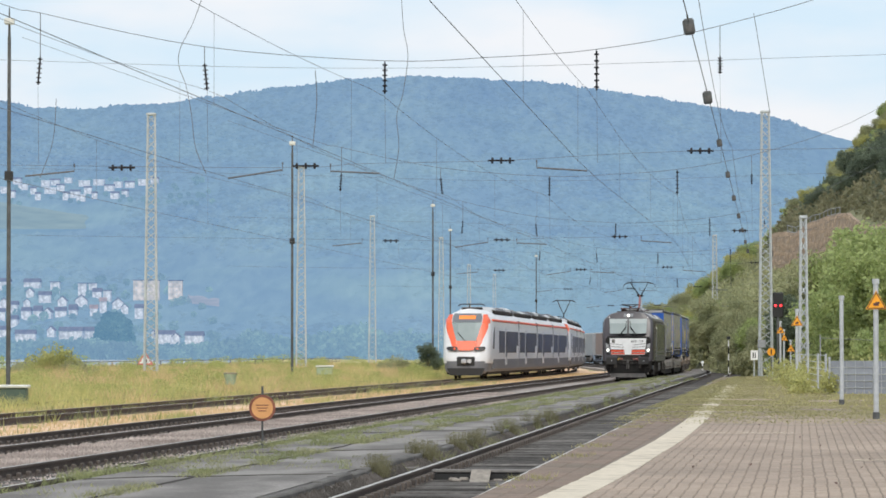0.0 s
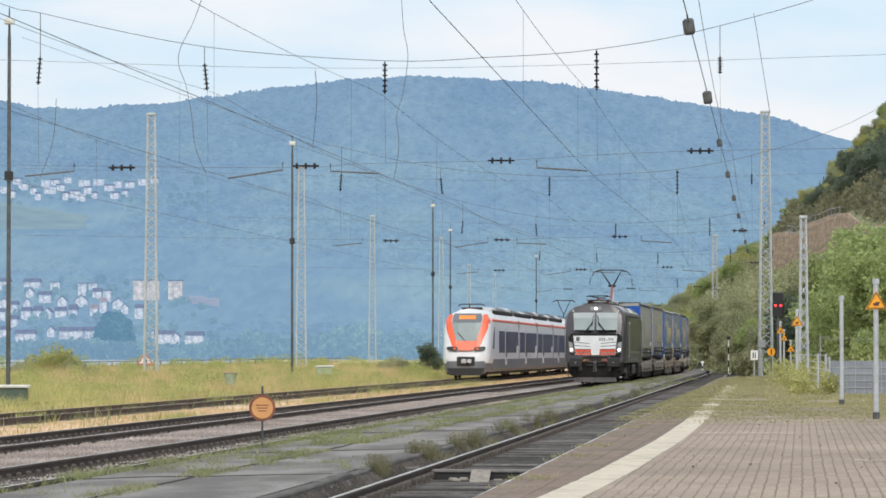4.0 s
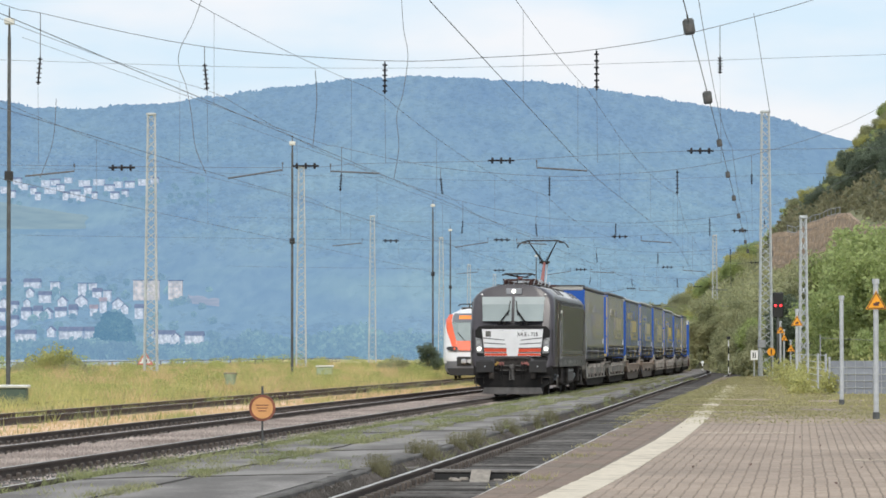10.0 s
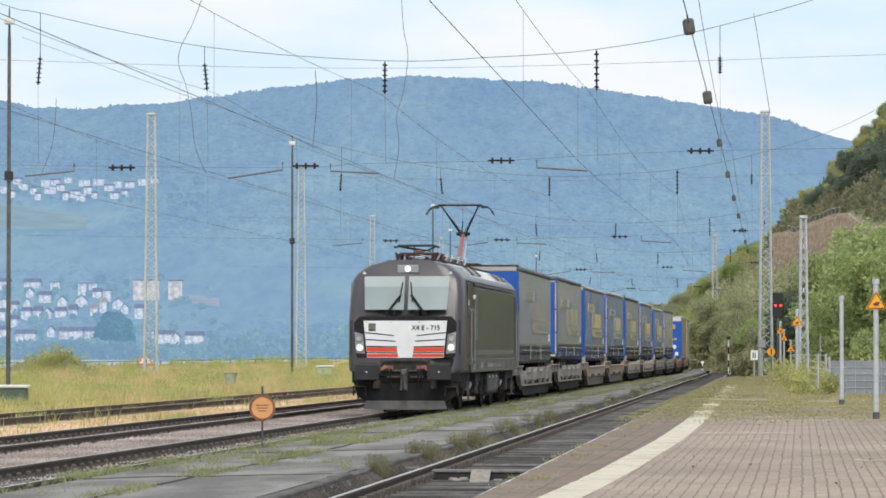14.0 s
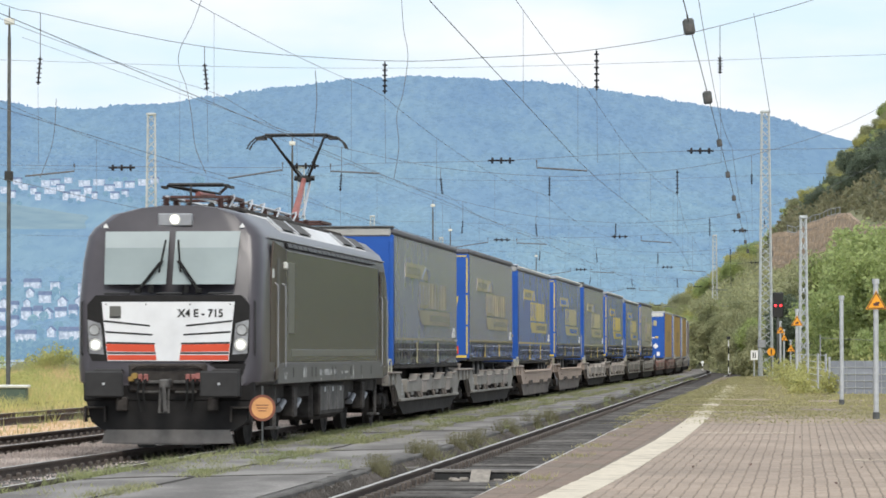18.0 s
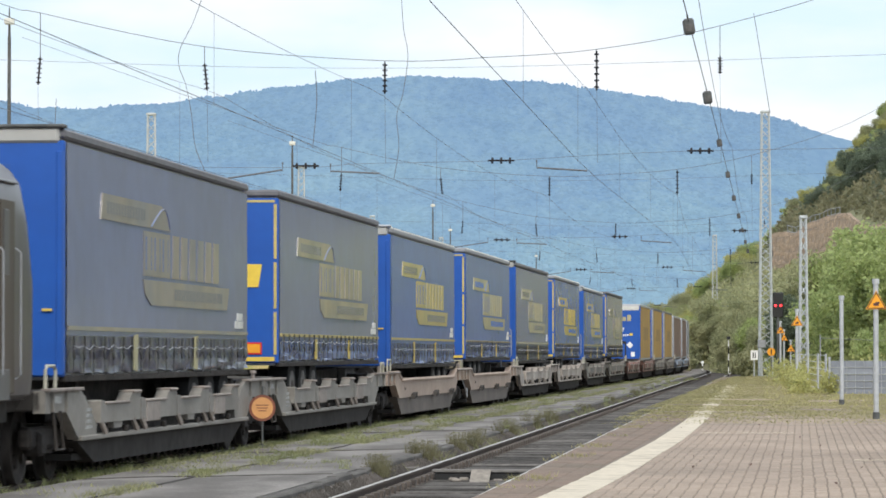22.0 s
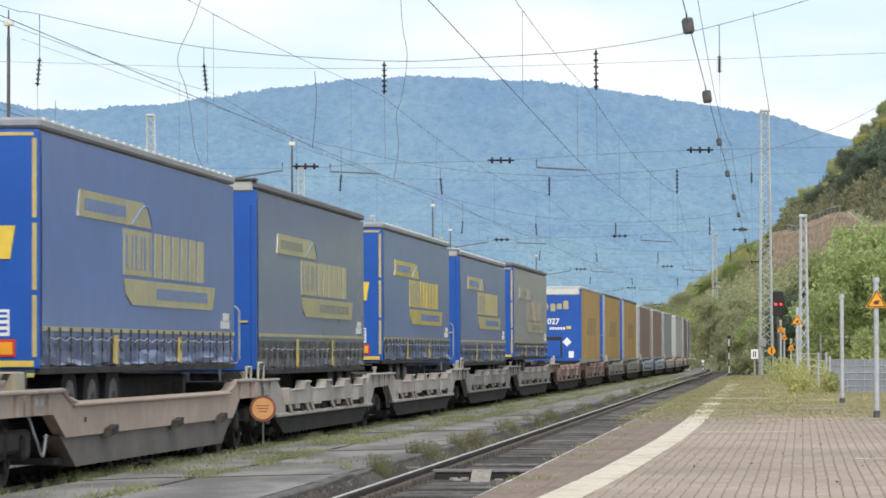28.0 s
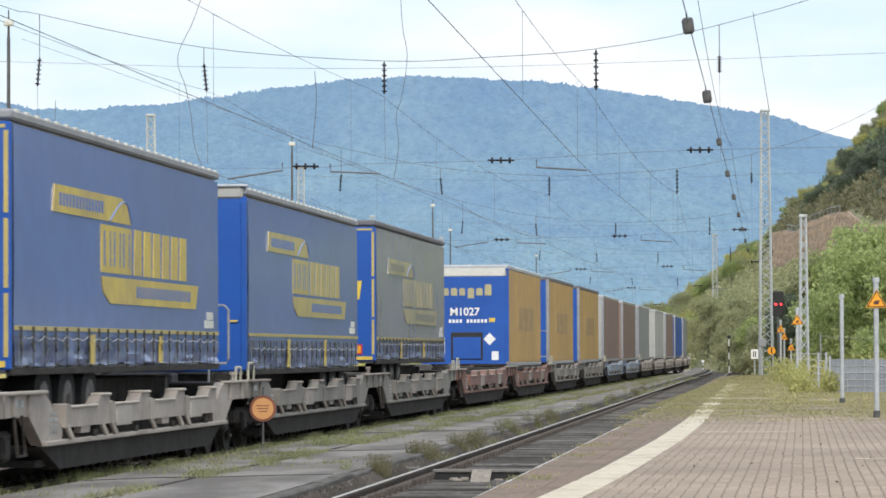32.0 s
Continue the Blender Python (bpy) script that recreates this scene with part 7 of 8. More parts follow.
        for j in range(4):
            z = random.uniform(4.18, 4.34)
            q = y + 0.8 + j * (step - 1.5) / 4
            part("roof_unit", G().prism([(-1.02, 3.75), (1.02, 3.75), (0.92, z - 0.12), (0.7, z), (-0.7, z), (-0.92, z - 0.12)], q, q + (step - 1.5) / 4 - 0.5), M["flirtgrey"] if (j + c) % 3 else M["doorgrey"], f, "boxed roof equipment")
        part("roof_grille", G().box(0.55, 1.12, y + 1.0, y + step - 1.4, 3.78, 4.02, 0.05), M["under"], f)
    for y in [3.2 + (length - 6.4) * c / cars for c in range(cars + 1)]:
        b = part("bogie", G().box(0.85, 1.1, y - 1.5, y + 1.5, 0.35, 0.6, 0.03), M["under"], f)
        for dy in (-1.1, 1.1):
            for x in (-0.83, 0.7):
                part("wheel", G().tube([(x, y + dy, 0.42), (x + 0.13, y + dy, 0.42)], 0.42, 14), M["under"], b)
    part("folded_pantograph", G().tube([(-0.1, 3.6, 4.0), (-0.1, 3.6, 4.3)], 0.05, 6).box(-0.6, 0.6, 3.9, 4.5, 4.02, 4.16, 0.04).tube([(-0.8, 3.8, 4.26), (-0.6, 3.8, 4.34), (0.6, 3.8, 4.34), (0.8, 3.8, 4.26)], 0.03, 5), M["under"], f)
    return f


rc = railcar(74.0, "white and orange electric railcar standing in the siding")
rc.matrix_basis = on_track(209.5, 74, -9.36)
rc2 = railcar(58.0, "second white and orange railcar coupled behind the first", 3)
rc2.matrix_basis = on_track(284.5, 58, -9.36)
g = G().tube([(0, 1.2, 4.1), (0, 0, 4.9)], 0.05, 6)
for s in (-1, 1):
    g.tube([(s * 0.06, 0.0, 4.9), (s * 0.55, 0.8, 6.0)], 0.04, 5)
g.tube([(-1.0, 0.8, 5.9), (-0.7, 0.8, 6.05), (0.7, 0.8, 6.05), (1.0, 0.8, 5.9)], 0.045, 5)
pn = part("pantograph", g, M["black"], rc2, "raised pantograph")
pn.matrix_basis = pose(0, 34, 0)


# ---- masts and poles ----
def lattice(x, y, top=13.6, z0=-0.3, w0=0.66, w1=0.36, full=True):
    m = thing("lattice_mast", "pale grey riveted steel lattice mast of the overhead line", "mast", pose(x, y, z0), "lattice masts")
    h = top - z0
    for k, (sx, sy) in enumerate(((-1, -1), (1, -1), (1, 1), (-1, 1))):
        a = [(sx * w0 / 2, sy * w0 / 2, 0), (sx * w1 / 2, sy * w1 / 2, h)]
        part("leg", G().tube(a, 0.05, 4, 0, 0.04), M["mastgrey"], m)
    n = int(h / 0.42)
    for t, flip in ((-1, 1), (1, 1), (-1, -1), (1, -1)):
        za, zb = [], []
        for k in range(n + 1):
            a = h * k / n
            w, s = (w0 + (w1 - w0) * a / h) / 2, flip if k % 2 else -flip
            za.append((s * w, t * w, a))
            zb.append((t * w, s * w, a))
        part("bracing", G().tube(za, 0.019, 4), M["mastgrey"], m)
        part("bracing", G().tube(zb, 0.019, 4), M["mastgrey"], m)
    part("cap", G().box(-w1 / 2 - 0.06, w1 / 2 + 0.06, -w1 / 2 - 0.06, w1 / 2 + 0.06, h, h + 0.12, 0.02), M["mastgrey"], m)
    part("footing", G().box(-0.7, 0.7, -0.7, 0.7, -0.4, 0.25, 0.05), M["concrete"], m)
    return m


MASTS_L = ((-14.86, 185.6), (-9.30, 239.2), (-6.29, 325), (-0.18, 386), (3.61, 507), (8.04, 570))
MASTS_R = ((16.26, 183.8), (28.23, 378.8))
for x, y in MASTS_L + MASTS_R:
    lattice(x, y, z0=-0.35)
lattice(14.33, 145.0, 6.85, -0.2, 0.34, 0.2)
for x, y in ((-21.0, 82), (15.5, 82), (-18.6, 136), (20.0, 136)):
    lattice(x, y)

for k, (x, y, top) in enumerate(((-13.82, 116, 12.5), (-7.61, 184, 12.5), (-0.73, 262, 12.5), (0.63, 315, 12.5), (10.22, 400, 12.5))):
    p = thing("light_pole", "slender dark steel pole with a lantern on top", "pole", pose(x, y, 0.1), "light poles")
    part("shaft", G().tube([(0, 0, 0), (0, 0, top - 1.0)], 0.075, 10, 0, 0.055), M["mastdark"], p)
    part("spike", G().tube([(0, 0, top - 1.0), (0, 0, top - 0.1)], 0.05, 6, 0, 0.02), M["mastdark"], p)
    part("lantern", G().box(-0.16, 0.16, -0.12, 0.12, top - 0.62, top - 0.42, 0.03), M["palelabel"], p, "small pale lantern")
    part("clamp", G().box(-0.13, 0.13, -0.13, 0.13, 6.9, 7.2, 0.02), M["black"], p)


# ---- overhead line ----
def wire(name, pts, r, parent, material=None):
    return part(name, G().tube(pts, r, 5), material or M["wire"], parent)


def insulator_rod(parent, a, b, n=6, r=0.058):
    a, b = Vector(a), Vector(b)
    return part("insulator", ribbed(a, b, n, r, 0.022), M["insul"], parent, "dark ribbed insulator")


SPAN = {"top": [(-21.0, 13.3), (-10.72, 9.65), (-9.07, 9.18), (-5.39, 8.42), (-1.32, 8.1), (1.09, 8.18), (3.47, 8.36), (6.24, 8.89), (9.96, 10.12), (15.5, 13.2)],
        "upper": [(-21.0, 8.4), (-10.72, 8.14), (-3.99, 7.95), (1.47, 7.97), (9.96, 8.24), (15.5, 8.4)],
        "lower": [(-21.0, 5.9), (-10.72, 5.76), (-3.61, 5.69), (-1.83, 5.78), (1.31, 5.85), (5.79, 6.07), (15.5, 6.2)]}
HANG = (((-9.07, 8.19), (-9.12, 7.56)), ((-5.37, 8.04), (-5.31, 7.43)), ((-1.31, 8.06), (-1.31, 7.36)), ((3.46, 8.32), (3.46, 7.43)), ((6.24, 8.19), (6.24, 7.81)))
SPANS_Y = (82.0, 136.0, 185.0, 240.0, 325.0)
for k, Y in enumerate(SPANS_Y):
    sh = track(Y, 0)[0].x - track(82.0, 0)[0].x
    sp = thing("headspan", "span of cross wires with insulators over the tracks", "overhead line", None, "headspans")
    for key, pts in SPAN.items():
        wire("cross_wire", smooth_pts([(x + sh, Y, z) for x, z in pts], 5), 0.008 if key == "top" else 0.0045, sp)
    for (x0, z0), (x1, z1) in HANG:
        top = np.interp(x0, [p[0] for p in SPAN["top"]], [p[1] for p in SPAN["top"]])
        wire("hanger", [(x0 + sh, Y, top), (x0 + sh, Y, z0)], 0.010, sp)
        insulator_rod(sp, (x0 + sh, Y, z0), (x1 + sh, Y, z1))
        wire("drop_wire", [(x1 + sh, Y, z1), (x1 + sh + 0.02, Y, 5.8)], 0.004, sp)
    for x, z in ((-7.23, 5.69), (-3.09, 5.73), (1.31, 5.85), (5.79, 6.07)):
        part("insulator", ribbed((x + sh - 0.3, Y, z), (x + sh + 0.3, Y, z), 3, 0.072, 0.022), M["insul"], sp)
    for (xa, za), (xb, zb) in (((-2.53, 5.66), (-1.42, 5.56)), ((2.11, 5.74), (3.25, 5.62)), ((-3.61, 5.69), (-4.84, 5.45)), ((-8.3, 5.66), (-9.4, 5.5))):
        part("steady_arm", G().tube([(xa + sh, Y, za + 0.12), (xa + sh, Y, za - 0.05), (xb + sh, Y, zb)], 0.022, 6), M["wire"], sp)

# contact and carrying wires over each track
def stagger(s):
    """The near track's contact wire swings from side to side between its spans."""
    return near(s) + float(np.interp(s, [-20, 28, 82, 136, 185, 240, 325, 420], [0.25, 0.08, -0.2, 0.37, -0.2, 0.2, -0.2, 0.0]))


for d, off in ((0.0, 0.41), (near, 0.0), (-3.95, 0.7), (-9.36, 0.8)):
    ow = thing("contact_line", "contact wire with its carrying wire and droppers", "overhead line", None, "contact lines")
    ss = along(5, 420, 9)
    ys = [-40.0, 28.0] + list(SPANS_Y) + [385.0, 440.0]

    def carry(s):
        for a, b in zip(ys, ys[1:]):
            if a <= s <= b:
                f = (s - a) / (b - a)
                return 7.38 - 1.5 * f * (1 - f)
        return 7.38
    lo, hi = [], []
    for s in ss:
        p, _ = track(s, stagger if d is near else d + off)
        lo.append((p.x, p.y, 5.55))
        hi.append((p.x, p.y, carry(s)))
    wire("contact_wire", lo, 0.0058, ow)
    fine = [track(s, stagger if d is near else d + off)[0] for s in along(5, 420, 3)]
    wire("carrying_wire", [(p.x, p.y, carry(s)) for p, s in zip(fine, along(5, 420, 3))], 0.005, ow)
    for a, b in list(zip(lo, hi))[::2]:
        wire("dropper", [a, b], 0.0035, ow)

jm = thing("jumper_cables", "loose jumper cables hanging between the wires", "cable")
for pts in (((-0.97, 85, 9.82), (-0.92, 85, 9.09), (-0.82, 85, 8.43), (-0.95, 85, 7.51), (-1.08, 85, 7.05), (-1.03, 85, 6.33), (-1.15, 85, 5.56)),
            ((-5.23, 79, 9.23), (-5.43, 79, 8.68), (-5.7, 79, 8.13), (-5.73, 79, 7.76), (-5.58, 79, 7.33), (-5.46, 79, 6.72), (-5.37, 79, 5.99), (-5.13, 79, 5.4)),
            ((-2.48, 70.7, 7.0), (-2.45, 70.7, 6.4), (-2.53, 70.7, 5.5)), ((7.0, 82, 9.18), (7.16, 82, 8.19), (7.36, 82, 6.92)),
            ((-9.07, 82, 5.46), (-8.78, 82, 6.3), (-8.71, 82, 7.24))):
    wire("jumper", smooth_pts(pts, 5), 0.0075, jm)

# lamps strung on a cable over the platform edge
lc = thing("lamp_cable", "cable over the platform edge carrying small lamps", "cable")
fine = [track(s, beside(2.555))[0] for s in along(20, 270, 6)]
wire("cable", [(p.x, p.y, 6.86) for p in fine], 0.009, lc)
wire("cable", [(p.x + 0.12, p.y, 7.6 - 0.6 * math.sin((p.y % 54) / 54 * math.pi)) for p in fine], 0.006, lc)
for k in range(9):
    p, _ = track(59.6 + 16.4 * k, beside(2.555))
    lp = thing("hanging_lamp", "small grey box lamp hanging from a cable", "lamp", pose(p.x, p.y, 6.78, 0, -8), "hanging lamps")
    part("housing", G().box(-0.09, 0.09, -0.09, 0.09, -0.14, 0.12, 0.03), M["mastdark"], lp)
    part("glass", G().box(-0.07, 0.07, -0.095, 0.095, -0.10, 0.03, 0.01), M["undergrey"], lp)
    part("hook", G().tube([(0, 0, 0.1), (0, 0, 0.2)], 0.015, 5), M["black"], lp)
    if k > 1:
        lp.scale = (0.72, 0.72, 0.72)

# ---- platforms ----
strip("paved_platform", beside(1.66), 40, 0.373, 0.373, -12, 176, M["paverbed"], cat="platform", label="bed of the paved station platform", thick=0.8)
lp = strip("low_platform", 1.50, beside(-1.22), 0.06, 0.10, -12, 318, M["asphalt"], cat="platform", label="low worn asphalt platform between the tracks", thick=0.5, step=3)
kb = tagged(new("platform_edge"), "stone edging of the low platform", "kerb", "", "structure")
kerb_mesh = G().box(-0.07, 0.07, -0.745, 0.745, -0.28, 0.0, 0.02).mesh("kerb", M["kerb"])
for k in range(195):
    s = 24 + 1.5 * k
    ob = new("kerb", kerb_mesh)
    ob.parent = kb
    ob.matrix_basis = on_track(s, 0, beside(-1.16)) @ pose(random.uniform(-0.02, 0.015), 0, 0.098 + random.uniform(-0.012, 0.012), 0, random.uniform(-2, 2), random.uniform(-0.3, 0.3))
strip("kerb_gravel", beside(-1.09), beside(-0.86), 0.035, -0.12, 20, 200, M["dirtgravel"], cat="gravel", label="dirty gravel banked against the platform kerb", thick=0.1)
ke = tagged(new("platform_kerb"), "concrete edging of the paved platform", "kerb", "", "structure")
edge_mesh = G().box(-0.09, 0.25, -0.49, 0.49, -0.5, 0.0, 0.015).mesh("edging", M["edgepaver"])
for k in range(148):
    ob = new("edging", edge_mesh)
    ob.parent = ke
    ob.matrix_basis = on_track(26 + 1.0 * k, 0, beside(1.60)) @ pose(0, 0, 0.374 + random.uniform(-0.006, 0.006))


def paver_top(l, w, c=0.007):
    return [(-w / 2, -l / 2, -0.05), (w / 2, -l / 2, -0.05), (w / 2, l / 2, -0.05), (-w / 2, l / 2, -0.05),
            (-w / 2, -l / 2, -c), (w / 2, -l / 2, -c), (w / 2, l / 2, -c), (-w / 2, l / 2, -c),
            (-w / 2 + c, -l / 2 + c, 0), (w / 2 - c, -l / 2 + c, 0), (w / 2 - c, l / 2 - c, 0), (-w / 2 + c, l / 2 - c, 0)]


PF = [(0, 1, 5, 4), (1, 2, 6, 5), (2, 3, 7, 6), (3, 0, 4, 7), (4, 5, 9, 8), (5, 6, 10, 9), (6, 7, 11, 10), (7, 4, 8, 11), (8, 9, 10, 11)]


def pave(d0, d1, s0, s1, w, l, material, parent, near, name="paver", gap=0.009, jitter=0.0015, bond=0.0):
    """Stones in running bond: those before `near` as pieces, the rest joined."""
    me = G().add(paver_top(l - gap, w - gap), PF).mesh(name, material)
    rest = G()
    n = 0
    rows = int((s1 - s0) / l)
    for c in range(rows):
        s = s0 + (c + 0.5) * l
        d = d0 + w / 2 + (bond * w if c % 2 else 0)
        while d < d1:
            e = d + 0.005 * math.sin(s * 5.1 + 2.0 * noise.noise((d * 0.8, s * 0.25, 4))) + 0.014 * noise.noise((d * 0.5, s * 0.6, 0))
            p, u = track(s, e)
            dz = 0.38 + random.uniform(-jitter, jitter)
            r = p.x / p.y
            if r < 0.1235:
                if s < near and n < 300:
                    ob = new(name, me)
                    ob.parent = parent
                    ob.matrix_basis = on_track(s, 0, e) @ pose(0, 0, dz)
                    n += 1
                else:
                    q = on_track(s, 0, e)
                    rest.add([q @ Vector((x, y, z + dz)) for x, y, z in paver_top(l - gap, w - gap)], PF)
            d += w
    ob = part(name + "_field", rest, material, parent)
    tagged(ob, "", "", "", "stuff")
    return ob


pv = tagged(new("pavement"), "brown-grey concrete block paving of the platform", "paving", "", "structure")
# island random tint for the joined blocks
for key in ("paver", "edgepaver", "stripe"):
    nt = M[key].node_tree
    hs = [n for n in nt.nodes if n.type == "HUE_SAT"][0]
    ge = nt.nodes.new("ShaderNodeNewGeometry")
    mr = nt.nodes.new("ShaderNodeMapRange")
    mr.inputs["To Min"].default_value, mr.inputs["To Max"].default_value = 0.92, 1.07
    nt.links.new(ge.outputs["Random Per Island"], mr.inputs["Value"])
    old = hs.inputs["Value"].links[0].from_socket
    mu = nt.nodes.new("ShaderNodeMath")
    mu.operation = "MULTIPLY"
    nt.links.new(old, mu.inputs[0])
    nt.links.new(mr.outputs[0], mu.inputs[1])
    nt.links.new(mu.outputs[0], hs.inputs["Value"])

# signs on posts
def post(x, y, top, sign=True, tilt=0.0):
    p = thing("sign_post" if sign else "post", "pale grey steel post with an orange warning triangle" if sign else "bare pale grey steel post on the platform", "post", pose(x, y, 0.37), "posts on the platform")
    h = top - 0.38
    part("pole", G().tube([(0, 0, 0.02), (0, 0, h)], 0.045, 12), M["galv"], p)
    part("pole_cap", G().tube([(0, 0, h - 0.09), (0, 0, h)], 0.062, 12), M["galv"], p)
    part("foot", G().tube([(0, 0, 0), (0, 0, 0.13)], 0.062, 10), M["mastdark"], p)
    if sign:
        z = h - 0.55
        tri = lambda r, k: [(r * math.sin(a), z + 0.13 + r * math.cos(a)) for a in (0, math.tau / 3, -math.tau / 3)]
        s = part("sign", G().prism(tri(0.215, 0), -0.062, -0.055), M["orange"], p, "orange triangular warning sign")
        b = G().prism(tri(0.195, 0), -0.064, -0.061)
        part("border", b, M["black"], s)
        part("sign_face", G().prism(tri(0.165, 0), -0.067, -0.063), M["orange"], s)
        part("symbol", G().box(-0.05, 0.04, -0.070, -0.066, z + 0.08, z + 0.13, 0.01).box(-0.02, 0.06, -0.070, -0.066, z + 0.12, z + 0.15, 0.01), M["rust"], s)
    return p


post(7.50, 63.2, 2.82)
post(8.75, 80.1, 2.79, False)
post(10.92, 112.6, 2.89)
post(14.28, 154.4, 2.87)
post(15.7, 168.0, 2.6)
post(15.25, 160.0, 2.1)

# slatted panel fence across the back of the platform, and mesh panels beside it
fe = thing("panel_fence", "grey slatted double-bar fence at the platform end", "fence")
for k, (x0, y0, x1, y1) in enumerate(((10.75, 101.5, 13.25, 100.6), (13.25, 100.6, 15.75, 99.7))):
    a, b = Vector((x0, y0, 0)), Vector((x1, y1, 0))
    u = (b - a).normalized()
    for r in range(5):
        z = 0.36 + 0.19 * r
        m = Matrix(((u.x, -u.y, 0, a.x), (u.y, u.x, 0, a.y), (0, 0, 1, z), (0, 0, 0, 1)))
        ob = part("slat", G().box(0.04, 2.42, -0.012, 0.012, 0.005, 0.178, 0.004, 0, m), M["slat"], fe)
        part("bar", G().tube([m @ Vector((0, -0.03, 0)), m @ Vector((2.5, -0.03, 0))], 0.008, 4), M["galv"], fe)
    for j in range(11):
        p = a + u * 0.245 * j
        part("wire_upright", G().tube([(p.x, p.y - 0.03, 0.36), (p.x, p.y - 0.03, 1.33)], 0.006, 4), M["galv"], fe)
    for p in (a, b):
        part("fence_post", G().box(p.x - 0.03, p.x + 0.03, p.y - 0.03, p.y + 0.03, 0.3, 1.40, 0.005), M["galv"], fe)
gf = thing("mesh_fence", "light grey mesh fence half hidden in climbing plants", "fence")
pts = [(10.7, 102), (11.3, 110), (12.0, 120), (12.9, 132), (14.0, 146)]
for (xa, ya), (xb, yb) in zip(pts, pts[1:]):
    part("fence_post", G().tube([(xa, ya, 0.3), (xa, ya, 1.5)], 0.035, 6), M["galv"], gf)
    for r in range(6):
        part("wire", G().tube([(xa, ya, 0.45 + 0.2 * r), (xb, yb, 0.45 + 0.2 * r)], 0.008, 4), M["galv"], gf)
ga = thing("guard_wire", "thin wire strung on stakes above the fence", "wire")
part("line", G().tube([(12.2, 118, 2.0), (14.0, 116, 1.9), (16.5, 114, 2.0)], 0.006, 4), M["trimgrey"], ga)
for x, y in ((12.2, 118), (16.5, 114)):
    part("stake", G().tube([(x, y, -0.1), (x, y, 2.1)], 0.02, 6), M["trimgrey"], ga)

# plants over the fence
pl = []
for x, y, z, r, n in ((10.75, 101.3, 0.75, 0.5, 700), (11.4, 106, 0.8, 0.8, 900), (11.9, 114, 0.8, 0.9, 900), (12.6, 124, 0.8, 1.0, 900), (10.5, 103, 0.4, 0.6, 600), (13.4, 137, 0.9, 1.1, 800), (13.8, 118, 0.9, 1.3, 900), (15.6, 118, 0.9, 1.4, 900), (10.0, 102.5, 0.65, 0.5, 900), (10.2, 104.5, 0.7, 0.55, 900), (10.4, 107, 0.75, 0.6, 900), (10.9, 112, 0.8, 0.7, 900), (11.4, 119, 0.8, 0.8, 900), (11.9, 127, 0.85, 0.8, 900), (12.5, 136, 0.9, 0.9, 900), (9.8, 101.5, 0.5, 0.35, 500)):
    v = rng.normal(size=(n, 3))
    v /= np.linalg.norm(v, axis=1)[:, None]
    pl.append(np.array([x, y, z - 0.1]) + v[:int(n * 0.6)] * r * 0.85 * rng.uniform(0.4, 1.2, (int(n * 0.6), 1)) * np.array([0.6, 1, 0.7]))
tagged(part("climbing_plants", tri_mesh("climbing_plants", leaves(np.concatenate(pl), 0.05), M["leafy"])), "yellow-green climbing plants on the fence", "plants", "", "stuff")

# joints and cracks of the low platform, and leaves blown on the paving
jt = tagged(new("asphalt_joints"), "open joints in the low platform's asphalt", "joint", "", "structure")
for k in range(4):
    s = 41 + 14 * k + random.uniform(-3, 3)
    pts = [track(s + 1.3 * f + random.uniform(-0.35, 0.35), 1.55 + (near(s) - 1.3 - 1.55) * f)[0] for f in (0, 0.25, 0.5, 0.75, 1)]
    part("joint", G().tube([(p.x, p.y, 0.068 + 0.035 * i / 4) for i, p in enumerate(pts)], 0.006, 4), M["kerb"], jt)
part("joint", G().tube([(*track(s, 2.78 + 0.1 * noise.noise((s * 0.4, 0, 0)))[0].xy, 0.082) for s in along(30, 150, 1.5)], 0.012, 4), M["under"], jt)
v = np.stack([rng.uniform(1.5, 7.0, 46), rng.uniform(30, 62, 46), np.full(46, 0.392)], 1)
tagged(part("fallen_leaves", tri_mesh("fallen_leaves", leaves(v[(v[:, 0] / v[:, 1] < 0.12) & (v[:, 0] > 0.0983 * v[:, 1] - 2.2)], 0.018), M["rust"])), "brown leaves blown about on the paving", "leaves", "", "stuff")

# round orange board on an iron stake at the low platform
ds = thing("round_sign", "round orange board on an iron stake on the asphalt", "sign", pose(-2.80, 56.6, 0.06))
part("stake", G().tube([(0, 0, 0), (0, 0, 0.95)], 0.017, 8), M["mastdark"], ds)
part("base", G().disc((0, 0, 0.02), (0, 0, 1), 0.07, 0.04, 12), M["mastdark"], ds)
bd = part("board", G().disc((0, -0.03, 0.615), (0, 1, 0), 0.205, 0.014, 32), M["discrim"], ds, "brown rim of the board")
part("face", G().disc((0, -0.04, 0.615), (0, 1, 0), 0.165, 0.012, 32), M["discorange"], bd, "orange face of the board")
for z, w in ((0.66, 0.2), (0.615, 0.17), (0.57, 0.13)):
    part("line_bar", G().box(-w / 2, w / 2, -0.050, -0.044, z - 0.007, z + 0.007), M["discrim"], bd)

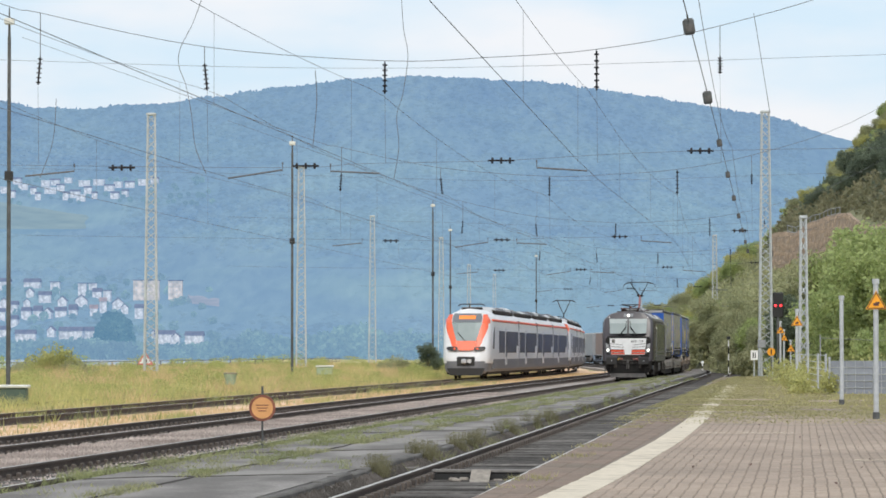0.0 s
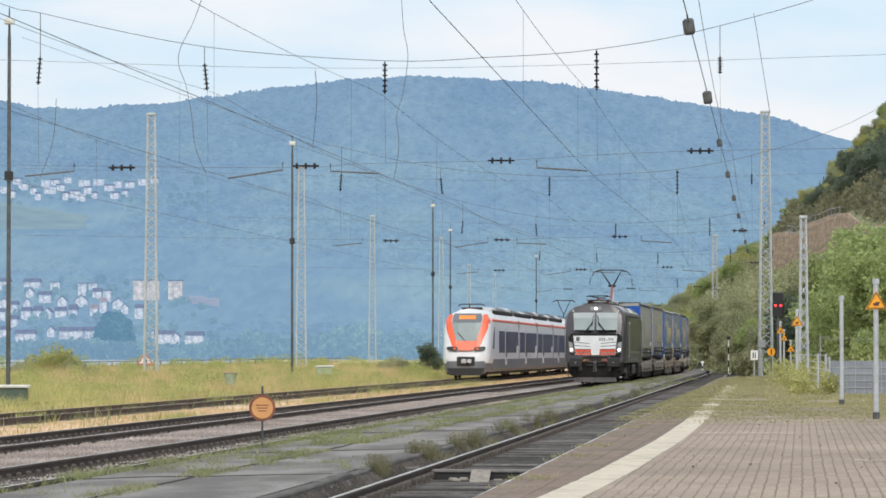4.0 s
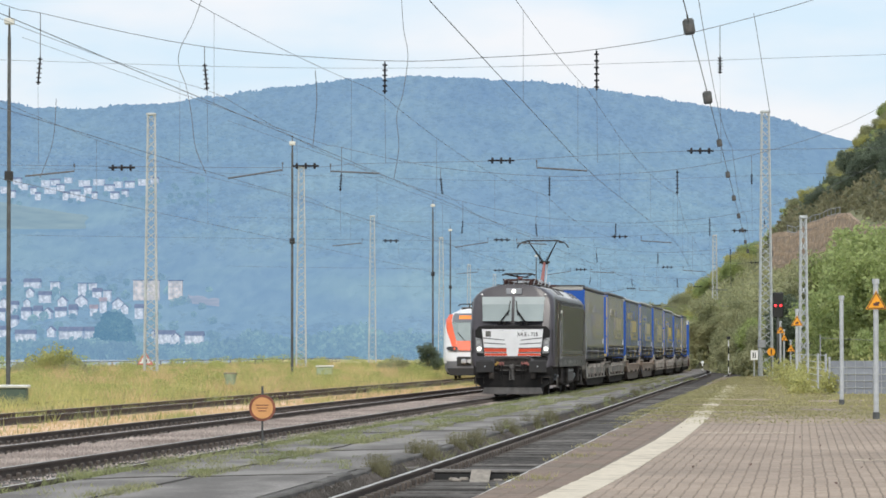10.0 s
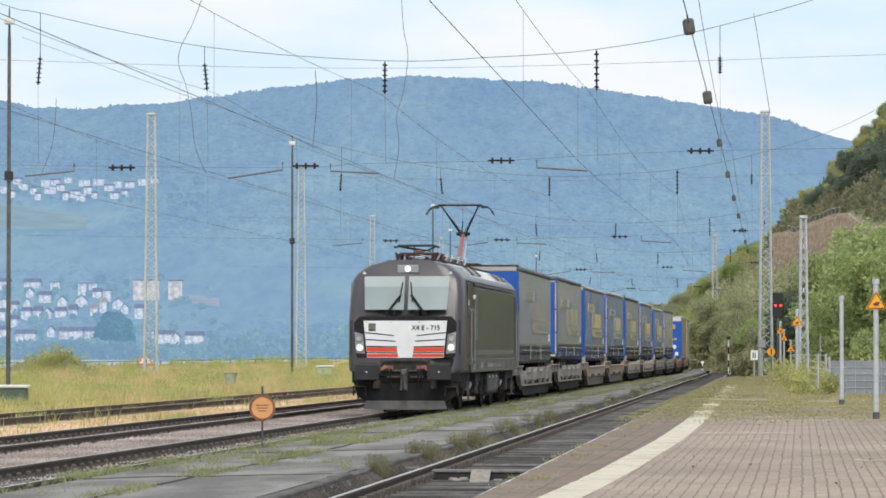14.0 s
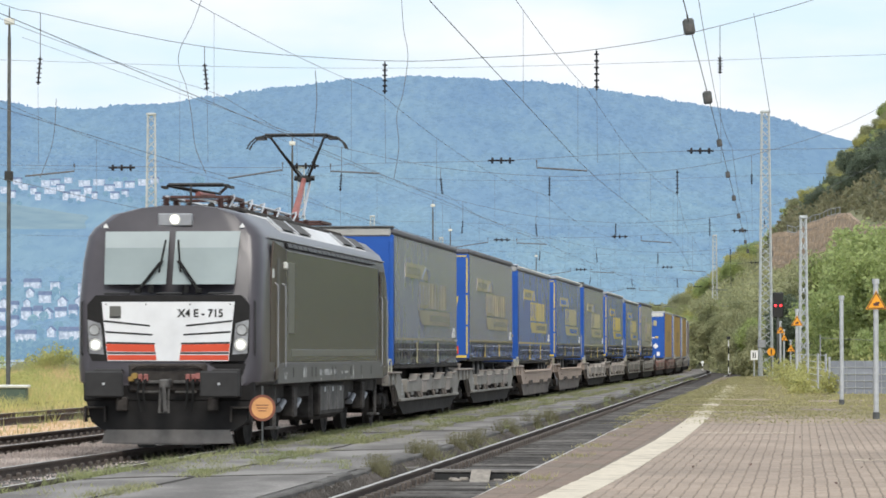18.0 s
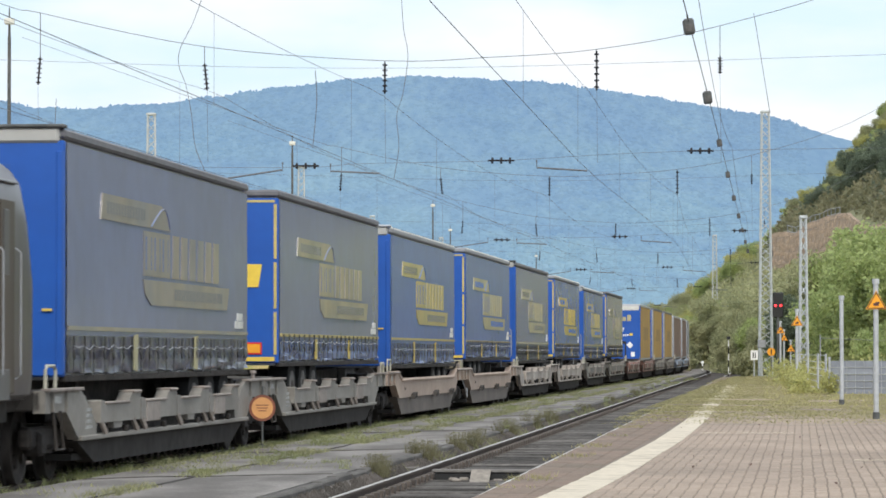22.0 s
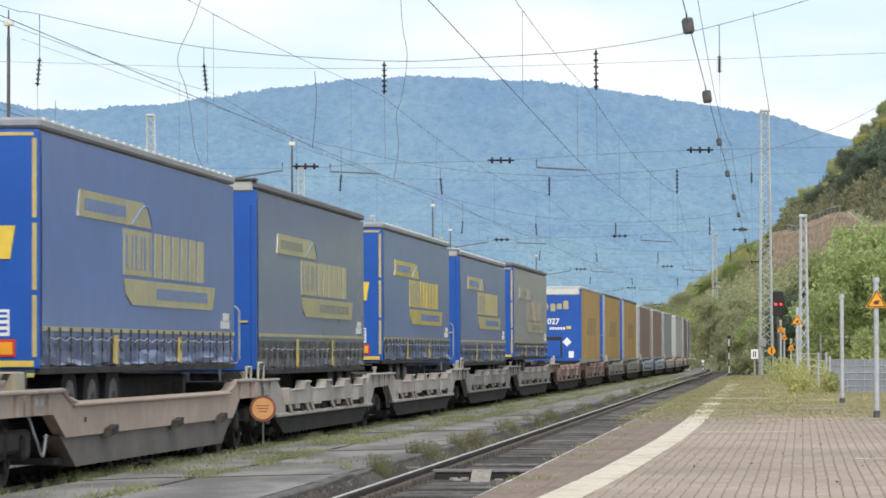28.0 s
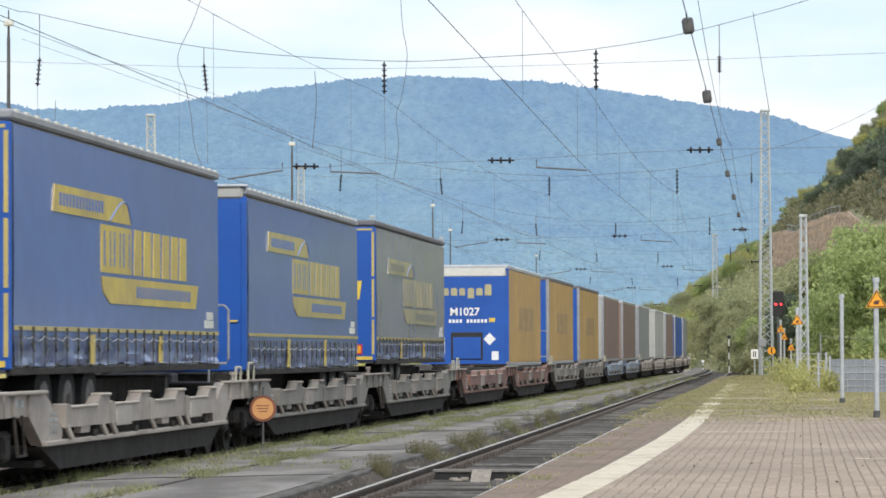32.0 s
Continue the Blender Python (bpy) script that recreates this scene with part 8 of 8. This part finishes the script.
# cover slab and cable trough in the near track
tb = thing("cable_trough", "concrete trough bridging the near track", "trough")
part("beam", G().box(-0.66, 0.66, -0.09, 0.09, -0.075, -0.028, 0.012), M["oldconcrete"], tb)
part("plank", G().box(-1.40, -0.84, -0.10, 0.10, -0.05, 0.0, 0.012), M["oldconcrete"], tb, "weathered plank end beside the rail")
# solid black block stands in for the shade below the beam
part("pit", G().box(-0.64, 0.64, -0.07, 0.07, -0.24, -0.076, 0.01), M["black"], tb, "black block for the shade under the beam")
part("cover", G().prism([(-0.50, -0.19), (-0.46, -0.205), (-0.095, -0.05), (-0.105, -0.028)], -0.12, 0.14, "x"), M["oldboard"], tb, "pale cover leaning on the beam")
for a, b, c in ((-0.36, -0.20, 0.028), (-0.30, -0.34, 0.022), (-0.22, -0.16, 0.03), (0.24, -0.2, 0.02)):
    part("rubble", G().box(a - 0.06, a + 0.06, b - 0.05, b + 0.05, -0.19, -0.19 + 2 * c, 0.014), M["oldboard"], tb, "pale broken stone")
tb.matrix_basis = on_track(49.7, 0, beside(0))

# signal, boards and hump by the far platform end
sg = thing("signal", "dark railway signal showing two red lights", "signal", pose(16.62, 181, 0.0))
part("pole", G().tube([(0, 0, 0), (0, 0, 4.5)], 0.07, 8), M["mastdark"], sg)
part("screen", G().box(-0.27, 0.27, -0.08, 0.02, 3.25, 4.5, 0.1), M["black"], sg)
for x in (-0.13, 0.13):
    part("red_light", G().disc((x, -0.11, 3.85), (0, 1, 0), 0.06, 0.05, 14), M["redlamp"], sg)
bb = thing("distance_board", "white board with dark marks on a short post", "sign", pose(15.35, 180, 0.0))
part("post", G().tube([(0, 0, 0), (0, 0, 1.4)], 0.04, 6), M["galv"], bb)
part("board", G().box(-0.18, 0.18, -0.06, -0.04, 1.15, 1.62, 0.01), M["white"], bb)
for x in (-0.08, 0.02):
    part("mark", G().box(x, x + 0.05, -0.066, -0.058, 1.25, 1.52), M["black"], bb)
yb = thing("round_yellow_sign", "round yellow sign with a dark rim", "sign", pose(16.1, 179, 0.0))
part("post", G().tube([(0, 0, 0), (0, 0, 1.3)], 0.04, 6), M["mastdark"], yb)
part("board", G().disc((0, -0.05, 1.55), (0, 1, 0), 0.2, 0.02, 20), M["orange"], yb)
part("mark", G().box(-0.03, 0.03, -0.07, -0.058, 1.42, 1.68), M["black"], yb)
sb = thing("cabinet_box", "small grey lineside box on a stand", "box", pose(15.9, 182, 0.0))
part("box", G().box(-0.2, 0.2, -0.15, 0.15, 1.75, 2.15, 0.03), M["trimgrey"], sb)
part("stand", G().tube([(0, 0, 0), (0, 0, 1.76)], 0.04, 6), M["galv"], sb)
for x, y, h in ((18.47, 236, 2.6), (19.2, 270, 0.95)):
    ls = thing("marker_post", "black and white lineside marker post", "post", pose(x, y, -0.3))
    n = 6
    for k in range(n):
        part("band", G().tube([(0, 0, h * k / n), (0, 0, h * (k + 1) / n)], 0.032, 8), M["white"] if k % 2 else M["black"], ls)
    part("head", G().disc((0, -0.02, h + 0.15), (0, 1, 0), 0.12, 0.05, 12), M["black"] if h > 2 else M["white"], ls)

# things in the grass by the sidings
bx = thing("relay_box", "green lineside cabinet with a pale lid", "box", pose(-12.95, 109.5, -0.16))
part("body", G().box(-0.48, 0.48, -0.3, 0.3, 0, 0.62, 0.03), M["boxgreen"], bx)
part("lid", G().box(-0.55, 0.55, -0.36, 0.36, 0.62, 0.72, 0.03), M["palelabel"], bx)
for x, y, s in ((-8.74, 150, 1.0),):
    bn = thing("tub", "green plastic tub with a yellow rim in the grass", "tub", pose(x, y, 0.2))
    part("bowl", G().tube([(0, 0, 0), (0, 0, 0.45)], 0.2, 14, 0, 0.27), M["boxpale"], bn)
    part("rim", G().disc((0, 0, 0.47), (0, 0, 1), 0.29, 0.06, 14), M["yellowdirty"], bn)
b2 = thing("lineside_box", "low grey-green box in the grass", "box", pose(-6.15, 190, 0.35))
part("body", G().box(-0.42, 0.42, -0.3, 0.3, 0, 0.42, 0.03), M["boxpale"], b2)
part("lid", G().box(-0.47, 0.47, -0.34, 0.34, 0.42, 0.5, 0.02), M["palelabel"], b2)
ts = thing("triangle_sign", "red and white triangular road sign on the bank", "sign", pose(-15.5, 190, 0.3))
part("post", G().tube([(0, 0, 0), (0, 0, 0.9)], 0.03, 6), M["galv"], ts)
part("sign", G().prism([(-0.42, 0.58), (0.42, 0.58), (0, 1.30)], -0.06, -0.04), M["signpink"], ts)
part("sign_face", G().prism([(-0.29, 0.66), (0.29, 0.66), (0, 1.15)], -0.066, -0.058), M["white"], ts)
part("symbol", G().box(-0.1, 0.1, -0.072, -0.064, 0.72, 0.86, 0.01), M["rust"], ts)

# thin railing along the top of the bank
br = thing("bank_railing", "thin dark railing along the river bank", "railing")
for s in along(130, 330, 4):
    p, _ = track(s, -30)
    part("post", G().tube([(p.x, p.y, 0.3), (p.x, p.y, 1.02)], 0.03, 4), M["mastdark"], br)
for z in (1.0, 0.72):
    part("rail", G().tube([(*track(s, -30)[0].xy, z) for s in along(130, 330, 8)], 0.022, 4), M["mastdark"], br)

# bushes on the bank
for x, y, k, s in ((-18.9, 178, 6, 0.56), (-3.25, 250, 7, 0.42), (-1.05, 250, 1, 0.33), (-20.3, 176, 7, 0.36), (-17.9, 177, 7, 0.4), (-0.2, 255, 4, 0.3)):
    tree(k, Vector((x, y, -0.35 * s / 0.33)), s * 1.15, x * 31, "bush", "small rounded bush on the grassy bank", "bushes on the bank")

# ---- growth ----
def bank_z(s, d):
    return np.interp(-d, [11.2, 12.6, 16.5, 24, 40], [-0.22, -0.1, 0.15, 0.38, 0.45])


p, _, _ = on_strip(190000, 70, 300, -36, -11.6, bank_z)
p = clumpy(p, 0.10, -0.28, 2.0)
tagged(part("meadow_grass", tri_mesh("meadow_grass", blades(p, 0.42, 0.024, 0.6), M["grass"])), "tall yellow-green grass on the bank", "grass", "", "stuff")
p, _, _ = on_strip(60000, 70, 290, -34, -12.0, bank_z)
p = clumpy(p, 0.09, -0.04, 9.0)
tagged(part("meadow_grass", tri_mesh("meadow_grass", blades(p, 0.45, 0.026, 0.6), M["grassmid"])), "green weeds among the grass on the bank", "grass", "", "stuff")
for d0, d1, n, cut, h in ((-7.9, -5.6, 26000, -0.25, 0.16), (-8.9, -10.0 + 0.6, 9000, -0.2, 0.18), (-13.4, -10.6, 26000, -0.3, 0.26), (-3.4, -4.6 + 0.3, 4000, 0.1, 0.1)):
    p, _, _ = on_strip(n, 48, 290, min(d0, d1), max(d0, d1), -0.2)
    p = clumpy(p, 0.22, cut, 4.0 + d0)
    tagged(part("dry_grass", tri_mesh("dry_grass", blades(p, h, 0.03), M["grassdry"])), "dry straw-coloured grass between the rails", "grass", "", "stuff")
p, _, _ = on_strip(12000, 55, 200, -13.0, -6.0, -0.2)
p = clumpy(p, 0.2, 0.22, 14.0)
tagged(part("green_weeds", tri_mesh("green_weeds", blades(p, 0.42, 0.03), M["grassgreen"])), "green weeds in the sidings", "weeds", "", "stuff")
# fringe along the low platform's far edge, cracks and near edge
p, _, _ = on_strip(17000, 34, 230, 0.98, 1.62, 0.0)
p = clumpy(p, 0.5, -0.30, 1.0)
tagged(part("edge_grass", tri_mesh("edge_grass", blades(p, 0.12, 0.016, 0.8), M["grassgreen"])), "grass fringe along the low platform", "grass", "", "stuff")
p, _, _ = on_strip(15000, 34, 230, 1.5, 2.2, 0.07)
p = clumpy(p, 0.45, 0.10, 6.0)
tagged(part("edge_grass", tri_mesh("edge_grass", blades(p, 0.07, 0.012, 0.9), M["grasslow"])), "yellowish grass along the low platform", "grass", "", "stuff")
p, _, _ = on_strip(26000, 36, 220, 2.55, 2.95, 0.08)
p = np.concatenate([clumpy(p, 0.30, 0.05, 21.0), clumpy(on_strip(20000, 36, 200, 1.7, 4.1, 0.08)[0], 0.16, 0.36, 25.0)])
tagged(part("crack_weeds", tri_mesh("crack_weeds", blades(p, 0.09, 0.012, 0.9), M["grasslow"])), "weeds in the cracks of the asphalt", "weeds", "", "stuff")
p, _, _ = on_strip(15000, 47, 220, lambda s: near(s) - 1.4, lambda s: near(s) - 0.85, -0.05)
p = clumpy(p, 0.38, 0.14, 33.0)
tagged(part("kerb_weeds", tri_mesh("kerb_weeds", blades(p, 0.18, 0.014, 0.9), M["grasslow"])), "tall brownish weeds along the platform kerb", "weeds", "", "stuff")
# single tufts and bushy weeds
def tufts(n, s0, s1, d0, d1, z, r, h, width, share):
    c, _, _ = on_strip(n, s0, s1, d0, d1, z)
    out = []
    for p in c:
        k = rng.uniform(0.5, 1.3)
        m = int(share * k)
        a, q = rng.uniform(0, math.tau, m), np.sqrt(rng.random(m)) * r * k
        base = p + np.stack([np.cos(a) * q, np.sin(a) * q * 2.2, np.zeros(m)], 1)
        f = blades(base, h * k, width, 0.55)
        out.append(f)
    return np.concatenate(out)


def bushy(n, s0, s1, d0, d1, z, r, h, size, share, stems=0.17):
    """Low leafy weeds: small domes of leaves with stems standing out of them."""
    c = n if not isinstance(n, int) else on_strip(n, s0, s1, d0, d1, z)[0]
    out = []
    for p in c:
        k = rng.uniform(0.45, 1.25) if isinstance(n, int) else rng.uniform(0.85, 1.25)
        m = int(share * k)
        a, q, f = rng.uniform(0, math.tau, m), np.sqrt(rng.random(m)) * r * k, rng.random(m) ** 0.7
        pts = p + np.stack([np.cos(a) * q * (1.1 - f * 0.6), np.sin(a) * q * 2 * (1.1 - f * 0.6), f * h * k], 1)
        out += [leaves(pts, size), blades(p + np.stack([np.cos(a) * q * 0.5, np.sin(a) * q, np.zeros(m)], 1)[:int(m * stems)], h * k * 1.25, 0.008, 0.3)]
    return np.concatenate(out)


tagged(part("weed_tufts", tri_mesh("weed_tufts", bushy(16, 52, 190, lambda s: near(s) - 1.32, lambda s: near(s) - 0.95, -0.05, 0.15, 0.30, 0.011, 170, 0.7), M["weeds"])), "bushy brownish weeds along the platform kerb", "weeds", "", "stuff")
tagged(part("weed_tufts", tri_mesh("weed_tufts", bushy(18, 45, 190, lambda s: near(s) - 1.4, lambda s: near(s) - 1.0, 0.0, 0.13, 0.22, 0.012, 180), M["grassgreen"])), "green weeds along the platform kerb", "weeds", "", "stuff")
tagged(part("weed_tufts", tri_mesh("weed_tufts", bushy(34, 46, 200, 1.0, 2.9, 0.04, 0.18, 0.11, 0.011, 150), M["grasslow"])), "leafy weeds on the low platform", "weeds", "", "stuff")
spots = [np.array((*track(s, near(s) - off)[0].xy, -0.03)) for s, off in ((46.5, 1.05), (47.2, 1.1), (53, 1.12), (54, 1.08), (58.5, 1.1), (60.5, 1.05), (62, 1.1), (70, 1.1), (81, 1.1), (83, 1.05), (96, 1.1), (113, 1.1), (131, 1.05))]
tagged(part("weed_tufts", tri_mesh("weed_tufts", bushy(spots, 0, 0, 0, 0, 0, 0.27, 0.27, 0.011, 300, 0.9), M["weeds"])), "tall bushy weeds standing in the gravel by the kerb", "weeds", "", "stuff")
spots = [np.array((*track(s, d)[0].xy, 0.07)) for s, d in ((58, 2.3), (59, 2.6), (60, 2.2), (61, 2.5), (62.5, 2.7), (75, 2.5), (77, 2.7), (78, 2.4), (80, 2.6), (92, 2.6), (95, 2.4), (108, 2.3), (49, 2.75), (50.5, 2.8), (44, 2.7))]
tagged(part("weed_tufts", tri_mesh("weed_tufts", bushy(spots, 0, 0, 0, 0, 0, 0.30, 0.10, 0.012, 380), M["grassgreen"])), "leafy green weed patches on the low platform", "weeds", "", "stuff")
tagged(part("bank_weeds", tri_mesh("bank_weeds", bushy(150, 75, 290, -27, -11.5, bank_z, 0.8, 0.75, 0.035, 420), M["grassmid"])), "tall leafy weeds in clumps on the bank", "weeds", "", "stuff")
tagged(part("bank_weeds", tri_mesh("bank_weeds", tufts(260, 75, 300, -27, -11.4, bank_z, 0.9, 0.62, 0.028, 150), M["grassdry"])), "pale dry grass clumps on the bank", "grass", "", "stuff")
tagged(part("bank_scrub", tri_mesh("bank_scrub", bushy(60, 120, 320, -34, -29, 0.4, 0.7, 0.8, 0.05, 160), M["leafa"])), "low green scrub along the top of the bank", "scrub", "", "stuff")
tagged(part("grass_tufts", tri_mesh("grass_tufts", tufts(110, 42, 200, 1.0, 1.6, 0.02, 0.18, 0.12, 0.010, 80), M["grassgreen"])), "grass tufts along the low platform", "grass", "", "stuff")
tagged(part("grass_tufts", tri_mesh("grass_tufts", tufts(40, 44, 200, 2.55, 3.0, 0.07, 0.18, 0.10, 0.010, 90), M["grasslow"])), "grass tufts in the open joint of the asphalt", "grass", "", "stuff")
tagged(part("grass_tufts", tri_mesh("grass_tufts", tufts(60, 44, 200, 1.7, 4.2, 0.07, 0.16, 0.10, 0.012, 70), M["grassgreen"])), "small weeds on the asphalt", "weeds", "", "stuff")
tagged(part("grass_tufts", tri_mesh("grass_tufts", tufts(46, 60, 200, -13.2, -5.4, -0.2, 0.45, 0.34, 0.024, 140), M["grassmid"])), "green tufts between the sidings", "grass", "", "stuff")
# moss and low grass on the far half of the paving
p, _, _ = on_strip(330000, 60, 176, 6.6, 17, 0.38)
p = p[(p[:, 0] / p[:, 1] < 0.125) & (rng.random(len(p)) < np.clip((p[:, 1] - 58) / 14, 0, 1))]
p = clumpy(p, 0.6, -0.25, 17.0)
tagged(part("moss", tri_mesh("moss", blades(p, 0.022, 0.032, 1.2), M["moss"])), "moss and low grass in the paving joints", "moss", "", "stuff")
p, _, _ = on_strip(12000, 32, 176, lambda s: near(s) + 1.45, lambda s: near(s) + 1.9, 0.38)
p = clumpy(p, 0.5, 0.18, 27.0)
tagged(part("edge_grass", tri_mesh("edge_grass", blades(p, 0.055, 0.012), M["moss"])), "low grass on the platform edge", "grass", "", "stuff")
p = np.stack([rng.uniform(7, 17, 9000), rng.uniform(78, 150, 9000), np.full(9000, 0.36)], 1)
p = p[(p[:, 0] / p[:, 1] > 0.088) & (p[:, 0] / p[:, 1] < 0.126)]
p = clumpy(p, 0.3, -0.1, 41.0)
tagged(part("fence_grass", tri_mesh("fence_grass", blades(p, 0.13, 0.02, 0.7), M["grass"])), "grass growing along the fence", "grass", "", "stuff")

# ballast stones lying proud in the beds nearest the camera
def stones(n, s0, s1, d0, d1, z, size):
    p, _, _ = on_strip(n, s0, s1, d0, d1, z)
    oct_ = np.array([(1, 0, 0), (0, 1, 0), (-1, 0, 0), (0, -1, 0), (0, 0, 1)])
    tri = [(0, 1, 4), (1, 2, 4), (2, 3, 4), (3, 0, 4)]
    a = rng.uniform(0, math.tau, len(p))
    c, s = np.cos(a), np.sin(a)
    sz = size * rng.uniform(0.6, 1.5, (len(p), 3))
    v = oct_[None] * sz[:, None, :]
    x = v[:, :, 0] * c[:, None] - v[:, :, 1] * s[:, None]
    y = v[:, :, 0] * s[:, None] + v[:, :, 1] * c[:, None]
    w = np.stack([x, y, v[:, :, 2]], 2) + p[:, None, :]
    return np.concatenate([w[:, t, :] for t in tri], 1).reshape(-1, 3)


vs = np.concatenate([stones(34000, 44, 150, -3.1, -1.2, -0.17, 0.058), stones(16000, 46, 120, -4.7, -3.2, -0.19, 0.04), stones(8000, 46, 130, -0.7, 0.7, -0.2, 0.04)])
vd = stones(15000, 30, 130, lambda s: near(s) - 1.08, lambda s: near(s) - 0.80, lambda s, d: 0.02 - 0.62 * (d - 5.64 + 0.0074 * (s - 40) + 1.08), 0.032)
tagged(part("kerb_stones", tri_mesh("kerb_stones", vd, M["dirtstone"])), "dirty ballast stones heaped along the kerb", "ballast", "", "stuff")
tagged(part("ballast_stones", tri_mesh("ballast_stones", vs, M["ballaststone"])), "loose grey-pink ballast stones", "ballast", "", "stuff")

# the paving itself, last
pave(7.22, 7.86, 26.5, 104, 0.20, 0.40, M["edgepaver"], pv, 0, "edge_paver")
pave(7.90, 16.5, 26.5, 104, 0.108, 0.22, M["paver"], pv, 30.2)
strip("far_paving", 7.4, 16.5, 0.3785, 0.3785, 103.9, 176, M["paver"], cat="paving", label="mossy far end of the block paving", thick=0.02)
# the worn white safety line, block by block, drifting with the paving
wlne = tagged(new("safety_line"), "worn white safety line along the platform edge", "line", "", "structure")
line_meshes = []
for k in range(4):
    e = [0.175 + random.uniform(-0.004, 0.004) for _ in range(4)]
    g = G().prism([(-e[0], -0.195), (e[1], -0.195), (e[2], 0.195), (-e[3], 0.195)], -0.01, 0.0, "z")
    line_meshes.append(g.mesh("line_block", M["stripe"]))
LINE_S, LINE_D = (26, 30, 33, 37, 42, 48, 54, 60, 65, 73, 86, 103, 138), (7.87, 7.92, 7.98, 8.035, 8.065, 8.10, 8.09, 8.065, 8.03, 7.95, 7.80, 7.68, 7.34)
for k in range(265):
    s = 26.5 + 0.4 * k
    if s > 65 and random.random() < 0.25 + (s - 65) * 0.005:
        continue
    ob = new("line_block", random.choice(line_meshes))
    ob.parent = wlne
    ob.matrix_basis = on_track(s, 0, float(np.interp(s, LINE_S, LINE_D))) @ pose(random.uniform(-0.004, 0.004), 0, 0.3845, 0, 0, random.uniform(-0.3, 0.3))
for x0, x1, y in ((3.69, 5.02, 52.2), (4.4, 5.3, 39.1)):
    tagged(part("painted_line", G().box(x0, x1, y - 0.05, y + 0.05, 0.383, 0.387), M["stripe"]), "worn white painted line on the paving", "line", "", "structure")

def motions():
    for ob, o, length in TRAIN:
        walk(ob, [(float(t), on_track(s + o, length)) for t, s in LOCO_S])
    # wheels roll, a row every fifteenth of a second
    for ob, y, r in WHEELS:
        walk(ob, [(k / 15, pose(0, y, r, math.degrees((8.23 * k / 15 + 0.0105 * (k / 15) ** 2) / r) % 360)) for k in range(481)])


motions()
